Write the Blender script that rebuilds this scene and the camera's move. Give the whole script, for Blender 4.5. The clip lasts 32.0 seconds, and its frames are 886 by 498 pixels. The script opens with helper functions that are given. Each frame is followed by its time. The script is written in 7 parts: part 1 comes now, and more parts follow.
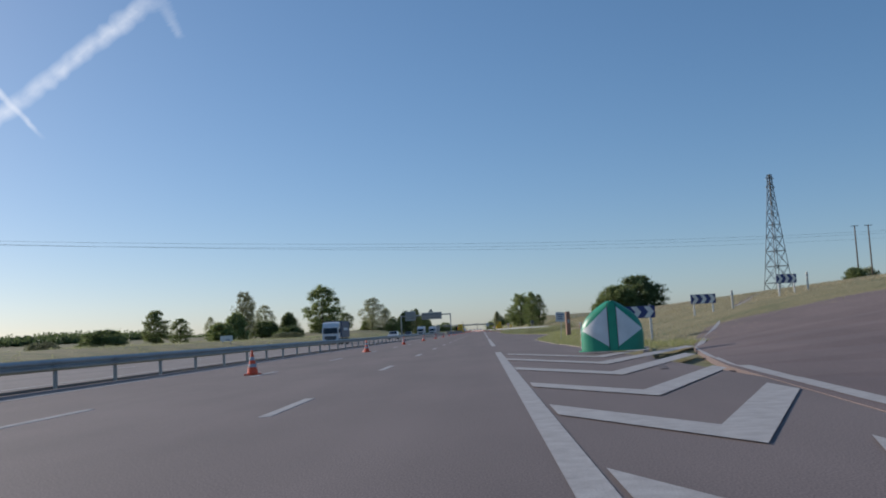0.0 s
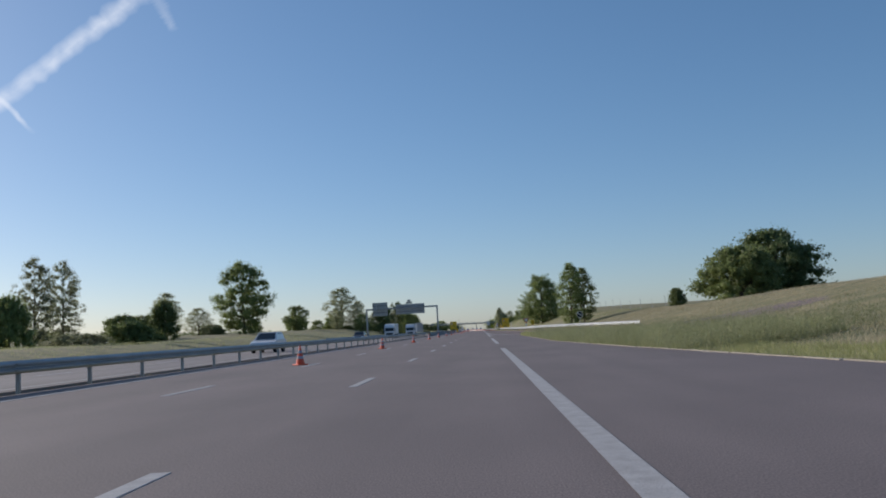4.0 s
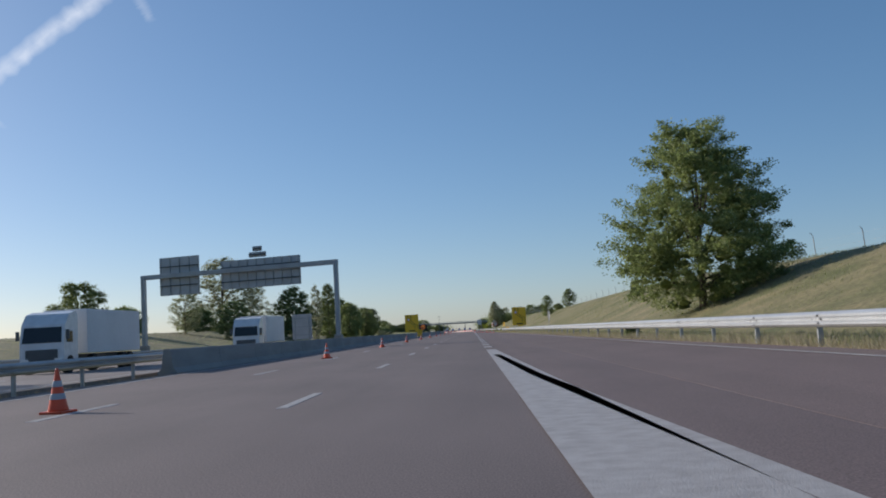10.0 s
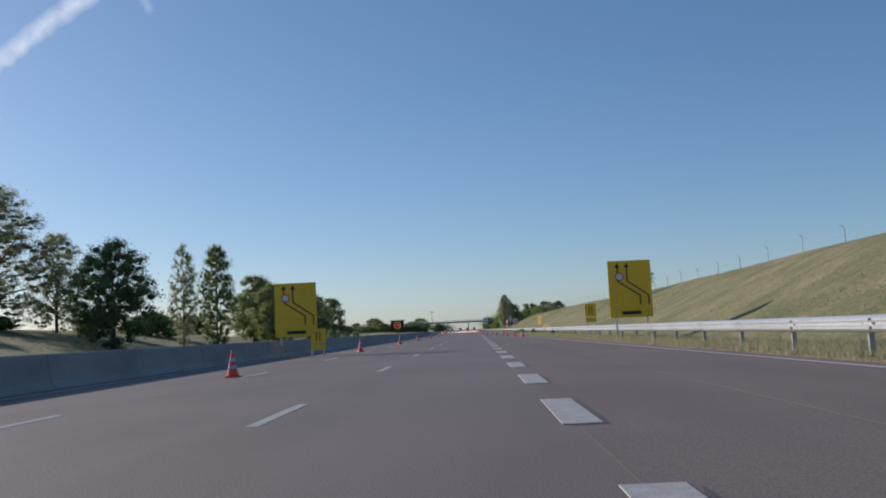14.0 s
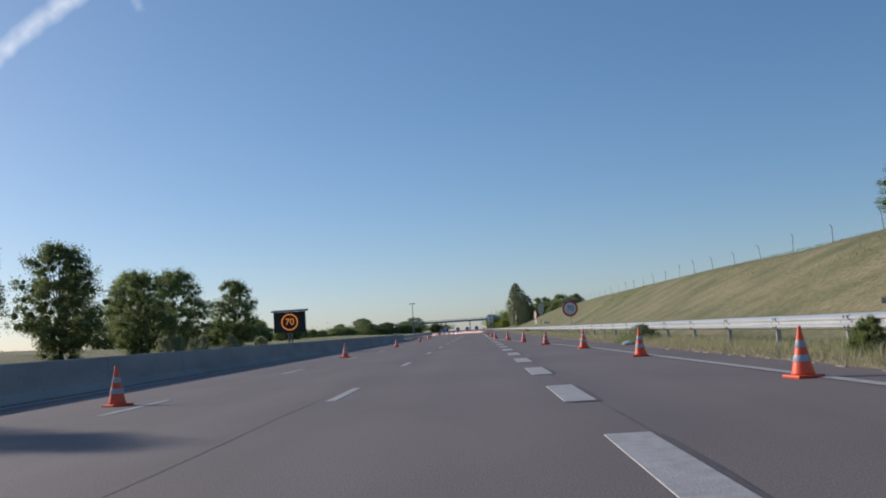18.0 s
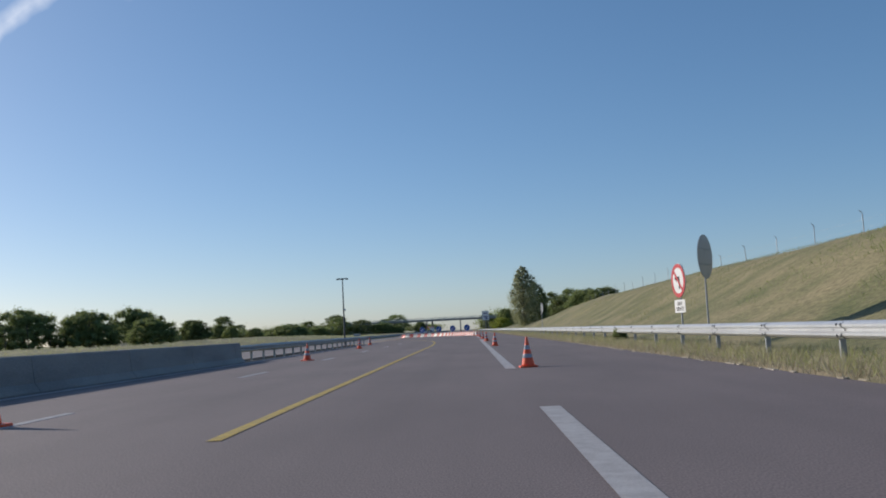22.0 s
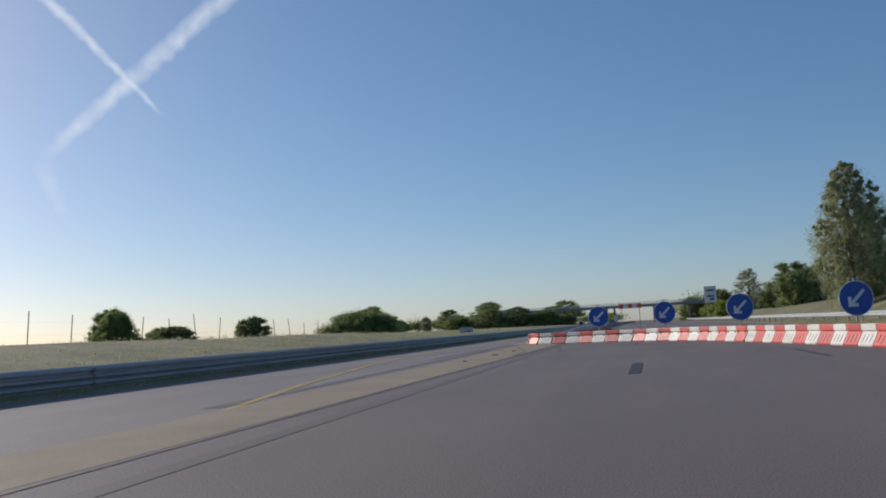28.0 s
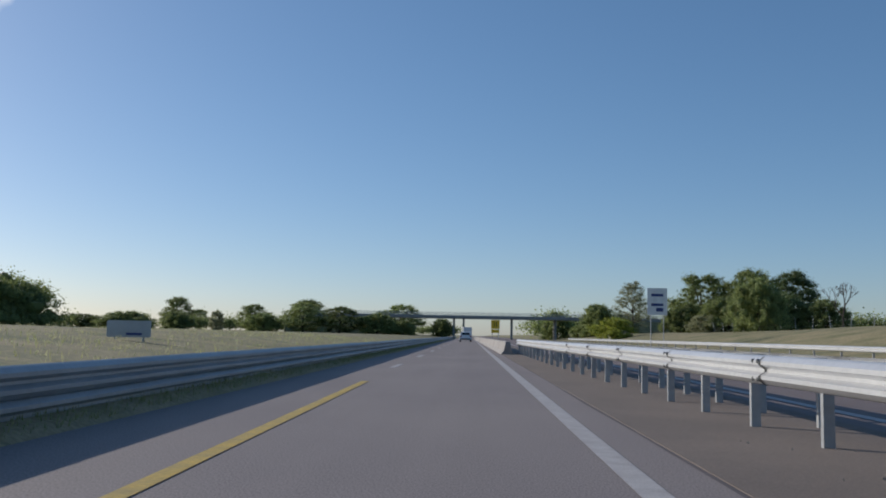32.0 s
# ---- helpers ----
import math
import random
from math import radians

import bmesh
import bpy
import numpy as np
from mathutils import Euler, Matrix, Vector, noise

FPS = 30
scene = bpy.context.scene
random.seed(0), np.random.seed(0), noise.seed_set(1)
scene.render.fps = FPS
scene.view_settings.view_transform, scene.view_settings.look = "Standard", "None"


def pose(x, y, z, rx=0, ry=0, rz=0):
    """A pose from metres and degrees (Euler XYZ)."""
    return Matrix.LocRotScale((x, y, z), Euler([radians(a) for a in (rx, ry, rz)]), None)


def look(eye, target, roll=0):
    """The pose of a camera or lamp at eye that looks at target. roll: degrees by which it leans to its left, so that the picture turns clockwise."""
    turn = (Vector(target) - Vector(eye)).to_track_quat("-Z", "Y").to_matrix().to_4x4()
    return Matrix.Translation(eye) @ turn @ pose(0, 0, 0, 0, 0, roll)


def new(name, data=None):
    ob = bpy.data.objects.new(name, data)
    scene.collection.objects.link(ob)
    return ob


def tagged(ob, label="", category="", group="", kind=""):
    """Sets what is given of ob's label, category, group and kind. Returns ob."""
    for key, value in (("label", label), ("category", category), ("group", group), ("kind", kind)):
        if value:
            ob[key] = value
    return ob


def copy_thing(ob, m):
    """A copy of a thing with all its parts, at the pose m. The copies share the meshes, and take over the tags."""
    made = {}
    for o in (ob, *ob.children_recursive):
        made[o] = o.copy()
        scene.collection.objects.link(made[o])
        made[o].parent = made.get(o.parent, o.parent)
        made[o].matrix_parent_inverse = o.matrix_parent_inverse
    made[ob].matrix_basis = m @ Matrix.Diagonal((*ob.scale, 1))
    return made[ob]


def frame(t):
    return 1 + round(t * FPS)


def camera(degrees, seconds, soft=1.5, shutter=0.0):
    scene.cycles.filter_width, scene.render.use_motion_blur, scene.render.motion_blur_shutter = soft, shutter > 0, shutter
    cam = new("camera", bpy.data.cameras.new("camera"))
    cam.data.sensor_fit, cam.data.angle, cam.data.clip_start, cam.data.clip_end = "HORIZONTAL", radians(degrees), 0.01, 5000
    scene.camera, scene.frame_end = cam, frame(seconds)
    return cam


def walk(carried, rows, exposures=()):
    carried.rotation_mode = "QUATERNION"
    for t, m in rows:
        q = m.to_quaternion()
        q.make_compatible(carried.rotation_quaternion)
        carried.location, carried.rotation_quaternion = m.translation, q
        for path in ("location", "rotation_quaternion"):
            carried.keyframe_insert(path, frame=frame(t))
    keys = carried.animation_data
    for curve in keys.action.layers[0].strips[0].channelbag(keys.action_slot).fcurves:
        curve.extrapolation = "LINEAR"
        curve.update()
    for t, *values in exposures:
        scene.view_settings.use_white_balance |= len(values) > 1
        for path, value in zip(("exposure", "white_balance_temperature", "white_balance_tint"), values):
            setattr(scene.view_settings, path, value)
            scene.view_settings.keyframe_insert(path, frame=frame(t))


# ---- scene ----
FOV = 52.008
cam = camera(FOV, 32.0, soft=1.9)
PATH = [
    (0, pose(2.752, 12.416, 0.939, 95.198, 2.966, 2.464)),
    (0.5, pose(2.795, 24.650, 0.939, 95.270, 2.942, 2.523)),
    (1, pose(2.781, 36.873, 0.939, 95.207, 2.861, 2.634)),
    (1.5, pose(2.706, 49.134, 0.939, 95.148, 2.796, 2.728)),
    (2, pose(2.637, 61.454, 0.939, 95.083, 2.803, 2.724)),
    (2.5, pose(2.573, 73.879, 0.939, 95.176, 2.851, 2.664)),
    (3, pose(2.536, 86.278, 0.939, 95.128, 2.878, 2.581)),
    (3.5, pose(2.471, 98.653, 0.939, 95.141, 2.883, 2.520)),
    (4, pose(2.410, 110.999, 0.939, 95.146, 2.894, 2.427)),
    (4.5, pose(2.360, 123.320, 0.939, 95.149, 2.911, 2.365)),
    (5, pose(2.320, 135.614, 0.939, 95.156, 2.929, 2.342)),
    (5.5, pose(2.287, 147.882, 0.939, 95.173, 2.945, 2.318)),
    (6, pose(2.266, 160.123, 0.939, 95.209, 2.956, 2.196)),
    (6.5, pose(2.250, 172.396, 0.939, 95.180, 2.939, 2.030)),
    (7, pose(2.259, 184.658, 0.939, 95.160, 2.912, 1.898)),
    (7.5, pose(2.299, 196.891, 0.939, 95.179, 2.923, 1.739)),
    (8, pose(2.363, 209.082, 0.939, 95.194, 3.009, 1.661)),
    (8.5, pose(2.440, 221.291, 0.939, 95.177, 3.124, 1.611)),
    (9, pose(2.516, 233.546, 0.939, 95.145, 3.193, 1.687)),
    (9.5, pose(2.599, 245.808, 0.939, 95.158, 3.216, 1.728)),
    (10, pose(2.675, 258.136, 0.939, 95.152, 3.211, 1.803)),
    (10.5, pose(2.719, 270.439, 0.939, 95.072, 3.261, 1.917)),
    (11, pose(2.716, 282.546, 0.939, 95.107, 3.335, 2.024)),
    (11.5, pose(2.694, 294.418, 0.939, 95.141, 3.365, 2.106)),
    (12, pose(2.624, 305.953, 0.939, 95.152, 3.260, 2.169)),
    (12.5, pose(2.574, 317.585, 0.939, 95.201, 3.131, 2.184)),
    (13, pose(2.555, 329.211, 0.939, 95.221, 2.979, 2.151)),
    (13.5, pose(2.508, 340.580, 0.939, 95.241, 2.833, 2.121)),
    (14, pose(2.483, 351.801, 0.939, 95.152, 2.768, 2.060)),
    (14.5, pose(2.485, 362.949, 0.939, 95.069, 2.859, 2.013)),
    (15, pose(2.507, 374.080, 0.939, 95.067, 3.115, 2.008)),
    (15.5, pose(2.524, 385.168, 0.939, 95.103, 3.443, 2.053)),
    (16, pose(2.528, 396.184, 0.939, 95.148, 3.757, 2.141)),
    (16.5, pose(2.509, 407.096, 0.939, 95.172, 3.970, 2.242)),
    (17, pose(2.430, 417.871, 0.939, 95.144, 3.977, 2.315)),
    (17.5, pose(2.349, 428.537, 0.939, 95.146, 3.860, 2.300)),
    (18, pose(2.284, 438.983, 0.939, 95.178, 3.699, 2.206)),
    (18.5, pose(2.260, 449.442, 0.939, 95.102, 3.569, 2.012)),
    (19, pose(2.269, 460.003, 0.939, 95.098, 3.450, 1.829)),
    (19.5, pose(2.307, 470.626, 0.939, 95.113, 3.318, 1.711)),
    (20, pose(2.371, 481.136, 0.939, 95.084, 3.183, 1.668)),
    (20.5, pose(2.433, 491.332, 0.939, 95.049, 3.080, 1.674)),
    (21, pose(2.446, 501.233, 0.939, 95.070, 3.007, 1.662)),
    (21.5, pose(2.443, 510.836, 0.939, 95.148, 2.945, 1.663)),
    (22, pose(2.456, 520.314, 0.939, 95.133, 2.904, 1.712)),
    (22.5, pose(2.504, 529.862, 0.939, 95.087, 2.861, 1.779)),
    (23, pose(2.553, 539.415, 0.939, 95.110, 2.798, 1.916)),
    (23.5, pose(2.566, 548.948, 0.939, 95.206, 2.712, 2.014)),
    (24, pose(2.580, 558.525, 0.939, 95.233, 2.575, 2.138)),
    (24.5, pose(2.557, 568.104, 0.939, 95.177, 2.447, 2.431)),
    (25, pose(2.480, 577.792, 0.939, 95.120, 2.380, 2.767)),
    (25.5, pose(2.262, 587.602, 0.939, 95.134, 2.611, 3.940)),
    (26, pose(1.788, 597.531, 0.939, 95.159, 2.876, 5.684)),
    (26.5, pose(0.976, 607.578, 0.939, 95.187, 3.118, 7.708)),
    (27, pose(-0.261, 617.741, 0.939, 95.241, 3.136, 9.701)),
    (27.5, pose(-1.853, 627.775, 0.939, 95.206, 3.300, 11.519)),
    (28, pose(-3.602, 637.640, 0.939, 95.174, 3.157, 12.878)),
    (28.5, pose(-5.488, 647.379, 0.939, 95.180, 2.541, 13.218)),
    (29, pose(-7.343, 657.036, 0.939, 95.148, 1.850, 12.712)),
    (29.5, pose(-9.058, 666.727, 0.939, 94.955, 0.608, 11.371)),
    (30, pose(-10.448, 676.373, 0.939, 94.956, -0.527, 9.114)),
    (30.5, pose(-11.409, 685.985, 0.939, 95.065, -1.035, 6.706)),
    (31, pose(-11.905, 695.290, 0.939, 95.243, -1.148, 4.439)),
    (31.5, pose(-12.164, 704.251, 0.939, 95.336, -1.173, 2.752)),
    (32, pose(-12.287, 712.944, 0.939, 95.414, -1.081, 2.197)),
]
walk(cam, PATH, exposures=[(0.0, 0.08, 6500, 13), (12.0, 0.1, 6500, 13), (22.0, 0.12, 6500, 13), (28.0, -0.08, 6500, 13), (30.0, -0.04, 6500, 13), (32.0, 0.06, 6500, 13)])

# ---- world and sun ----
SUN_EL, SUN_AZ = radians(21.7), radians(-60.0)
world = bpy.data.worlds.new("sky")
scene.world = world
world.use_nodes = True
wn = world.node_tree.nodes
wn.clear()
sky = wn.new("ShaderNodeTexSky")
sky.sky_type = "NISHITA"
sky.sun_disc = False
sky.sun_elevation, sky.sun_rotation = SUN_EL, SUN_AZ
sky.air_density, sky.dust_density, sky.ozone_density = 0.8, 0.6, 4.5
bg = wn.new("ShaderNodeBackground")
bg.inputs["Strength"].default_value = 0.150
wout = wn.new("ShaderNodeOutputWorld")
haze = wn.new("ShaderNodeHueSaturation")
haze.inputs["Hue"].default_value = 0.4975
haze.inputs["Saturation"].default_value = 1.17
soften = wn.new("ShaderNodeGamma")
soften.inputs["Gamma"].default_value = 0.76
world.node_tree.links.new(sky.outputs[0], soften.inputs["Color"])
world.node_tree.links.new(soften.outputs[0], haze.inputs["Color"])
world.node_tree.links.new(haze.outputs[0], bg.inputs[0])
world.node_tree.links.new(bg.outputs[0], wout.inputs[0])

sun_data = bpy.data.lights.new("sun", "SUN")
sun_data.energy, sun_data.angle, sun_data.color = 3.6, radians(0.6), (1.0, 0.93, 0.82)
sun = new("sun", sun_data)
sun_dir = Vector((math.sin(SUN_AZ) * math.cos(SUN_EL), math.cos(SUN_AZ) * math.cos(SUN_EL), math.sin(SUN_EL)))
sun.matrix_world = look(sun_dir * 50, (0, 0, 0))

# ---- materials ----
def mat(name, color, rough=0.7, metal=0.0, vary=0.12, scale=3.0, fine=40.0, bump=0.1, second=None, amount=0.5, stretch=(1, 1, 1), per_object=0.0, translucent=0.0, streak=0.0):
    """A surface with mottling at two scales, a second tint in patches and a fine relief."""
    m = bpy.data.materials.new(name)
    m.use_nodes = True
    nt = m.node_tree
    n, ln = nt.nodes, nt.links
    b = n["Principled BSDF"]
    b.inputs["Roughness"].default_value, b.inputs["Metallic"].default_value = rough, metal
    geo = n.new("ShaderNodeNewGeometry")
    mp = n.new("ShaderNodeMapping")
    mp.inputs["Scale"].default_value = stretch
    ln.new(geo.outputs["Position"], mp.inputs["Vector"])
    big = n.new("ShaderNodeTexNoise")
    big.inputs["Scale"].default_value, big.inputs["Detail"].default_value = scale, 5
    small = n.new("ShaderNodeTexNoise")
    small.inputs["Scale"].default_value, small.inputs["Detail"].default_value = fine, 3
    for t in (big, small):
        ln.new(mp.outputs[0], t.inputs["Vector"])
    mix = n.new("ShaderNodeMixRGB")
    mix.inputs[1].default_value = (*color, 1)
    mix.inputs[2].default_value = (*(second or [c * 0.7 for c in color]), 1)
    ramp = n.new("ShaderNodeMapRange")
    ramp.inputs[1].default_value, ramp.inputs[2].default_value = 0.35, 0.7
    ramp.inputs[3].default_value, ramp.inputs[4].default_value = 0.0, amount
    ln.new(big.outputs[0], ramp.inputs[0])
    ln.new(ramp.outputs[0], mix.inputs[0])
    hsv = n.new("ShaderNodeHueSaturation")
    ln.new(mix.outputs[0], hsv.inputs["Color"])
    val = n.new("ShaderNodeMapRange")
    val.inputs[1].default_value, val.inputs[2].default_value = 0.25, 0.75
    val.inputs[3].default_value, val.inputs[4].default_value = 1 - vary, 1 + vary
    ln.new(small.outputs[0], val.inputs[0])
    last = val.outputs[0]
    if per_object:
        info = n.new("ShaderNodeObjectInfo")
        r = n.new("ShaderNodeMapRange")
        r.inputs[3].default_value, r.inputs[4].default_value = 1 - per_object, 1 + per_object
        ln.new(info.outputs["Random"], r.inputs[0])
        mul = n.new("ShaderNodeMath")
        mul.operation = "MULTIPLY"
        ln.new(last, mul.inputs[0])
        ln.new(r.outputs[0], mul.inputs[1])
        last = mul.outputs[0]
    if streak:
        # long worn bands along the road
        mp2 = n.new("ShaderNodeMapping")
        mp2.inputs["Scale"].default_value = (0.85, 0.012, 1)
        ln.new(geo.outputs["Position"], mp2.inputs["Vector"])
        band = n.new("ShaderNodeTexNoise")
        band.inputs["Scale"].default_value, band.inputs["Detail"].default_value = 1.0, 4
        ln.new(mp2.outputs[0], band.inputs["Vector"])
        r2 = n.new("ShaderNodeMapRange")
        r2.inputs[1].default_value, r2.inputs[2].default_value = 0.3, 0.7
        r2.inputs[3].default_value, r2.inputs[4].default_value = 1 - streak, 1 + streak
        ln.new(band.outputs[0], r2.inputs[0])
        mul2 = n.new("ShaderNodeMath")
        mul2.operation = "MULTIPLY"
        ln.new(last, mul2.inputs[0])
        ln.new(r2.outputs[0], mul2.inputs[1])
        last = mul2.outputs[0]
    ln.new(last, hsv.inputs["Value"])
    ln.new(hsv.outputs[0], b.inputs["Base Color"])
    if bump:
        bp = n.new("ShaderNodeBump")
        bp.inputs["Strength"].default_value, bp.inputs["Distance"].default_value = bump, 0.02
        ln.new(small.outputs[0], bp.inputs["Height"])
        ln.new(bp.outputs[0], b.inputs["Normal"])
    if translucent:
        tr = n.new("ShaderNodeBsdfTranslucent")
        ln.new(hsv.outputs[0], tr.inputs[0])
        ms = n.new("ShaderNodeMixShader")
        ms.inputs[0].default_value = translucent
        ln.new(b.outputs[0], ms.inputs[1])
        ln.new(tr.outputs[0], ms.inputs[2])
        ln.new(ms.outputs[0], n["Material Output"].inputs[0])
    return m


def leafy(name, a, b_, translucent=0.48):
    """Foliage whose tint changes from leaf to leaf."""
    m = bpy.data.materials.new(name)
    m.use_nodes = True
    n, ln = m.node_tree.nodes, m.node_tree.links
    b = n["Principled BSDF"]
    b.inputs["Roughness"].default_value = 0.55
    geo = n.new("ShaderNodeNewGeometry")
    info = n.new("ShaderNodeObjectInfo")
    mix = n.new("ShaderNodeMixRGB")
    mix.inputs[1].default_value, mix.inputs[2].default_value = (*a, 1), (*b_, 1)
    ln.new(geo.outputs["Random Per Island"], mix.inputs[0])
    r = n.new("ShaderNodeMapRange")
    r.inputs[3].default_value, r.inputs[4].default_value = 0.75, 1.25
    ln.new(info.outputs["Random"], r.inputs[0])
    hsv = n.new("ShaderNodeHueSaturation")
    ln.new(mix.outputs[0], hsv.inputs["Color"])
    ln.new(r.outputs[0], hsv.inputs["Value"])
    ln.new(hsv.outputs[0], b.inputs["Base Color"])
    tr = n.new("ShaderNodeBsdfTranslucent")
    ln.new(hsv.outputs[0], tr.inputs[0])
    ms = n.new("ShaderNodeMixShader")
    ms.inputs[0].default_value = translucent
    ln.new(b.outputs[0], ms.inputs[1])
    ln.new(tr.outputs[0], ms.inputs[2])
    ln.new(ms.outputs[0], n["Material Output"].inputs[0])
    return m


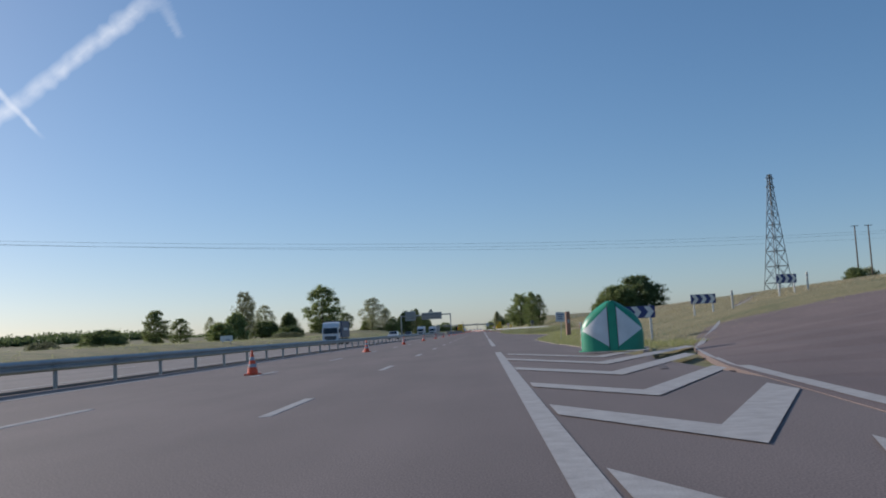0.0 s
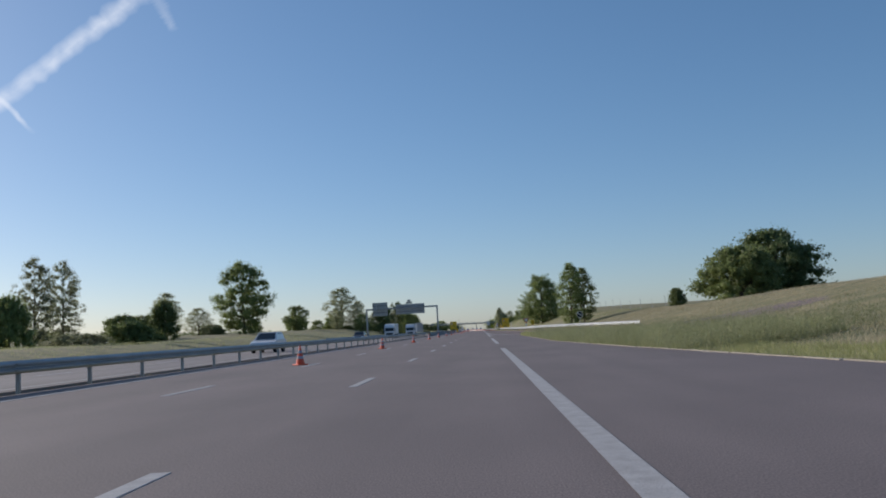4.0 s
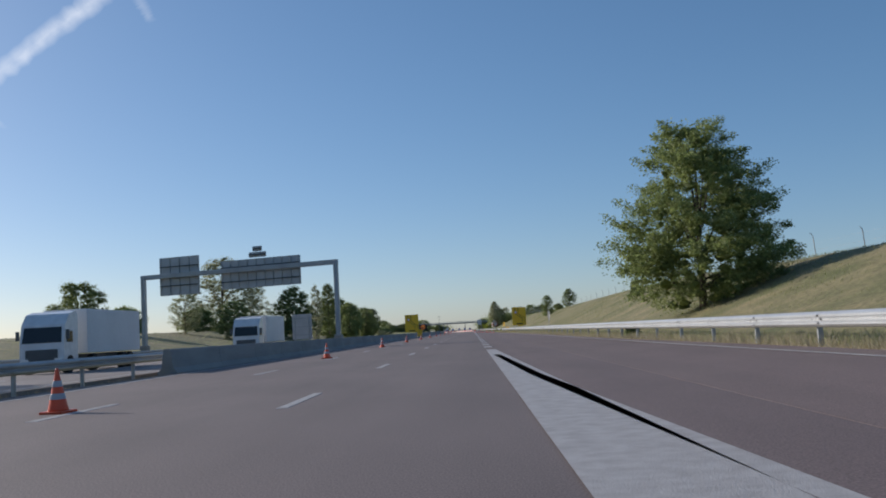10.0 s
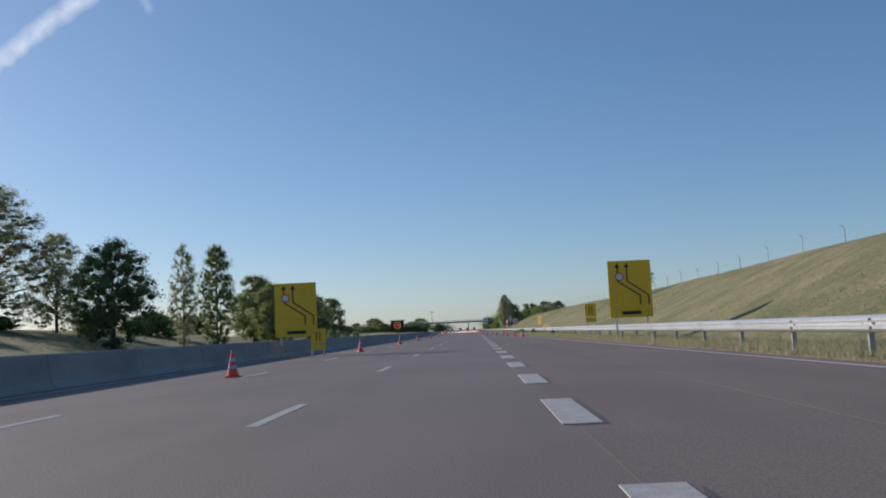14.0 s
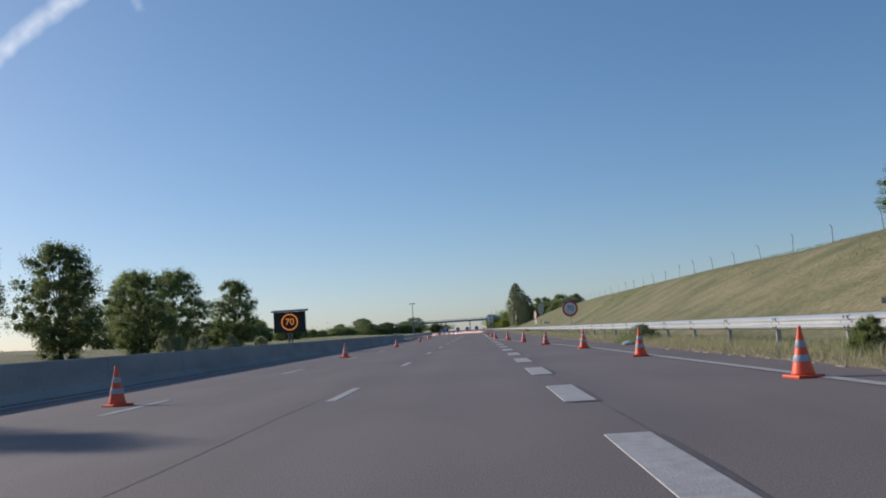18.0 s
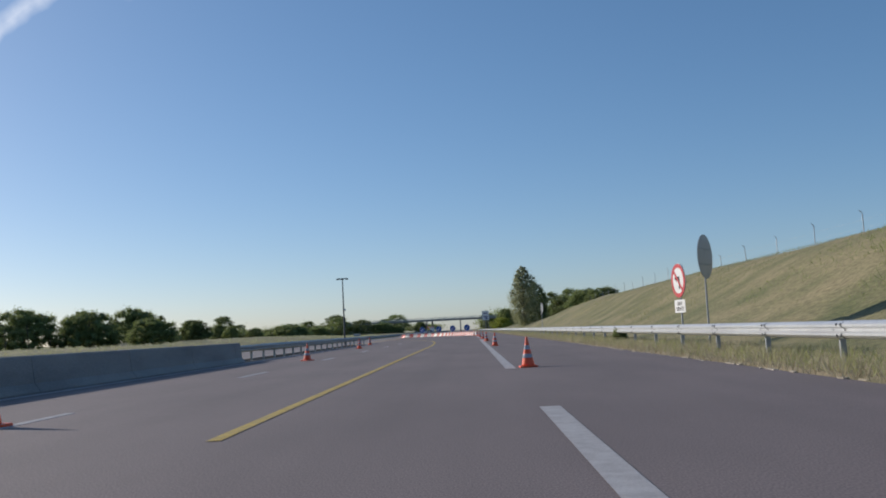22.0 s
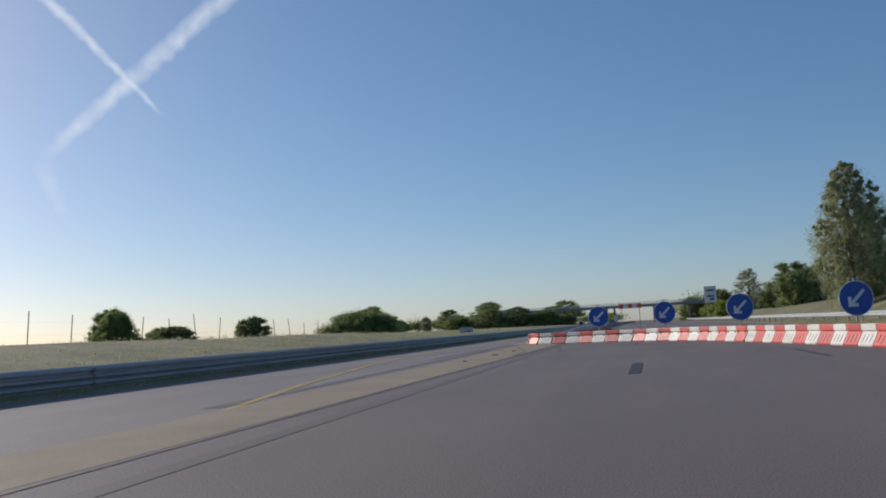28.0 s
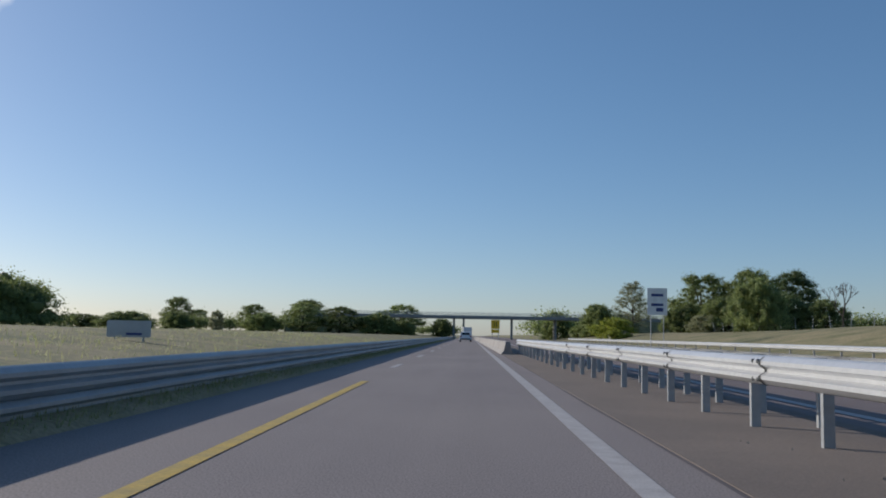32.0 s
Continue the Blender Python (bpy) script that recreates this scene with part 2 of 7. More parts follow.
M = dict(
    asphalt=mat("pinkish_asphalt", (0.186, 0.148, 0.140), 0.8, vary=0.42, scale=0.45, fine=80, bump=0.12, second=(0.144, 0.114, 0.109), amount=0.8, stretch=(1, 0.4, 1), streak=0.07),
    asphalt_red=mat("reddish_asphalt", (0.185, 0.137, 0.128), 0.8, vary=0.42, scale=0.45, fine=80, bump=0.12, second=(0.146, 0.107, 0.102), amount=0.8, stretch=(1, 0.4, 1), streak=0.07),
    asphalt_grey=mat("grey_asphalt", (0.232, 0.200, 0.188), 0.8, vary=0.42, scale=0.45, fine=80, bump=0.12, second=(0.176, 0.152, 0.152), amount=0.7, stretch=(1, 0.4, 1), streak=0.07),
    sealant=mat("bitumen_sealant", (0.035, 0.034, 0.038), 0.6, vary=0.2, scale=2, fine=30),
    tar=mat("blackened_old_paint", (0.088, 0.076, 0.076), 0.75, vary=0.25, scale=1.2, fine=60, bump=0.2, second=(0.125, 0.102, 0.098), amount=0.9),
    tyre_mark=mat("tyre_mark", (0.125, 0.104, 0.100), 0.75, vary=0.25, scale=0.8, fine=60, bump=0.1, second=(0.165, 0.132, 0.125), amount=1.0),
    rubbed=mat("rubber_trace", (0.165, 0.130, 0.110), 0.8, vary=0.35, scale=0.6, fine=60, bump=0.1, second=(0.26, 0.20, 0.150), amount=1.0),
    beige=mat("beige_infill", (0.33, 0.255, 0.175), 0.9, vary=0.2, scale=0.5, fine=60, bump=0.15, second=(0.25, 0.19, 0.135), amount=0.8),
    brown=mat("brown_infill", (0.185, 0.150, 0.125), 0.9, vary=0.25, scale=0.5, fine=60, bump=0.3, second=(0.135, 0.110, 0.095), amount=0.8),
    salmon=mat("faded_salmon_paint", (0.36, 0.18, 0.135), 0.6, vary=0.1, scale=2, fine=20, bump=0.05, second=(0.27, 0.16, 0.125), amount=0.8),
    white_paint=mat("white_road_paint", (0.47, 0.448, 0.43), 0.6, vary=0.14, scale=5.0, fine=60, bump=0.3, second=(0.33, 0.30, 0.285), amount=0.8),
    yellow_paint=mat("yellow_road_paint", (0.56, 0.38, 0.06), 0.6, vary=0.2, scale=3, fine=25, bump=0.3, second=(0.34, 0.25, 0.08), amount=0.8),
    soil=mat("field_grass", (0.265, 0.222, 0.115), 0.95, vary=0.45, scale=0.30, fine=5, bump=0.9, second=(0.120, 0.128, 0.048), amount=1.0),
    verge=mat("dry_verge", (0.33, 0.26, 0.155), 0.95, vary=0.3, scale=0.7, fine=14, bump=0.8, second=(0.19, 0.17, 0.075), amount=0.8),
    gravel=mat("pale_gravel", (0.42, 0.37, 0.29), 0.95, vary=0.35, scale=3, fine=30, bump=0.9, second=(0.28, 0.24, 0.18), amount=0.8),
    galv=mat("galvanised_steel", (0.62, 0.63, 0.63), 0.42, 0.55, vary=0.06, scale=0.8, fine=12, bump=0.03, second=(0.50, 0.51, 0.52), amount=0.6),
    galv_old=mat("dull_galvanised_steel", (0.40, 0.42, 0.43), 0.5, 0.5, vary=0.08, scale=0.8, fine=12, bump=0.03, second=(0.30, 0.31, 0.32), amount=0.7),
    concrete=mat("weathered_concrete", (0.33, 0.315, 0.295), 0.9, vary=0.12, scale=0.6, fine=18, bump=0.25, second=(0.22, 0.21, 0.20), amount=0.9, stretch=(1, 0.5, 2)),
    orange=mat("orange_cone_plastic", (0.85, 0.10, 0.03), 0.45, vary=0.06, scale=4, fine=30, bump=0.02, second=(0.62, 0.09, 0.04), amount=0.4, per_object=0.12),
    # white sheeting; its blue-grey shade is put into the base colour
    band=mat("shaded_reflective_band", (0.40, 0.44, 0.50), 0.4, vary=0.05, scale=5, fine=30, bump=0.02),
    red_plastic=mat("red_plastic", (0.62, 0.075, 0.06), 0.5, vary=0.08, scale=2.5, fine=20, bump=0.05, second=(0.45, 0.10, 0.08), amount=0.6, per_object=0.15),
    white_plastic=mat("white_plastic", (0.74, 0.72, 0.66), 0.5, vary=0.06, scale=2.5, fine=20, bump=0.05, second=(0.55, 0.50, 0.43), amount=0.6, per_object=0.1),
    # near-black colour that stands for the shade inside a hole
    hole=mat("recess_shade", (0.06, 0.045, 0.04), 0.9),
    sign_white=mat("sign_white", (0.78, 0.78, 0.76), 0.45, vary=0.03, scale=2, fine=10, bump=0),
    sign_red=mat("sign_red", (0.55, 0.03, 0.035), 0.45, vary=0.04, bump=0),
    sign_blue=mat("sign_blue", (0.015, 0.10, 0.42), 0.4, vary=0.04, bump=0),
    sign_navy=mat("sign_dark_blue", (0.03, 0.05, 0.19), 0.45, vary=0.05, bump=0),
    sign_yellow=mat("sign_yellow", (0.90, 0.53, 0.02), 0.45, vary=0.04, scale=2, fine=10, bump=0, second=(0.75, 0.45, 0.03), amount=0.4),
    sign_black=mat("sign_black", (0.012, 0.012, 0.012), 0.5, vary=0.1, bump=0),
    sign_green=mat("nose_green", (0.01, 0.30, 0.17), 0.4, vary=0.06, bump=0.02),
    sign_back=mat("sign_back_aluminium", (0.46, 0.47, 0.48), 0.45, 0.35, vary=0.05, scale=1, fine=8, bump=0.02),
    amber=mat("amber_lamp_off", (0.42, 0.15, 0.03), 0.35, vary=0.2, bump=0),
    bark=mat("bark", (0.11, 0.085, 0.062), 0.95, vary=0.3, scale=3, fine=14, bump=0.8, second=(0.06, 0.048, 0.036), amount=0.8),
    wood=mat("weathered_wood_post", (0.16, 0.12, 0.09), 0.9, vary=0.2, scale=3, fine=20, bump=0.3),
    dark_steel=mat("dark_painted_steel", (0.10, 0.11, 0.115), 0.5, 0.4, vary=0.1, bump=0.02),
    car_white=mat("white_car_paint", (0.72, 0.73, 0.74), 0.22, vary=0.02, bump=0),
    car_grey=mat("grey_car_paint", (0.16, 0.17, 0.18), 0.25, 0.3, vary=0.02, bump=0),
    glass=mat("dark_car_glass", (0.02, 0.025, 0.03), 0.06, vary=0.02, bump=0),
    tyre=mat("tyre_rubber", (0.02, 0.02, 0.02), 0.9, vary=0.1, bump=0.05),
    rim=mat("alloy_rim", (0.45, 0.45, 0.46), 0.35, 0.8, vary=0.05, bump=0),
    lamp_red=mat("red_tail_lamp", (0.35, 0.01, 0.01), 0.2, vary=0.05, bump=0),
    tarp=mat("white_trailer_tarp", (0.66, 0.67, 0.68), 0.5, vary=0.04, scale=0.5, fine=8, bump=0.03, second=(0.52, 0.53, 0.54), amount=0.5),
    tarp_blue=mat("blue_trailer_tarp", (0.045, 0.075, 0.14), 0.5, vary=0.05, scale=0.5, fine=8, bump=0.03),
    plaster=mat("bridge_concrete", (0.30, 0.30, 0.29), 0.9, vary=0.1, scale=0.3, fine=6, bump=0.1),
    leaf=leafy("broad_leaves", (0.15, 0.195, 0.065), (0.30, 0.345, 0.13), 0.56),
    leaf_dark=leafy("dark_leaves", (0.095, 0.140, 0.055), (0.19, 0.235, 0.095), 0.5),
    leaf_grey=leafy("grey_green_leaves", (0.25, 0.275, 0.15), (0.42, 0.42, 0.25), 0.6),
    leaf_yellow=leafy("yellow_green_leaves", (0.210, 0.266, 0.042), (0.392, 0.406, 0.070)),
    blade=leafy("green_grass_blades", (0.25, 0.28, 0.10), (0.44, 0.42, 0.21), 0.45),
    straw=leafy("dry_grass_blades", (0.37, 0.32, 0.20), (0.54, 0.475, 0.33), 0.4),
    seed_head=leafy("pale_green_stalks", (0.20, 0.23, 0.10), (0.37, 0.36, 0.20), 0.4),
)

amber_nodes = M["amber"].node_tree.nodes["Principled BSDF"]
amber_nodes.inputs["Emission Color"].default_value = (1.0, 0.32, 0.05, 1)
amber_nodes.inputs["Emission Strength"].default_value = 0.45

# ---- mesh helpers ----
def mesh_of(name, verts, faces, material, smooth=False):
    me = bpy.data.meshes.new(name)
    me.from_pydata(verts if isinstance(verts, np.ndarray) else [tuple(v) for v in verts], [], faces)
    me.materials.append(material)
    if smooth:
        me.polygons.foreach_set("use_smooth", [True] * len(me.polygons))
    me.update()
    return me


def thing(name, label, category, group="", kind="", at=(0, 0, 0), turn=0.0):
    e = new(name)
    e.empty_display_size = 0.3
    e.matrix_world = pose(*at, 0, 0, turn)
    return tagged(e, label, category, group, kind)


def part(name, bm, material, parent=None, label="", smooth=False):
    """Link a bmesh as one mesh object under a thing or a part."""
    me = bpy.data.meshes.new(name)
    bm.normal_update()
    bm.to_mesh(me)
    bm.free()
    me.materials.append(material)
    if smooth:
        me.polygons.foreach_set("use_smooth", [True] * len(me.polygons))
    ob = new(name, me)
    if parent:
        ob.parent = parent
    if label:
        ob["label"] = label
    return ob


def piece(name, me, parent, m=None, label=""):
    """An object of its own on a shared mesh."""
    ob = new(name, me)
    ob.parent = parent
    if m is not None:
        ob.matrix_basis = m
    if label:
        ob["label"] = label
    return ob


def box(bm, c, s, bevel=0.0, turn=None):
    """A box of size s at c."""
    m = Matrix.Translation(c) @ (turn or Matrix()) @ Matrix.Diagonal((*s, 1))
    vs = bmesh.ops.create_cube(bm, size=1.0, matrix=m)["verts"]
    if bevel:
        es = list({e for v in vs for e in v.link_edges})
        bmesh.ops.bevel(bm, geom=es, offset=bevel, segments=2, affect="EDGES", profile=0.6)
    return bm


def rod(bm, a, b, r0, r1=None, n=10):
    """A round bar from a to b."""
    a, b = Vector(a), Vector(b)
    d = b - a
    m = Matrix.Translation((a + b) / 2) @ d.to_track_quat("Z", "Y").to_matrix().to_4x4()
    bmesh.ops.create_cone(bm, cap_ends=True, segments=n, radius1=r0, radius2=r0 if r1 is None else r1, depth=d.length, matrix=m)
    return bm


def lathe(bm, prof, n=20):
    """A turned body of (radius, height) pairs about the z axis."""
    rings = [[bm.verts.new((r * math.cos(2 * math.pi * i / n), r * math.sin(2 * math.pi * i / n), z)) for i in range(n)] for r, z in prof]
    for a, b in zip(rings, rings[1:]):
        for i in range(n):
            bm.faces.new((a[i], a[(i + 1) % n], b[(i + 1) % n], b[i]))
    bm.faces.new(list(reversed(rings[0])))
    bm.faces.new(rings[-1])
    return bm


def plate(bm, outline, depth, y=0.0):
    """A flat plate in the x, z plane, front face at y, given by its outline."""
    f = [bm.verts.new((x, y, z)) for x, z in outline]
    b = [bm.verts.new((x, y + depth, z)) for x, z in outline]
    n = len(outline)
    bm.faces.new(f)
    bm.faces.new(list(reversed(b)))
    for i in range(n):
        bm.faces.new((f[i], b[i], b[(i + 1) % n], f[(i + 1) % n]))
    return bm


def disc(r, n=36, cx=0.0, cz=0.0):
    return [(cx + r * math.cos(2 * math.pi * i / n), cz + r * math.sin(2 * math.pi * i / n)) for i in range(n)]


def rrect(w, h, r, cx=0.0, cz=0.0, n=5):
    out = []
    for k, (sx, sz) in enumerate(((1, 1), (-1, 1), (-1, -1), (1, -1))):
        for i in range(n):
            a = math.pi / 2 * (k + i / (n - 1))
            out.append((cx + sx * (w / 2 - r) + r * math.cos(a), cz + sz * (h / 2 - r) + r * math.sin(a)))
    return out


def ring(bm, r0, r1, depth, y, n=40, cz=0.0):
    for i in range(n):
        a, b = 2 * math.pi * i / n, 2 * math.pi * (i + 1) / n
        q = [(r0 * math.cos(a), r0 * math.sin(a)), (r1 * math.cos(a), r1 * math.sin(a)), (r1 * math.cos(b), r1 * math.sin(b)), (r0 * math.cos(b), r0 * math.sin(b))]
        plate(bm, [(x, z + cz) for x, z in q], depth, y)
    return bm


def lettering(text, size, material, parent, m, name="lettering"):
    cu = bpy.data.curves.new(name, "FONT")
    cu.body, cu.size, cu.extrude, cu.align_x, cu.align_y = text, size, 0.002, "CENTER", "CENTER"
    tmp = bpy.data.objects.new(name, cu)
    scene.collection.objects.link(tmp)
    me = bpy.data.meshes.new_from_object(tmp.evaluated_get(bpy.context.evaluated_depsgraph_get()))
    bpy.data.objects.remove(tmp)
    me.materials.clear()
    me.materials.append(material)
    return piece(name, me, parent, m)


def lerp(table, y):
    return float(np.interp(y, [a for a, _ in table], [b for _, b in table]))


# ---- plan of the road (x across, y along) ----
def drift(y):
    """The road swings gently to the left after the crossover."""
    return -0.012 * (min(max(y, 690.0), 960.0) - 690.0)


PAVED_RIGHT = [(-400, 7.0), (-40, 7.0), (46, 7.0), (60, 6.5), (78, 6.5), (95, 8.2), (106, 10.0), (120, 10.0), (145, 8.0), (165, 6.8), (214, 6.8), (222, 9.4), (290, 9.4), (345, 9.3), (420, 8.5), (450, 8.0), (500, 7.6), (700, 7.4), (815, 5.9), (960, 4.2), (2500, 4.2)]
PAVED_LEFT = [(-400, -8.1), (250, -8.1), (290, -7.6), (604, -7.6), (608, -8.06), (684, -8.06), (688, -7.6), (960, -10.8), (2500, -10.8)]
OPP_LEFT = [(-400, -20.5), (560, -20.5), (640, -15.65), (2500, -15.65)]
CREST_Z = [(-400, 3.2), (60, 3.4), (190, 3.2), (220, 2.5), (240, 2.65), (260, 2.9), (300, 4.15), (340, 4.7), (372, 5.05), (460, 4.7), (530, 5.05), (600, 5.25), (680, 5.0), (720, 3.9), (780, 2.6), (860, 2.2), (2500, 2.5)]
CREST_X = [(-400, 34.0), (180, 32.0), (240, 26.0), (280, 24.4), (700, 24.4), (780, 26.0), (2500, 30.0)]
FOOT_X = [(-400, 24.0), (10, 20.0), (45, 9.0), (60, 7.2), (150, 10.0), (200, 15.0), (222, 11.0), (253, 9.7), (285, 9.7), (320, 10.2), (400, 10.5), (700, 10.5), (815, 9.0), (960, 8.0), (2500, 9.0)]


def terrain_v(x, y):
    """Height of the natural ground at many points."""
    x, y = np.asarray(x, float), np.asarray(y, float)

    def at(table):
        return np.interp(y, [a for a, _ in table], [b for _, b in table])
    f, c, h = at(FOOT_X), at(CREST_X), at(CREST_Z)
    u = np.clip((x - f) / (c - f), 0, 1)
    right = np.where(u > 0, (0.12 + h) * (0.35 * u + 0.65 * u * u * (3 - 2 * u)), 0) + 0.012 * np.clip(x - c, 0, 200)
    d = at(OPP_LEFT) - 3.0 - x
    bank = at([(-400, 0.7), (100, 1.1), (300, 1.3), (540, 0.9), (630, 1.1), (680, 1.45), (725, 1.35), (745, 1.05), (800, 0.9), (2500, 0.9)])
    left = bank * np.minimum(d / 14.0, 1.0) + 0.006 * np.clip(d - 14, 0, 300) + 0.5 * np.exp(-((d - 9) / 5) ** 2) * np.where((y > 90) & (y < 300), 1, 0.2)
    knoll = at([(-400, 0), (230, 0), (300, 1.1), (400, 2.2), (445, 2.7), (500, 1.8), (560, 0.5), (630, 0), (2500, 0)])
    left = left + knoll * np.clip((d - 9) / 16, 0, 1)
    return -0.12 + np.where(x > 0, right, np.where(d > 0, left, 0))


def terrain(x, y):
    return float(terrain_v(x, y))


def ground_mesh():
    xs = [-2600, -1500, -800, -400, -250, -160, -110, -80, -65, -54, -46, -40, -36, -32, -29, -26, -23.6, -20, -15, -8, 0, 4, 7.1, 8.0, 9.0, 10.0, 11, 12, 13, 14, 15, 16, 17, 18, 19, 20, 21, 22, 23, 24, 25, 26, 28, 32, 38, 46, 60, 90, 150, 300, 600, 1200, 2600]
    ys = [-1500, -600, -200] + list(range(-100, 1100, 10)) + [1150, 1300, 1600, 2200, 3000, 4400]
    verts = []
    gx, gy = np.meshgrid(xs, ys)
    gz = terrain_v(gx, gy)
    for j, y in enumerate(ys):
        for i, x in enumerate(xs):
            w = noise.noise((x * 0.06, y * 0.05, 0.3)) * 0.22 + noise.noise((x * 0.3, y * 0.25, 4.3)) * 0.07
            near = min(max((abs(x + 6.5) - 17) / 8, 0), 1)
            verts.append((x, y, gz[j, i] + w * near))
    n = len(xs)
    faces = [(j * n + i, j * n + i + 1, (j + 1) * n + i + 1, (j + 1) * n + i) for j in range(len(ys) - 1) for i in range(n - 1)]
    return mesh_of("ground", verts, faces, M["soil"], smooth=True)


ground = tagged(new("ground", ground_mesh()), "rolling dry grassland beside the motorway", "ground", kind="stuff")
ground["kind"] = "structure"


def strip(left, right, y0, y1, step, z, material, name, thick=0.1, zfun=None):
    """A paved ribbon between two edges, with a real thickness."""
    ys = list(np.arange(y0, y1 + 0.01, step))
    verts, faces = [], []
    for y in ys:
        a, b = left(y), right(y)
        za, zb = (zfun(a, y), zfun(b, y)) if zfun else (z, z)
        verts += [(a, y, za), (b, y, zb), (b, y, zb - thick - 0.3), (a, y, za - thick - 0.3)]
    for j in range(len(ys) - 1):
        o = 4 * j
        for i in range(4):
            k = (i + 1) % 4
            faces.append((o + i, o + k, o + 4 + k, o + 4 + i))
    faces.append((0, 3, 2, 1))
    o = 4 * (len(ys) - 1)
    faces.append((o, o + 1, o + 2, o + 3))
    return mesh_of(name, verts, [tuple(reversed(f)) for f in faces], material)


road = tagged(new("road", strip(lambda y: lerp(PAVED_LEFT, y), lambda y: lerp(PAVED_RIGHT, y), -400, 2500, 4, 0.0, M["asphalt"], "road")),
              "pinkish grey motorway asphalt, worn, with white markings", "road", kind="structure")
opposite = tagged(new("road_opposite", strip(lambda y: lerp(OPP_LEFT, y) + drift(y), lambda y: -9.1 + (drift(y) if y > 690 else 0), -400, 2500, 4, 0.0, M["asphalt_grey"], "road_opposite")),
                  "lighter grey asphalt of the opposite carriageway", "road", kind="structure")

# ---- ramps, crossover and markings ----
EXIT_LEFT = [(-90, 3.6), (10, 5.6), (22, 6.9), (31, 7.9), (42, 9.9), (50, 11.8), (60, 15.0), (74, 19.6), (95, 28.0), (125, 42.0), (170, 66.0)]


def on_ground(x, y, up=0.04):
    return max(terrain(x, y), -0.02) + up


exit_ramp = tagged(new("road_exit", strip(lambda y: lerp(EXIT_LEFT, y) - 0.4, lambda y: lerp(EXIT_LEFT, y) + 9.0 + 0.05 * max(y, 0), -90, 170, 4, 0, M["asphalt_red"], "road_exit", zfun=lambda x, y: on_ground(x, y, 0.03))),
                   "reddish asphalt exit ramp curving up the slope", "road", kind="structure")
ENTRY_RIGHT = [(130, 33.0), (165, 24.0), (190, 18.0), (210, 12.8), (222, 10.7), (235, 9.8), (253, 9.45), (300, 9.4), (345, 9.3), (432, 8.4)]

ENTRY_LEFT = [(130, 25.5), (165, 17.5), (190, 12.0), (201, 9.6), (204, 8.6), (215, 7.1), (221.5, 5.9), (222.5, 5.8), (432, 5.8)]


def ramp_z(x, y):
    """The entry lane tilts up towards its outer edge until it has merged."""
    k = lerp([(188, 0.0), (214, 0.28), (255, 0.28), (300, 0.14), (350, 0.10), (430, 0.0)], y)
    return k * max(0.0, x - max(5.8, lerp(ENTRY_LEFT, y))) / 3.7


entry_ramp = tagged(new("road_entry", strip(lambda y: lerp(ENTRY_LEFT, y), lambda y: lerp(ENTRY_RIGHT, y), 130, 432, 4, 0, M["asphalt_red"], "road_entry", zfun=lambda x, y: max(on_ground(x, y, 0.006), 0.006 + ramp_z(min(x, 11.0), y)) if y < 232 else 0.006 + ramp_z(x, y))),
                    "reddish asphalt entry ramp and acceleration lane", "road", kind="structure")
merge_lane = tagged(new("road_merge", strip(lambda y: 3.4, lambda y: 5.8, 222, 432, 4, 0.003, M["asphalt_red"], "road_merge")),
                    "reddish asphalt of the merging lane", "road", kind="structure")

INFILL_LEFT = [(606, -9.3), (663, -9.64), (682.5, -10.34), (690, -10.36)]
infill = tagged(new("pavement_crossover", strip(lambda y: lerp(INFILL_LEFT, y), lambda y: -8.07, 606, 687, 3, 0.007, M["beige"], "pavement_crossover")), "beige compacted infill of the median crossover", "pavement", kind="structure")
infill_2 = tagged(new("pavement_median", strip(lambda y: lerp([(687, -10.9), (702, -10.95), (710, -11.12), (720, -11.22), (942, -13.3)], y) + 0.58, lambda y: -7.62 - 0.012 * (y - 690), 687, 942, 5, 0.009, M["brown"], "pavement_median")), "brown compacted median strip under the guardrail", "pavement", kind="structure")

marks = tagged(new("road_markings"), "white and yellow road paint, worn in places", "road marking", kind="structure")
DASH = mesh_of("dash", *(lambda v: (v, [(0, 1, 2, 3), (4, 5, 1, 0), (5, 6, 2, 1), (6, 7, 3, 2), (7, 4, 0, 3)]))(
    [(-0.075, 0, 0.006), (0.075, 0, 0.006), (0.075, 3, 0.006), (-0.075, 3, 0.006), (-0.08, -0.01, 0), (0.08, -0.01, 0), (0.08, 3.01, 0), (-0.08, 3.01, 0)]), M["white_paint"])
WIDE = mesh_of("wide_dash", *(lambda v: (v, [(0, 1, 2, 3), (4, 5, 1, 0), (5, 6, 2, 1), (6, 7, 3, 2), (7, 4, 0, 3)]))(
    [(-0.19, 0, 0.006), (0.19, 0, 0.006), (0.19, 3, 0.006), (-0.19, 3, 0.006), (-0.195, -0.01, 0), (0.195, -0.01, 0), (0.195, 3.01, 0), (-0.195, 3.01, 0)]), M["white_paint"])
WORKS_EDGE = [(687, -10.9), (702, -10.95), (710, -11.12), (720, -11.22), (942, -13.3), (1500, -14.3)]
DASH_PHASE = 10.7
for k in range(-4, 80):
    y = DASH_PHASE + 13 * k
    if y < 518 or y > 690:
        piece("lane_dash", DASH, marks, pose(drift(y), y, 0.0))
    if y < 604 or y > 690:
        piece("lane_dash", DASH, marks, pose(-3.5 + drift(y), y, 0.0))
    if y > 735:
        piece("lane_dash", DASH, marks, pose(lerp(WORKS_EDGE, y) - 3.3, y, 0.0))
    if y < 560:
        piece("lane_dash", DASH, marks, pose(-14.8, y + 5, 0.0))
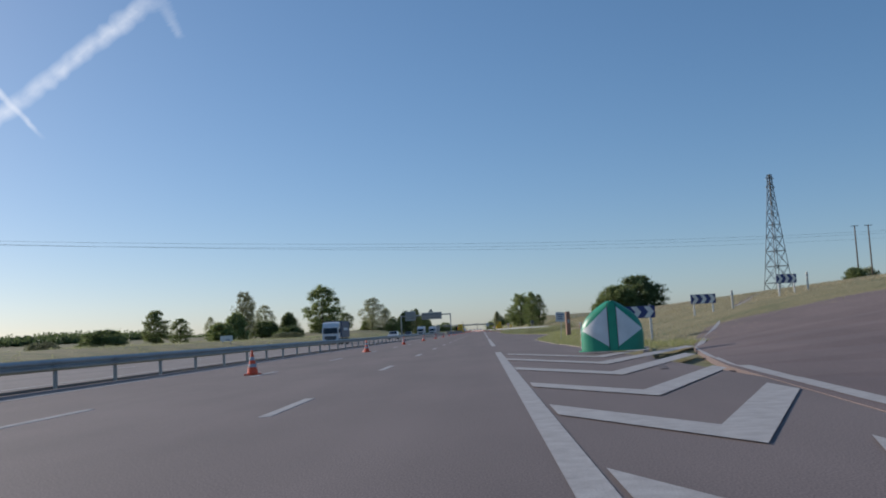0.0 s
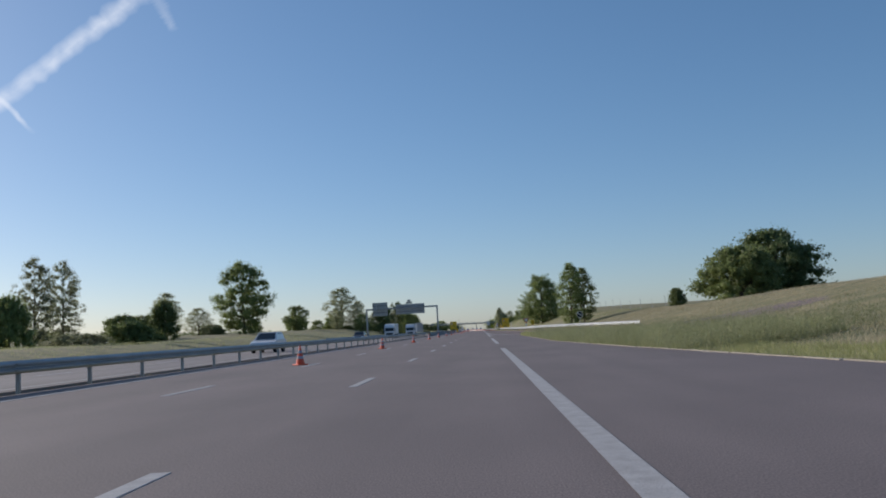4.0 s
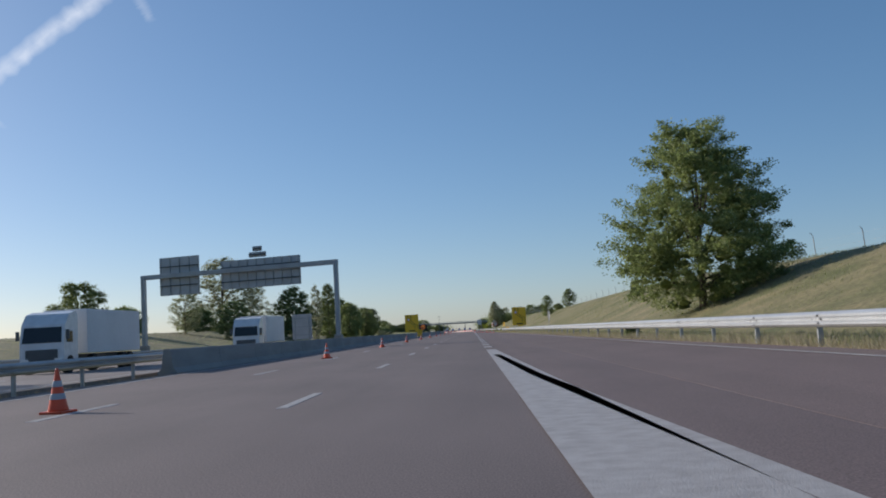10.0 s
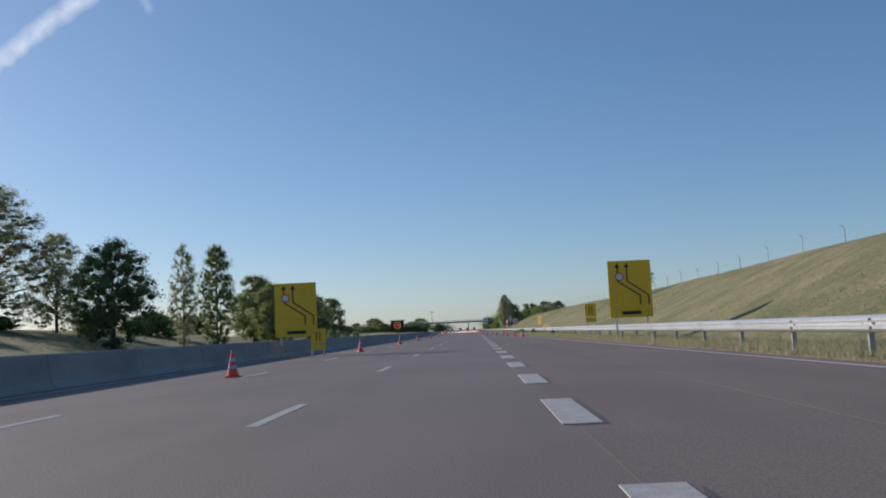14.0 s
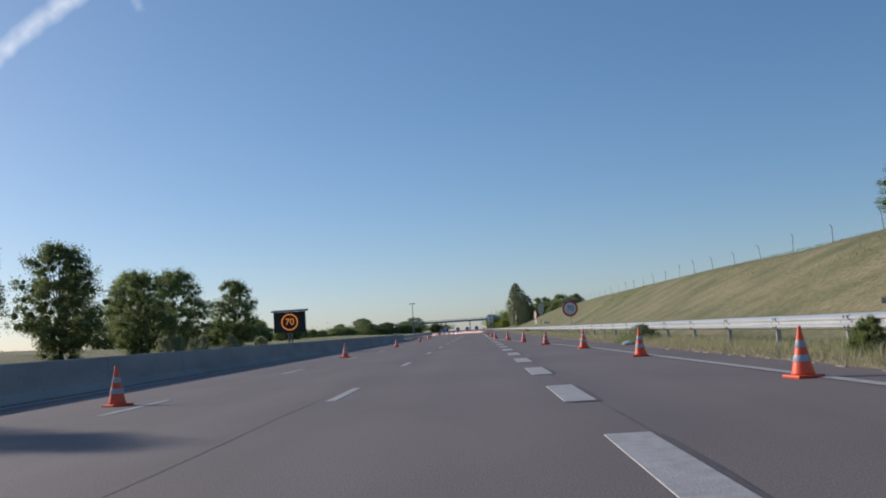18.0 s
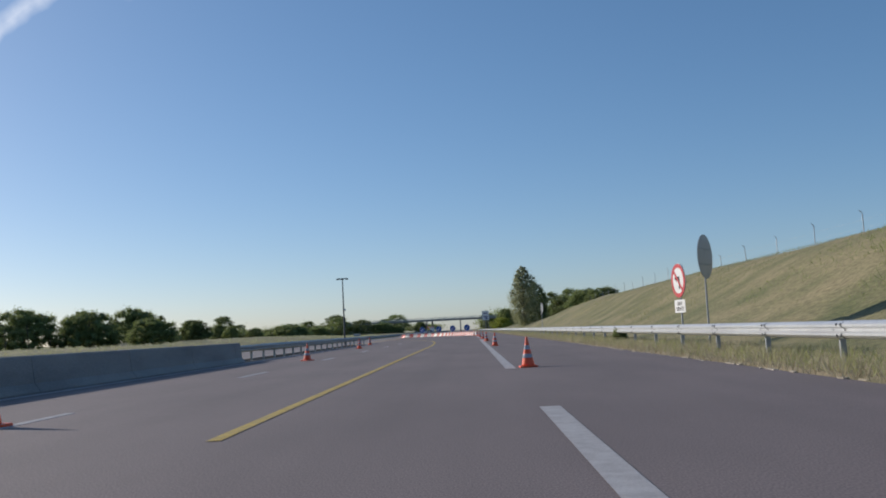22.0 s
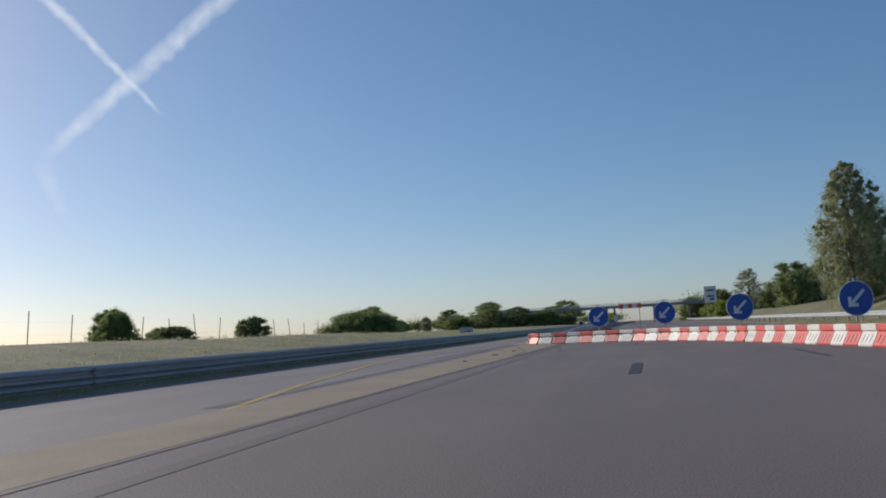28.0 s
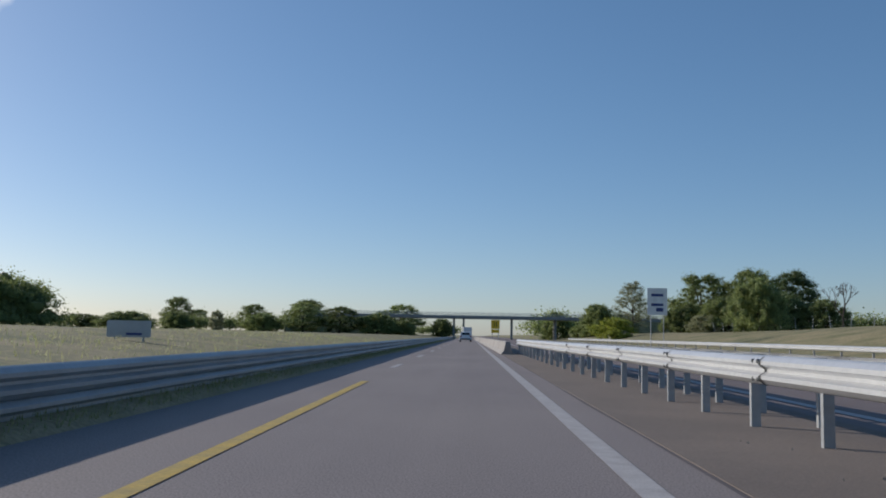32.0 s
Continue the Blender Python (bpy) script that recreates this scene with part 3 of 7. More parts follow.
GHOST = mesh_of("old_dash_rim", [(0.2, -0.12, 0.0005), (0.24, -0.12, 0.0005), (0.27, 1.1, 0.0005), (0.26, 2.9, 0.0005), (0.2, 2.6, 0.0005), (-0.12, -0.12, 0.0005), (-0.08, -0.03, 0.0005), (0.2, -0.03, 0.0005)], [(7, 1, 2, 4), (2, 3, 4), (5, 0, 7, 6), (0, 1, 7)], M["tar"])
WIDE_PHASE = 296.64
k = 1
while WIDE_PHASE + 6.41 * k < 514:
    piece("wide_dash", WIDE, marks, pose(3.45, WIDE_PHASE + 6.39 * k, 0.006))
    piece("old_dash_rim", GHOST, marks, pose(3.45, WIDE_PHASE + 6.39 * k, 0.0063))
    k += 1


def painted(name, pts, width, material=None, z=0.006, lift=None):
    """A painted line along pts (x, y) as one mesh."""
    verts, faces = [], []
    for i, p in enumerate(pts):
        a = Vector(pts[max(i - 1, 0)])
        b = Vector(pts[min(i + 1, len(pts) - 1)])
        d = (b - a).normalized()
        nrm = Vector((d.y, -d.x)) * width / 2
        zz = lift(p[0], p[1]) if lift else z
        verts += [(p[0] - nrm.x, p[1] - nrm.y, zz), (p[0] + nrm.x, p[1] + nrm.y, zz)]
        if i:
            faces.append((2 * i - 2, 2 * i - 1, 2 * i + 1, 2 * i))
    return piece(name, mesh_of(name, verts, faces, material or M["white_paint"]), marks)


def straight(x0, y0, x1, y1, step=6.0):
    n = max(2, int(abs(y1 - y0) / step) + 1)
    return [(x0 + (x1 - x0) * i / (n - 1), y0 + (y1 - y0) * i / (n - 1)) for i in range(n)]


painted("edge_line", straight(3.33, -100, 3.33, 49.2), 0.24)
for k in range(0, 3):
    painted("edge_line", straight(3.33, 62.2 + 52 * k, 3.33, (101.2 if k < 2 else 94.0) + 52 * k), 0.24)
painted("edge_line", straight(3.36, 214, 3.36, 262), 0.27, z=0.012)
painted("edge_line", straight(3.33, 520, 3.33, 531), 0.24)
painted("edge_line", straight(3.33, 541, 3.33, 600), 0.24)
painted("edge_line", straight(3.33, 612, 3.3, 640), 0.24)
painted("edge_line", [(3.33 + drift(y), y) for y in range(690, 1500, 10)], 0.24)
painted("edge_line", straight(-6.95, -100, -6.95, 610), 0.2)
painted("edge_line", [(-6.95 + drift(y), y) for y in range(690, 1500, 10)], 0.2)
painted("edge_line", straight(-9.8, -100, -9.8, 600), 0.18)
# edge of the acceleration lane, which tapers away
painted("edge_line", [(9.9, 222), (9.5, 229), (9.2, 235), (8.9, 253), (8.8, 285), (8.8, 350), (8.2, 398), (7.5, 430), (7.1, 442), (6.6, 462), (6.4, 471), (5.6, 485)], 0.2, lift=lambda x, y: ramp_z(x, y) + (0.05 if y < 228 else 0.012))
painted("edge_line", [(5.12, 490.9), (4.2, 505), (3.65, 519)], 0.2, lift=lambda x, y: ramp_z(x, y) + 0.012)
# gore of the entry ramp: edge, chevrons and solid nose
painted("gore_line", [(7.9, 219), (7.3, 224), (6.6, 230), (5.9, 241), (5.75, 244.6), (5.44, 250.3), (4.52, 261.2), (3.86, 275.8), (3.5, 290)], 0.22, lift=lambda x, y: ramp_z(x, y) + (0.05 if y < 229 else 0.016))


def chevron(x0, y0, xk, yk, x1, y1, w):
    """One arm along the main line, bent at the knee towards the ramp."""
    verts = [(x, y, 0.012 + (ramp_z(x, y) if y > 200 else max(on_ground(x, y, 0.022), 0))) for x, y in ((x0, y0), (xk, yk), (x1, y1), (x0, y0 + w), (xk, yk + w), (x1, y1 + w))]
    piece("chevron", mesh_of("chevron", verts, [(0, 1, 4, 3), (1, 2, 5, 4)], M["white_paint"]), marks)


for y, knee, end, w in ((217.6, 6.05, 8.0, 1.0), (221.5, 5.78, 7.35, 1.05), (225.2, 5.45, 6.8, 1.05), (229.2, 5.25, 6.6, 1.05), (233.1, 5.1, 6.4, 1.05), (237.0, 4.95, 6.0, 1.0), (240.6, 4.78, 5.5, 1.0), (244.6, 4.5, 5.15, 0.95), (248.7, 4.36, 4.84, 0.85), (252.9, 4.2, 4.62, 0.8), (257.2, 4.02, 4.42, 0.75)):
    drop = lerp([(217, 2.15), (226, 1.9), (240, 1.3), (257, 1.0)], y)
    chevron(3.55, y, knee, y - drop, end, y + drop * lerp([(226, 1.15), (238, 0.75)], y), w)
nose = [(3.27, 261.6, 0.016), (4.35, 261.6, 0.016), (3.66, 298.2, 0.016), (3.26, 298.2, 0.016)]
piece("gore_nose", mesh_of("gore_nose", nose, [(0, 1, 2, 3)], M["white_paint"]), marks)
# gore of the exit ramp
painted("gore_line", [(5.4, 6), (6.1, 14), (6.8, 22), (7.7, 30.7), (8.5, 36), (9.75, 42.5)], 0.26, lift=lambda x, y: on_ground(x, y, 0.038))
painted("gore_line", [(9.75, 42.5), (11.6, 49), (15, 59.5), (19.4, 73), (27.6, 94)], 0.22, lift=lambda x, y: on_ground(x, y, 0.038))
for x0, y0, xk, yk, x1, y1, w in ((3.5, 17.2, 4.5, 14.6, 5.6, 18.2, 1.2), (3.5, 22.1, 4.78, 19.2, 6.62, 23.9, 1.3), (3.5, 26.8, 4.9, 23.9, 7.2, 29.4, 1.1), (3.46, 32.9, 5.2, 28.8, 8.3, 36.6, 1.3), (3.44, 39.4, 5.55, 33.4, 9.9, 43.6, 1.4), (3.62, 44.6, 6.0, 37.6, 8.4, 43.4, 1.4)):
    chevron(x0, y0, xk, yk, x1, y1, w)
# yellow works line that leads over the median
yellow = [(-0.04, 529), (-0.04, 560), (-0.04, 578), (-0.3, 590), (-0.7, 599), (-1.35, 608), (-2.5, 616), (-4.2, 624), (-6.2, 634), (-8.5, 644.5), (-10.6, 655), (-12.3, 665), (-13.35, 675), (-13.85, 686), (-14.05, 700), (-14.25, 715), (-14.5, 731)]
smooth_yellow = []
for a, b in zip(yellow, yellow[1:]):
    for i in range(4):
        smooth_yellow.append((a[0] + (b[0] - a[0]) * i / 4, a[1] + (b[1] - a[1]) * i / 4))
painted("works_line", smooth_yellow + [yellow[-1]], 0.15, M["yellow_paint"], z=0.0065)
painted("edge_line", [(lerp(WORKS_EDGE, y), y) for y in range(687, 1500, 5)], 0.2)
painted("edge_line", [(-10.95, 686.9), (-10.05, 687.1)], 0.35)
# dark patches left where old paint was ground off, and sealed joints
scar = tagged(new("road_scars"), "dark sealed joints and ground-off paint scars", "road scar", kind="structure")
for x, y, w, l in ((-0.28, 624.0, 0.16, 3.7), (-0.5, 640.2, 0.2, 3.4), (-3.5, 638.5, 0.22, 2.4), (-3.96, 654.3, 0.22, 4.0), (-4.27, 674.6, 0.2, 1.2), (-0.1, 657.7, 0.12, 4.4)):
    bm = bmesh.new()
    box(bm, (x, y + l / 2, 0.004), (w, l, 0.006))
    part("paint_scar", bm, M["sealant"], scar)


def crack(pts, w, material=None):
    o = painted("sealed_joint", pts, w, material or M["sealant"], z=0.0022 + 0.0008 * (len(scar.children) % 5))
    o.parent = scar


rnd = random.Random(5)
crack([(3.62 + 0.05 * math.sin(y * 0.3) + rnd.uniform(-0.02, 0.02), y) for y in range(440, 520, 3)], 0.016, M["tar"])
crack([(-0.25 + rnd.uniform(-0.02, 0.02), y) for y in range(440, 520, 2)], 0.012, M["tyre_mark"])
crack([(-10.36 + rnd.uniform(-0.02, 0.02), y) for y in range(664, 690, 2)], 0.05, M["tar"])
crack([(-8.05 + rnd.uniform(-0.03, 0.03), y) for y in range(612, 683, 3)], 0.22, M["tyre_mark"])
crack([(lerp(WORKS_EDGE, y) + 0.56 + rnd.uniform(-0.02, 0.02), y) for y in range(690, 900, 4)], 0.06, M["tar"])
crack([(2.80 + 0.03 * math.sin(y), y) for y in range(86, 112, 2)], 0.05, M["tar"])
# old edge lines that were blackened at the crossover
crack([(-7.34 - 0.010 * (y - 650), y) for y in range(640, 684, 2)], 0.24, M["tyre_mark"])
crack([(-10.92, y) for y in range(668, 688, 2)], 0.25, M["tar"])
crack([(-10.25 - 0.02 * (y - 664), y) for y in range(650, 680, 3)], 0.3, M["tyre_mark"])
# jointed crack on the exit ramp
painted("sealed_joint", [(8.8, 46.5), (7.6, 40.0), (7.05, 36.4), (6.45, 32.0), (6.2, 30.2)], 0.16, M["tyre_mark"], lift=lambda x, y: on_ground(x, y, 0.03)).parent = scar
# curved tyre marks over the crossover
for a, w in (([(0.9, 622), (0.5, 625), (0.0, 629.8), (-0.8, 634.5), (-1.8, 640)], 0.3), ([(-6.5, 668), (-7.3, 674), (-7.8, 680), (-8.0, 684)], 0.16), ([(-8.1, 668), (-8.27, 671.3), (-8.45, 672.8), (-8.7, 674.3), (-9.08, 676.3), (-9.53, 678.7), (-10.26, 682.5)], 0.15), ([(-7.94, 668), (-7.96, 677), (-7.94, 682.2)], 0.2)):
    painted("tyre_mark", a, w, M["rubbed"] if a[0][0] < -8 else M["tyre_mark"], z=0.0095 + w * 0.01).parent = scar
# bits of grit and a torn scrap on the infill
for x, y, w, l in ((-9.0, 669.2, 0.05, 0.22), (-8.9, 673.0, 0.04, 0.14), (-9.05, 664.2, 0.04, 0.12), (-8.3, 693.4, 0.10, 0.16), (-9.6, 703.3, 0.08, 0.2), (-9.2, 712, 0.06, 0.18), (-9.5, 716.5, 0.05, 0.14)):
    bm = bmesh.new()
    box(bm, (x, y, 0.018), (w, l, 0.02), 0.005, turn=Matrix.Rotation(w * 40, 4, "Z"))
    part("road_scrap", bm, M["sealant"], scar)

# pale broken gravel edge between asphalt and grass
edge = tagged(new("gravel_edge"), "pale broken gravel edge between asphalt and grass", "edge", kind="structure")
rnd = random.Random(21)
for k in range(90):
    y = 46.5 + k * 1.9 + rnd.uniform(-0.3, 0.3)
    if y < 200:
        x = lerp(PAVED_RIGHT, y)
        bm = bmesh.new()
        slope = math.atan2(lerp(PAVED_RIGHT, y + 1) - lerp(PAVED_RIGHT, y - 1), 2)
        box(bm, (x + rnd.uniform(-0.05, 0.05), y, 0.0), (rnd.uniform(0.05, 0.13), rnd.uniform(1.9, 2.5), 0.04), 0.012, turn=Matrix.Rotation(-slope + rnd.uniform(-0.04, 0.04), 4, "Z"))
        part("gravel_patch", bm, M["gravel"], edge)
for k in range(220):
    y = 440 + k * 1.1 + rnd.uniform(-0.5, 0.5)
    x = lerp(PAVED_RIGHT, y)
    bm = bmesh.new()
    box(bm, (x + rnd.uniform(-0.12, 0.10), y, 0.0), (rnd.uniform(0.03, 0.09), rnd.uniform(0.12, 0.5), rnd.uniform(0.015, 0.04)), 0.006, turn=Matrix.Rotation(rnd.uniform(-0.25, 0.25), 4, "Z"))
    part("straw_litter", bm, M["gravel"], edge)

# dry verge between the asphalt and the right-hand guardrail
RAIL_R = [(190, 18.8), (200, 16.2), (210, 13.6), (222, 11.5), (235, 10.2), (253, 9.75), (264, 9.6), (400, 9.6), (440, 9.4), (500, 9.0), (700, 8.8), (815, 7.2), (960, 5.6), (1500, 5.6)]
VERGE_Z = [(236, 0.27), (255, 0.27), (300, 0.13), (350, 0.09), (430, -0.01), (900, -0.01)]


def verge_edge(y):
    return max(lerp(PAVED_RIGHT, y), lerp(ENTRY_RIGHT, y) if y < 432 else 0.0)


vys = list(range(236, 900, 4))
vv = [(x, y, lerp(VERGE_Z, y) + dz) for y in vys for x, dz in ((verge_edge(y) - 0.03, -0.02), (verge_edge(y) + 0.25, 0.03), (lerp(RAIL_R, y) + 0.6, 0.04), (lerp(RAIL_R, y) + 2.2, -0.25))]
vf = [(j * 4 + i, j * 4 + i + 1, (j + 1) * 4 + i + 1, (j + 1) * 4 + i) for j in range(len(vys) - 1) for i in range(3)]
tagged(new("verge", mesh_of("verge", vv, vf, M["verge"])), "dry mown verge under the roadside guardrail", "verge", kind="structure")

# ---- guardrails ----
W_PROFILE = [(0.0, 0.0), (0.035, 0.015), (0.085, 0.06), (0.085, 0.10), (0.02, 0.14), (0.02, 0.17), (0.085, 0.21), (0.085, 0.25), (0.035, 0.295), (0.0, 0.31)]


def beam_mesh(path, side, zb, gap=0.0):
    """A W-beam rolled along path; side -1 or 1 is where its waves face."""
    prof = [(side * (gap + d), z) for d, z in W_PROFILE] + [(side * (gap + d - 0.006), z) for d, z in reversed(W_PROFILE)]
    n = len(prof)
    verts, faces = [], []
    for i, p in enumerate(path):
        a, b = path[max(i - 1, 0)], path[min(i + 1, len(path) - 1)]
        t = Vector((b[0] - a[0], b[1] - a[1])).normalized()
        for d, z in prof:
            verts.append((p[0] + t.y * d, p[1] - t.x * d, zb(p[0], p[1]) + z))
        if i:
            for k in range(n):
                q = (k + 1) % n
                faces.append(((i - 1) * n + k, i * n + k, i * n + q, (i - 1) * n + q))
    return verts, faces


POST = bmesh.new()
box(POST, (0.0, 0.0, 0.14), (0.10, 0.012, 1.08))
box(POST, (0.045, 0.03, 0.14), (0.010, 0.06, 1.08))
box(POST, (-0.045, 0.03, 0.14), (0.010, 0.06, 1.08))
POST_MESH = bpy.data.meshes.new("post")
POST.to_mesh(POST_MESH)
POST.free()
POST_MESH.materials.append(M["galv_old"])
SPACER = bmesh.new()
box(SPACER, (0, 0, 0), (0.16, 0.10, 0.20), 0.01)
SPACER_MESH = bpy.data.meshes.new("spacer")
SPACER.to_mesh(SPACER_MESH)
SPACER.free()
SPACER_MESH.materials.append(M["galv_old"])
BOLT = bmesh.new()
rod(BOLT, (-0.02, 0, 0), (0.02, 0, 0), 0.022, n=8)
BOLT_MESH = bpy.data.meshes.new("bolt")
BOLT.to_mesh(BOLT_MESH)
BOLT.free()
BOLT_MESH.materials.append(M["dark_steel"])


def guardrail(label, xf, y0, y1, sides, post_step, top, material, zf=lambda x, y: 0.0, gap=0.12, posts=None, bolts=(), lower=()):
    t = thing("guardrail", label, "guardrail")
    for side, drop in [(a, b) for a in sides for b in (0.0, *lower)]:
        y = y0
        while y < y1 - 0.1:
            e = min(y + 4.0, y1)
            path = [(xf(y + (e - y) * i / 2), y + (e - y) * i / 2) for i in range(3)]
            path[-1] = (xf(e), e + 0.12)
            v, f = beam_mesh(path, side, lambda x, yy: zf(x, yy) + top - drop - 0.31 + (0.003 if int(y / 4) % 2 else 0.0), gap)
            b = piece("rail_beam", mesh_of("rail_beam", v, f, material, smooth=False), t)
            if bolts and bolts[0] < y < bolts[1] and not drop:
                v, f = beam_mesh([(xf(y), y), (xf(y + 0.04), y + 0.04)], side, lambda x, yy: zf(x, yy) + top - 0.312, gap + 0.007)
                piece("splice_edge", mesh_of("splice_edge", v, f, M["dark_steel"]), b)
                for dy, z in ((0.05, 0.06), (0.05, 0.25), (0.22, 0.06), (0.22, 0.25)):
                    piece("bolt", BOLT_MESH, b, pose(xf(y) + side * (gap + 0.08), y + dy, zf(xf(y), y) + top - 0.31 + z))
            y = e
    y = y0 + 0.5
    lo, hi = posts or (y0, y1)
    while y < y1:
        if lo <= y <= hi:
            x = xf(y)
            piece("post", POST_MESH, t, Matrix.Translation((x, y, zf(x, y))) @ Matrix.Diagonal((1, 1, top / 0.72, 1)))
            for side in sides:
                piece("spacer", SPACER_MESH, t, pose(x + side * gap * 0.55, y + 0.03, zf(x, y) + top - 0.155))
        y += post_step
    return t


guardrail("long double-sided galvanised steel median guardrail on posts", lambda y: -8.75, -60, 292, (1, -1), 4.0, 0.74, M["galv_old"])
guardrail("double-sided galvanised steel median guardrail beside the coned-off lane", lambda y: -8.2, 556, 612, (1, -1), 2.6, 0.72, M["galv_old"])


def rail_base(x, y):
    return lerp([(195, 0.22), (205, 0.24), (230, 0.25), (260, 0.15), (345, 0.12), (420, 0.05), (500, 0.0)], y)


guardrail("weathered galvanised steel roadside guardrail in dry grass", lambda y: lerp(RAIL_R, y), 196, 900, (-1,), 4.0, 0.76, M["galv"], zf=rail_base, bolts=(420, 620))


def temp_x(y):
    return lerp([(686.6, -9.26), (692, -8.75), (698, -8.45), (706, -8.35), (715, -8.6), (725, -8.95), (740, -9.35), (762, -9.75)], y)


def temp_z(x, y):
    return lerp([(686.6, -0.34), (698, 0.0)], y)


temp_rail = guardrail("new bright galvanised guardrail closing the median, double-sided", temp_x, 686.6, 762, (-1, 1), 99.0, 0.79, M["galv"], zf=temp_z, gap=0.4, bolts=(686, 742))
STRUT = bmesh.new()
box(STRUT, (0, 0, 0), (0.80, 0.10, 0.05))
box(STRUT, (0, 0.045, -0.03), (0.80, 0.012, 0.10))
STRUT_MESH = bpy.data.meshes.new("cross_strut")
STRUT.to_mesh(STRUT_MESH)
STRUT.free()
STRUT_MESH.materials.append(M["galv_old"])
yy = 687.0
while yy < 762:
    piece("cross_strut", STRUT_MESH, temp_rail, pose(temp_x(yy), yy, 0.745 + temp_z(0, yy)))
    for s in (-1, 1):
        piece("post", POST_MESH, temp_rail, Matrix.Translation((temp_x(yy) + s * 0.36, yy, temp_z(0, yy))))
    yy += 1.9


def rail_plate(x, y, w, h, material, label):
    t = thing("marker_plate", label, "marker plate", at=(x, y, 0.79), turn=-6)
    bm = bmesh.new()
    plate(bm, rrect(w, h, 0.02, 0, 0.05 + h / 2), 0.012, 0.0)
    part("panel", bm, M[material], t)
    bm = bmesh.new()
    box(bm, (0, 0.02, 0.04), (0.04, 0.02, 0.14))
    part("bracket", bm, M["galv_old"], t)
    if material == "sign_black":
        for k in (-0.3, 0.05, 0.3):
            bm = bmesh.new()
            box(bm, (k * w, -0.004, 0.05 + h / 2), (w * 0.1, 0.006, h * 0.85), turn=Matrix.Rotation(0.25, 4, "Y"))
            part("stripe", bm, M["dark_steel"], t)


rail_plate(temp_x(710.4) - 0.4, 710.4, 0.38, 0.27, "sign_back", "small blank grey marker plate on top of the guardrail")
rail_plate(temp_x(707.3) - 0.4, 707.3, 0.28, 0.24, "sign_black", "small dark striped marker plate on top of the guardrail")
BERM = [(-15.6, -0.03), (-15.8, 0.07), (-16.1, 0.15), (-17.5, 0.2), (-19.5, -0.12)]
bys = list(range(630, 1001, 5))
bv = [(x + drift(y), y, z) for y in bys for x, z in BERM]
bf = [(j * 5 + i, (j + 1) * 5 + i, (j + 1) * 5 + i + 1, j * 5 + i + 1) for j in range(len(bys) - 1) for i in range(4)]
tagged(new("verge", mesh_of("verge", bv, bf, M["verge"])), "low grassy verge under the outer guardrail", "verge", kind="structure")
guardrail("bluish shaded steel guardrail along the outer verge", lambda y: -16.15 + drift(y), 600, 1000, (1,), 4.0, 0.46, M["galv_old"], zf=lambda x, y: 0.14, lower=(0.30,))
guardrail("far galvanised guardrail along the opposite carriageway verge", lambda y: -21.6, 250, 520, (1,), 4.0, 0.70, M["galv_old"], posts=(0, 0))

# ---- concrete median wall ----
def wall_block(name, x, y0, y1, h, t, seg=6.0, xf=None):
    prof = [(-0.34, 0.0), (-0.34, 0.08), (-0.20, 0.26), (-0.12, h - 0.03), (-0.09, h), (0.09, h), (0.12, h - 0.03), (0.20, 0.26), (0.34, 0.08), (0.34, 0.0)]
    y = y0
    while y < y1 - 0.5:
        e = min(y + seg, y1) - 0.03
        verts = [((xf(yy) if xf else x) + d, yy, z - 0.05) for yy in (y, e) for d, z in prof]
        n = len(prof)
        faces = [(k, k + 1, n + k + 1, n + k) for k in range(n - 1)] + [tuple(range(n))[::-1], tuple(range(n, 2 * n)), (0, n, 2 * n - 1, n - 1)]
        piece("wall_segment", mesh_of("wall_segment", verts, [tuple(reversed(f)) for f in faces], M["concrete"]), t)
        y += seg


wall = thing("concrete_barrier", "long weathered grey concrete median barrier wall", "barrier")
wall_block("w", -7.75, 289, 560, 0.90, wall)
wall2 = thing("concrete_barrier", "concrete median barrier wall resuming past the crossover", "barrier")
wall_block("w", 0, 760, 1200, 0.72, wall2, 8.0, xf=lambda y: -9.9 + drift(y))

# ---- cones ----
def cone(x, y, turn=0.0, tilt=0.0):
    t = thing("traffic_cone", "orange traffic cone with two white reflective bands, coloured as in shade, on the asphalt", "traffic cone", "traffic cones", at=(x, y, 0.0), turn=turn)
    bm = bmesh.new()
    box(bm, (0, 0, 0.022), (0.40, 0.40, 0.044), 0.015)
    part("base", bm, M["orange"], t)
    bm = bmesh.new()
    lathe(bm, [(0.155, 0.04), (0.15, 0.07), (0.118, 0.22), (0.10, 0.30), (0.077, 0.41), (0.058, 0.50), (0.035, 0.61), (0.025, 0.68), (0.018, 0.70)], 20)
    part("body", bm, M["orange"], t, smooth=True)
    for r0, r1, z0, z1 in ((0.1215, 0.102, 0.22, 0.31), (0.0805, 0.060, 0.41, 0.505)):
        bm = bmesh.new()
        lathe(bm, [(r0, z0), (r0 + 0.001, z0 + 0.003), (r1 + 0.001, z1 - 0.003), (r1, z1)], 20)
        part("reflective_band", bm, M["band"], t, "white reflective band, blue-grey shade put into its colour", smooth=True)
    return t


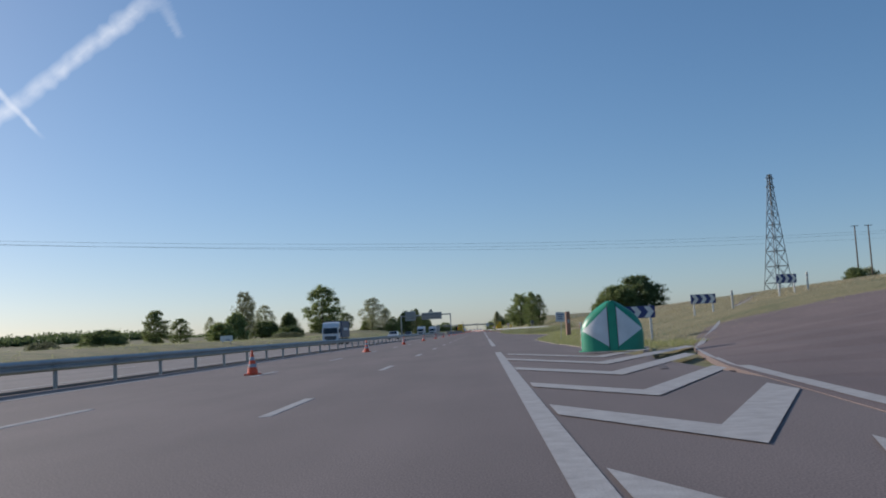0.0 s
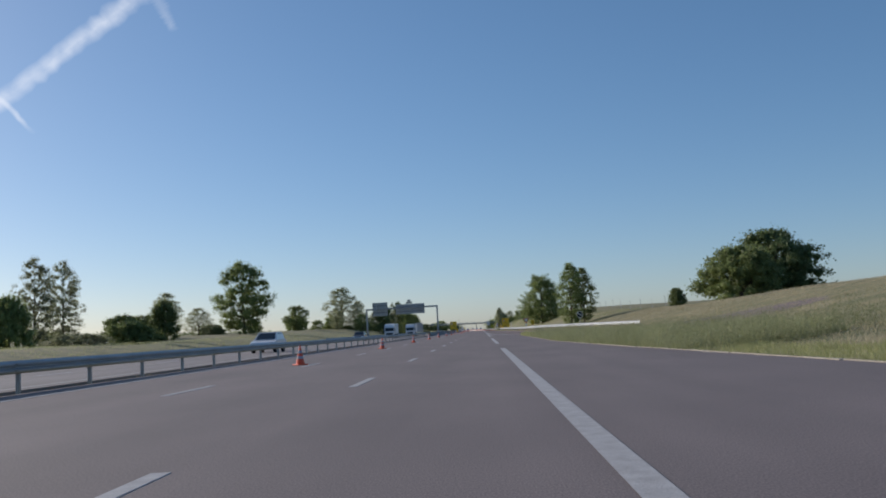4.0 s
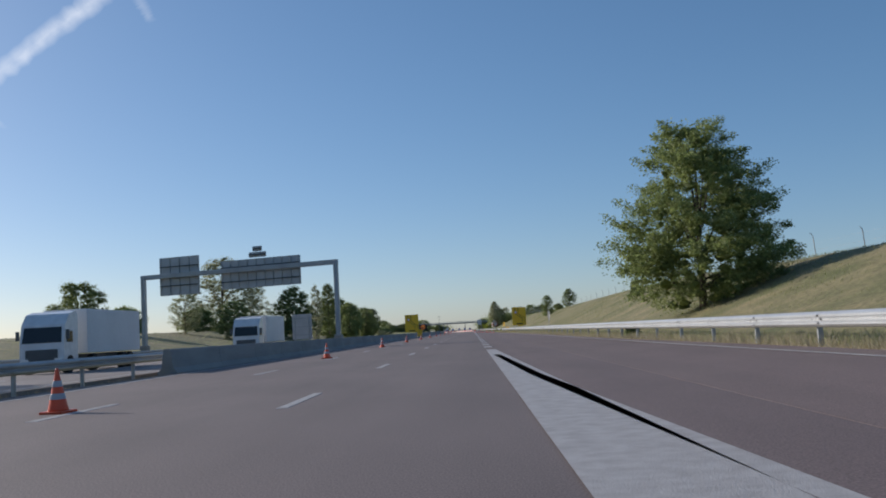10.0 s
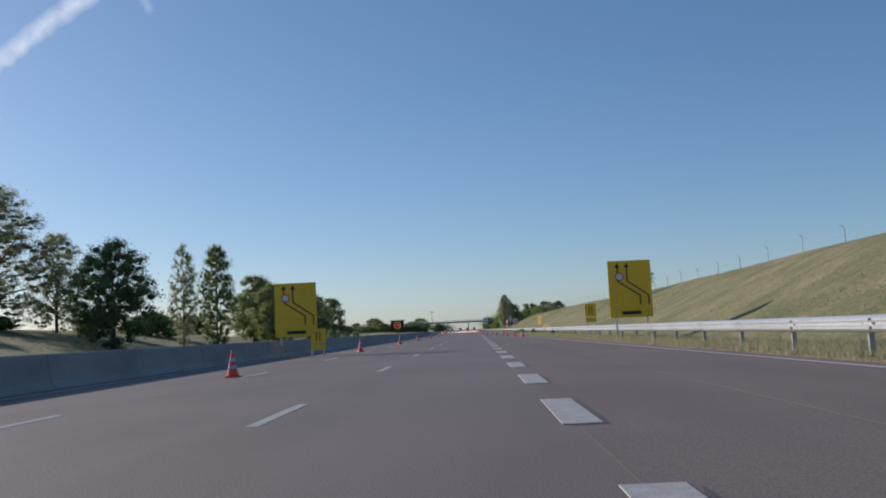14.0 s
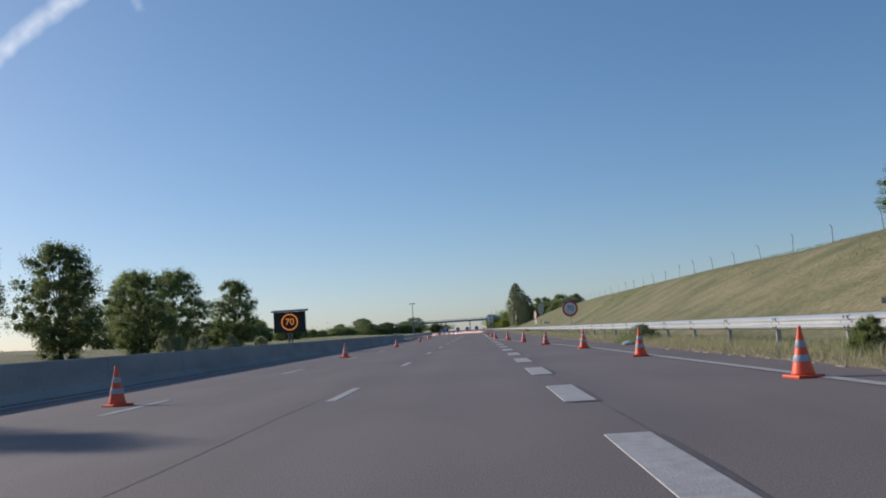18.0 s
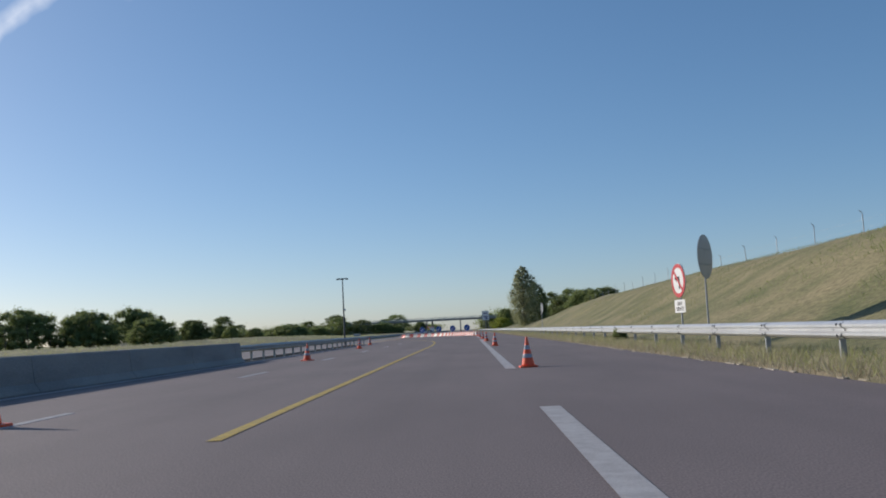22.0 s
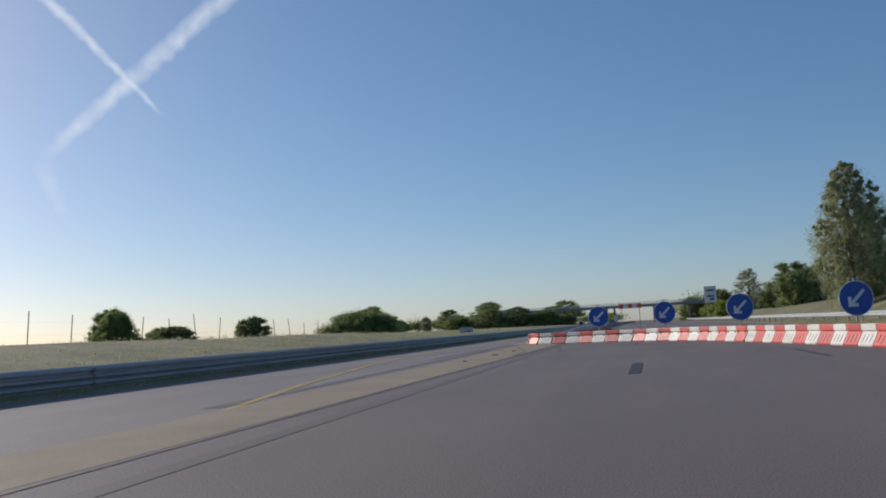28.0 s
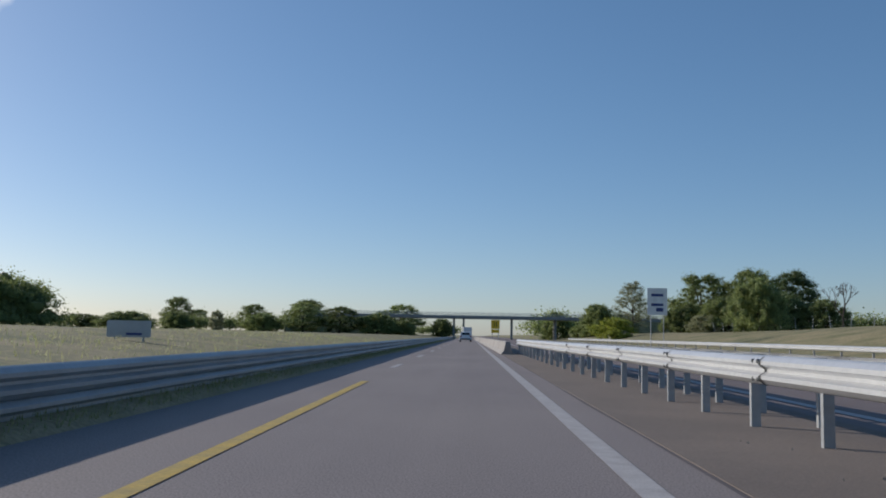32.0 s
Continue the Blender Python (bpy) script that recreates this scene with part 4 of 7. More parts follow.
first_cone = cone(-3.78, 38.0)
CONES = [(-3.9, 64.4), (-4.05, 91.0), (-4.0, 116.8), (-3.95, 142.6), (-3.9, 168.4), (-3.85, 194.2), (-3.85, 219.3), (-4.02, 246.6), (-3.8, 272.2), (-3.85, 298.8), (-3.9, 324.6), (-3.9, 349.6), (-3.88, 375.4), (-3.95, 402.2), (-3.95, 428.6), (-4.13, 454.9), (-4.0, 481.6), (-3.78, 506.1), (-3.7, 531.8), (-4.2, 557.2), (-5.25, 583.2), (-6.4, 600.2)]
CONES += [(7.05, 441.8), (6.65, 451.6), (6.3, 462.0), (6.05, 472.1), (5.45, 482.4), (4.9, 492.3), (4.35, 503.6), (3.75, 518.5), (3.75, 541.5), (3.72, 568.6), (3.62, 588.5), (3.6, 606), (3.5, 623.8), (3.35, 637.6), (2.95, 648)]
rnd = random.Random(3)
for x, y in CONES:
    copy_thing(first_cone, pose(x, y, 0.0, rnd.uniform(-1, 1), rnd.uniform(-1, 1), rnd.uniform(0, 90)))

# ---- red and white barrier row ----
def barrier_unit(material):
    """A water-filled plastic barrier: flared foot, slanting lower face, recessed neck and upper box."""
    bm = bmesh.new()
    prof = [(-0.215, 0.0), (-0.23, 0.02), (-0.23, 0.055), (-0.10, 0.33), (-0.085, 0.355), (-0.085, 0.39), (0.085, 0.39), (0.085, 0.355), (0.10, 0.33), (0.23, 0.055), (0.23, 0.02), (0.215, 0.0)]
    n = len(prof)
    rings = []
    for x in (-0.43, -0.41, -0.32, 0.32, 0.41, 0.43):
        s = 0.95 if abs(x) > 0.42 else 1.0
        rings.append([bm.verts.new((x + 0.10 * (z - 0.27), d * s, z)) for d, z in prof])
    for a, b in zip(rings, rings[1:]):
        for k in range(n):
            bm.faces.new((a[k], b[k], b[(k + 1) % n], a[(k + 1) % n]))
    bm.faces.new(rings[0])
    bm.faces.new(list(reversed(rings[-1])))
    bmesh.ops.recalc_face_normals(bm, faces=bm.faces)
    me = bpy.data.meshes.new("shell")
    bm.to_mesh(me)
    bm.free()
    me.materials.append(material)
    return me


def rib_mesh(material):
    bm = bmesh.new()
    box(bm, (0, 0, 0), (0.024, 0.032, 0.24), 0.007, turn=Matrix.Rotation(-0.441, 4, "X") @ Matrix.Rotation(0.30, 4, "Y"))
    me = bpy.data.meshes.new("rib")
    bm.to_mesh(me)
    bm.free()
    me.materials.append(material)
    return me


SHELL = {c: barrier_unit(M[c]) for c in ("red_plastic", "white_plastic")}
RIB = {c: rib_mesh(M[c]) for c in SHELL}
# solid disc on the closed shell; the hole's inner shade is its dark colour
HOLE = bmesh.new()
rod(HOLE, (0, -0.012, 0), (0, 0.012, 0), 0.035, n=12)
HOLE_MESH = bpy.data.meshes.new("forklift_hole")
HOLE.to_mesh(HOLE_MESH)
HOLE.free()
HOLE_MESH.materials.append(M["hole"])
LIP = bmesh.new()
box(LIP, (0.015, 0, 0.47), (0.87, 0.25, 0.165), 0.02)
LIPS = {}
for c in SHELL:
    me = bpy.data.meshes.new("top_lip")
    LIP.to_mesh(me)
    me.materials.append(M[c])
    LIPS[c] = me
LIP.free()


def barrier(x, y, turn, colour, near):
    label = ("faded red" if colour == "red_plastic" else "dirty white") + " water-filled plastic road barrier with slanting ribs"
    t = thing("plastic_barrier", label, "barrier", "row of red and white barriers", at=(x, y, 0.0), turn=turn)
    piece("shell", SHELL[colour], t)
    piece("top_box", LIPS[colour], t)
    for k in (-0.22, 0.0, 0.22):
        piece("rib", RIB[colour], t, Matrix.Translation((k, -0.166, 0.185)))
    if near:
        for k in (-0.31, 0.31):
            piece("forklift_hole", HOLE_MESH, t, pose(k, -0.100, 0.335))


ROW = [(-8.5, 683.42), (-7.3, 682.5), (-6.0, 681.25), (-4.4, 679.7), (-3.0, 677.8), (-1.6, 674.5), (-0.4, 670.5), (1.0, 664.0), (3.1, 652.6)]
seg = [math.dist(a, b) for a, b in zip(ROW, ROW[1:])]
total, s, i = sum(seg), 0.45, 0
while s < total:
    d, k = s, 0
    while d > seg[k]:
        d -= seg[k]
        k += 1
    a, b = ROW[k], ROW[k + 1]
    u = d / seg[k]
    ang = math.degrees(math.atan2(b[1] - a[1], b[0] - a[0]))
    back = 0.22
    barrier(a[0] + (b[0] - a[0]) * u - back * math.sin(radians(ang)), a[1] + (b[1] - a[1]) * u + back * math.cos(radians(ang)), ang, "red_plastic" if i % 2 == 0 else "white_plastic", k < 6)
    s += 0.90
    i += 1
for x0, y0, x1, y1, colour in ((-10.28, 687.75, -10.16, 686.9, "white_plastic"), (-10.12, 686.0, -9.96, 685.05, "red_plastic"), (-9.90, 684.93, -9.32, 684.13, "red_plastic"), (-9.26, 684.06, -8.58, 683.54, "white_plastic")):
    ang = math.atan2(y1 - y0, x1 - x0)
    barrier((x0 + x1) / 2 - 0.22 * math.sin(ang), (y0 + y1) / 2 + 0.22 * math.cos(ang), math.degrees(ang), colour, True)
for k in range(6):
    barrier(-7.95 + 0.32 * k, 691.2 + 0.84 * k, 69, "red_plastic", False)

# ---- signs ----
FACE = pose(0, 0, 0)


def pole(t, h, r=0.03, x=0.0, y=0.05, name="post", material=None):
    bm = bmesh.new()
    rod(bm, (x, y, -0.3), (x, y, h), r, n=12)
    return part(name, bm, material or M["galv_old"], t, smooth=False)


def round_plate(t, z, r, name, material, y=0.0, depth=0.012):
    bm = bmesh.new()
    plate(bm, disc(r, 40, 0, z), depth, y)
    return part(name, bm, material, t)


def arrow_sign(x, y, turn):
    t = thing("direction_sign", "round blue sign with white diagonal arrow on short post", "road sign", "blue arrow signs", at=(x, y, 0), turn=turn)
    pole(t, 1.79)
    round_plate(t, 1.22, 0.49, "rim", M["sign_white"], 0.004)
    round_plate(t, 1.22, 0.468, "face", M["sign_blue"], -0.002)
    bm = bmesh.new()
    pts = [(-0.20, -0.20), (0.04, -0.20), (0.04, -0.12), (-0.065, -0.12), (0.22, 0.165), (0.165, 0.22), (-0.12, -0.065), (-0.12, 0.04), (-0.20, 0.04)]
    plate(bm, [(a * 1.17, b * 1.17 + 1.22) for a, b in pts], 0.006, -0.008)
    part("arrow", bm, M["sign_white"], t, "white arrow")
    bm = bmesh.new()
    box(bm, (0, 0.03, 1.78), (0.34, 0.05, 0.02))
    part("lamp_bracket", bm, M["galv_old"], t)


for x, y, turn in ((-6.05, 682.1, 8), (-3.0, 678.7, 12), (-0.45, 671.9, 12), (1.95, 664.6, 14)):
    arrow_sign(x, y, turn)


def striped_board(x, y, turn):
    """Short orange and white works board on two thin posts."""
    t = thing("works_board", "short orange and white striped works board on two thin posts", "road sign", at=(x, y, 0), turn=turn)
    for k in (-0.42, 0.42):
        pole(t, 1.72, 0.018, k, 0.03)
    bm = bmesh.new()
    plate(bm, rrect(1.05, 0.22, 0.02, 0, 1.63), 0.02, 0.0)
    board = part("panel", bm, M["sign_white"], t)
    for k in (-0.42, 0.0, 0.42):
        bm = bmesh.new()
        plate(bm, [(k - 0.10, 1.525), (k + 0.10, 1.525), (k + 0.10, 1.735), (k - 0.10, 1.735)], 0.005, -0.006)
        part("orange_stripe", bm, M["orange"], board)


striped_board(-4.5, 680.9, 10)


def ring_sign(x, y, z, r, turn, text="", label="", bar=False):
    t = thing("speed_sign" if text else "prohibition_sign", label, "road sign", at=(x, y, 0), turn=turn)
    pole(t, z + r * 0.8)
    round_plate(t, z, r, "back_plate", M["sign_back"], 0.012)
    round_plate(t, z, r * 0.99, "face", M["sign_white"], -0.002)
    bm = bmesh.new()
    ring(bm, r * 0.76, r * 0.985, 0.006, -0.008, cz=z)
    part("red_border", bm, M["sign_red"], t, "red border")
    if text:
        lettering(text, r * 0.95, M["sign_black"], t, pose(0, -0.01, z, 90, 0, 0), "numerals")
    if bar:
        bm = bmesh.new()
        q = r / 0.34
        for c, s in (((0.05, -0.06), (0.055, 0.22)), ((-0.02, 0.05), (0.19, 0.055))):
            box(bm, (c[0] * q, -0.006, z + c[1] * q), (s[0] * q, 0.005, s[1] * q))
        plate(bm, [(-0.17 * q, z + 0.05 * q), (-0.08 * q, z - 0.02 * q), (-0.08 * q, z + 0.12 * q)], 0.005, -0.0085)
        part("turn_arrow", bm, M["sign_black"], t)
        bm = bmesh.new()
        box(bm, (0, -0.012, z), (r * 1.5, 0.006, r * 0.16), turn=Matrix.Rotation(radians(45), 4, "Y"))
        part("slash", bm, M["sign_red"], t)
        bm = bmesh.new()
        plate(bm, rrect(1.5 * r, 0.75 * r, 0.03, 0, z - 1.5 * r), 0.012, 0.0)
        part("sub_plate", bm, M["sign_white"], t)
        lettering("SAUF", 0.3 * r, M["sign_black"], t, pose(0, -0.004, z - 1.35 * r, 90, 0, 0))
        lettering("SERVICE", 0.3 * r, M["sign_black"], t, pose(0, -0.004, z - 1.67 * r, 90, 0, 0))
    return t


ring_sign(9.25, 507.3, 2.02, 0.60, 8, "70", "round speed limit sign with black 70 and red border")
ring_sign(9.35, 550.3, 2.18, 0.56, -80, "", "round no-turn sign with red border above a small white plate", bar=True)


def back_sign(x, y, z, r, turn, label):
    t = thing("road_sign", label, "road sign", at=(x, y, 0), turn=turn)
    pole(t, z + r)
    round_plate(t, z, r, "plate", M["sign_back"], 0.0, 0.015)
    bm = bmesh.new()
    for k in (-0.35, 0.35):
        box(bm, (0, 0.0, z + k * r), (r * 1.6, 0.03, 0.05))
    part("rails", bm, M["galv_old"], t)


back_sign(10.0, 549.2, 2.85, 0.7, 57, "grey back of a round road sign on a steel post")
back_sign(9.4, 607.5, 2.59, 0.5, 97, "white round road sign seen edge on behind the guardrail")
back_sign(9.95, 343.4, 1.82, 0.45, 98, "white round road sign seen nearly edge on")


def no_entry_back(x, y, z):
    t = thing("road_sign", "round dark sign with a pale border facing the entry ramp", "road sign", at=(x, y, 0), turn=25)
    pole(t, z + 0.3, y=0.06)
    round_plate(t, z, 0.42, "border", M["sign_white"], 0.0)
    round_plate(t, z, 0.36, "face", M["sign_black"], -0.006)
    bm = bmesh.new()
    box(bm, (0, -0.012, z), (0.5, 0.006, 0.1), turn=Matrix.Rotation(radians(35), 4, "Y"))
    part("stripe", bm, M["sign_white"], t)


no_entry_back(14.2, 220.2, 2.05)


def yield_sign(x, y):
    t = thing("yield_sign", "triangular yield sign with red border behind the guardrail", "road sign", at=(x, y, 0), turn=18)
    pole(t, 2.2)
    bm = bmesh.new()
    plate(bm, [(-0.52, 2.35), (0.52, 2.35), (0.0, 1.45)], 0.012, 0.0)
    part("red_triangle", bm, M["sign_red"], t)
    bm = bmesh.new()
    plate(bm, [(-0.34, 2.25), (0.34, 2.25), (0.0, 1.66)], 0.006, -0.008)
    part("face", bm, M["sign_white"], t)
    bm = bmesh.new()
    plate(bm, rrect(0.36, 0.26, 0.03, 0, 1.22), 0.012, 0.0)
    part("sub_plate", bm, M["sign_white"], t)


yield_sign(10.0, 265.5)


def yellow_number(x, y, z, w, h, text, turn, label):
    t = thing("works_sign", label, "road sign", at=(x, y, z), turn=turn)
    for k in (-0.25, 0.25):
        pole(t, 1.0, 0.02, k * w)
    bm = bmesh.new()
    plate(bm, rrect(w, h, 0.05, 0, 0.9 + h / 2), 0.02, 0.0)
    part("panel", bm, M["sign_yellow"], t)
    if text:
        lettering(text, h * 0.85, M["sign_black"], t, pose(0, -0.004, 0.9 + h / 2, 90, 0, 0), "numeral")
    else:
        bm = bmesh.new()
        box(bm, (0, -0.004, 0.9 + h / 2), (w * 0.18, 0.006, h * 0.6))
        part("figure", bm, M["sign_black"], t)
    bm = bmesh.new()
    for k in (-0.3, 0.3):
        box(bm, (k, 0.05, 0.1), (0.05, 0.7, 0.06))
    box(bm, (0, 0.05, 0.42), (0.7, 0.05, 0.05))
    part("stand", bm, M["dark_steel"], t)


def lane_board(x, y, z0, w, h, turn, label, small=False, legs=True):
    """Yellow works panel that shows the lanes swinging over."""
    t = thing("works_board", label, "road sign", at=(x, y, 0), turn=turn)
    for k in (-0.36, 0.36):
        pole(t, z0 + h * 0.9, 0.04, k * w)
    bm = bmesh.new()
    plate(bm, rrect(w, h, 0.06, 0, z0 + h / 2), 0.03, 0.0)
    part("panel", bm, M["sign_yellow"], t)
    bm = bmesh.new()
    ring_w = 0.03 * w
    cz = z0 + h / 2
    if not small:
        for x0, x1 in ((-0.28, 0.22), (-0.06, 0.42)):
            path = [(x0 * w, h * 0.40), (x0 * w, h * 0.14), (x1 * w, -h * 0.12), (x1 * w, -h * 0.28)]
            for a, b in zip(path, path[1:]):
                d = Vector((b[0] - a[0], b[1] - a[1]))
                box(bm, ((a[0] + b[0]) / 2, -0.004, cz + (a[1] + b[1]) / 2), (ring_w, 0.005, d.length + ring_w * 0.6), turn=Matrix.Rotation(math.atan2(d.x, d.y), 4, "Y"))
            plate(bm, [(x0 * w - 0.06 * w, cz + h * 0.38), (x0 * w + 0.06 * w, cz + h * 0.38), (x0 * w, cz + h * 0.46)], 0.005, -0.007)
        part("lane_arrows", bm, M["sign_black"], t, "black lane arrows")
        round_plate(t, cz + h * 0.22, w * 0.10, "speed_disc", M["sign_white"], -0.012, 0.005).location.x = -w * 0.24
        bm = bmesh.new()
        ring(bm, w * 0.075, w * 0.10, 0.004, -0.018, 24, cz + h * 0.22)
        part("speed_ring", bm, M["sign_red"], t).location.x = -w * 0.24
        bm = bmesh.new()
        box(bm, (0, -0.004, z0 + h * 0.08), (w * 0.45, 0.005, h * 0.06))
        part("caption_bar", bm, M["sign_black"], t)
    else:
        for k in (-0.12, 0.12):
            plate(bm, [(k * w - 0.03 * w, cz - h * 0.3), (k * w + 0.03 * w, cz - h * 0.3), (k * w + 0.03 * w, cz + h * 0.3), (k * w - 0.03 * w, cz + h * 0.3)], 0.005, -0.006)
        part("symbol", bm, M["sign_black"], t)
        bm = bmesh.new()
        plate(bm, rrect(w * 0.95, h * 0.38, 0.03, 0, z0 - h * 0.25), 0.02, 0.0)
        part("sub_panel", bm, M["sign_yellow"], t)
    return t


yellow_number(10.35, 252.0, 0.24, 0.47, 0.74, "3", 14, "yellow works sign with a black 3 on a small stand")
yellow_number(9.7, 454.9, 0.29, 0.46, 0.88, "1", -52, "narrow yellow works sign with a black 1, behind the guardrail")


def works_trailer(x, y, z):
    """Low sign trailer: steel frame, two wheels, tow bar and two striped boards."""
    t = thing("works_trailer", "small steel works trailer with yellow and black boards behind the guardrail", "trailer", at=(x, y, z), turn=-50)
    bm = bmesh.new()
    for k in (-0.5, 0.5):
        rod(bm, (k, 0.04, 0.42), (k, 0.9, 0.42), 0.03)
        rod(bm, (k, 0.04, 0.05), (k, 0.04, 1.12), 0.022)
    for yy in (0.04, 0.45, 0.9):
        rod(bm, (-0.5, yy, 0.42), (0.5, yy, 0.42), 0.03)
    rod(bm, (-0.62, 0.04, 1.1), (0.62, 0.04, 1.1), 0.022)
    part("frame", bm, M["galv_old"], t)
    bm = bmesh.new()
    rod(bm, (-0.35, 0.04, 0.62), (-0.95, 0.3, 0.95), 0.03)
    part("tow_bar", bm, M["galv_old"], t)
    bm = bmesh.new()
    box(bm, (-1.0, 0.32, 0.97), (0.2, 0.14, 0.12), 0.02)
    part("coupling", bm, M["dark_steel"], t)
    for zc, h in ((0.88, 0.28), (0.16, 0.28)):
        bm = bmesh.new()
        plate(bm, rrect(0.96, h, 0.03, 0, zc), 0.02, 0.0)
        board = part("board", bm, M["sign_yellow"], t)
        for k in (-0.2, 0.22):
            bm = bmesh.new()
            plate(bm, [(k - 0.11, zc - h / 2 + 0.03), (k - 0.01, zc - h / 2 + 0.03), (k + 0.09, zc + h / 2 - 0.03), (k - 0.01, zc + h / 2 - 0.03)], 0.004, -0.005)
            part("stripe", bm, M["sign_black"], board, "black slanted stripe")
    for k in (-0.66, 0.66):
        bm = bmesh.new()
        rod(bm, (k - 0.07, 0.5, 0.24), (k + 0.07, 0.5, 0.24), 0.25, n=20)
        part("tyre", bm, M["tyre"], t)


works_trailer(10.4, 455.4, 0.02)
lane_board(-6.35, 396.5, 1.0, 2.05, 2.65, 4, "large yellow lane diversion board beside the concrete barrier")
lane_board(9.9, 395.2, 1.15, 2.05, 2.7, 4, "large yellow lane diversion board behind the guardrail")
lane_board(-5.2, 396.0, 0.62, 0.72, 0.72, 4, "small yellow works sign with a second plate, beside the cones", small=True)
lane_board(11.6, 424.0, 1.5, 0.9, 1.0, 6, "small yellow works sign on the grass slope", small=True)


def vms(x, y):
    t = thing("message_sign", "black matrix sign showing an amber ringed 70, on a mast", "message board", at=(x, y, 0), turn=5)
    bm = bmesh.new()
    box(bm, (0, 0.1, 2.2), (2.1, 0.22, 1.35), 0.03)
    part("cabinet", bm, M["sign_black"], t)
    bm = bmesh.new()
    box(bm, (0.04, -0.05, 2.95), (2.4, 0.9, 0.06), 0.015, turn=Matrix.Rotation(0.12, 4, "X"))
    part("solar_panel", bm, M["dark_steel"], t)
    for k in (-0.1, 0.1):
        pole(t, 1.6, 0.05, k, 0.12, "mast", M["dark_steel"])
    bm = bmesh.new()
    ring(bm, 0.47, 0.55, 0.006, -0.022, 32, 2.2)
    part("lamp_ring", bm, M["amber"], t)
    lettering("70", 0.62, M["amber"], t, pose(0, -0.02, 2.2, 90, 0, 0), "lamp_numerals")
    bm = bmesh.new()
    box(bm, (0, 0.1, 0.45), (1.5, 2.0, 0.16), 0.04)
    part("chassis", bm, M["dark_steel"], t)
    for k in (-0.8, 0.8):
        bm = bmesh.new()
        rod(bm, (k - 0.09, 0.2, 0.3), (k + 0.09, 0.2, 0.3), 0.3, n=20)
        part("wheel", bm, M["tyre"], t)


vms(-10.15, 499.0)
lane_board(-10.55, 805, 1.65, 0.85, 0.9, 0, "small yellow works sign on the median", small=True)


def chevron_board(x, y, z, w, h, turn):
    t = thing("chevron_sign", "dark blue and white chevron board on two posts at the exit", "road sign", "chevron boards", at=(x, y, z), turn=turn)
    for k in (-0.38, 0.38):
        bm = bmesh.new()
        box(bm, (k * w, 0.06, 0.42), (0.09, 0.06, 2.0))
        part("post", bm, M["galv"], t)
    bm = bmesh.new()
    plate(bm, rrect(w, h, 0.03, 0, 1.1), 0.03, 0.0)
    part("panel", bm, M["sign_navy"], t)
    n = 3
    for k in range(n):
        bm = bmesh.new()
        x0 = -w / 2 + w * (k + 0.28) / n - 0.1
        a = w / n * 0.46
        plate(bm, [(x0, 1.1 - h * 0.46), (x0 + a, 1.1 - h * 0.46), (x0 + a + 0.2, 1.1), (x0 + a, 1.1 + h * 0.46), (x0, 1.1 + h * 0.46), (x0 + 0.2, 1.1)], 0.006, -0.008)
        part("white_chevron", bm, M["sign_white"], t)


for x, y, w, h, turn in ((9.75, 54.0, 1.75, 0.55, 4), (17.4, 73.0, 1.7, 0.62, 8), (23.4, 74.5, 1.5, 0.6, 14)):
    chevron_board(x, y, on_ground(x, y, 0.25 if y < 60 else -0.05), w, h, turn)


def delineator(x, y, h=1.1, turn=0):
    t = thing("delineator_post", "white plastic delineator post at the roadside", "post", "delineator posts", at=(x, y, on_ground(x, y, -0.05)), turn=turn)
    bm = bmesh.new()
    box(bm, (0, 0, h / 2), (0.13, 0.09, h), 0.025)
    part("body", bm, M["white_plastic"], t)
    bm = bmesh.new()
    box(bm, (0, 0, h * 0.82), (0.136, 0.096, 0.12), 0.004)
    part("reflector_band", bm, M["band"], t)


delineator(18.6, 70.5, 1.25)
delineator(24.6, 74.0, 1.25, 5)


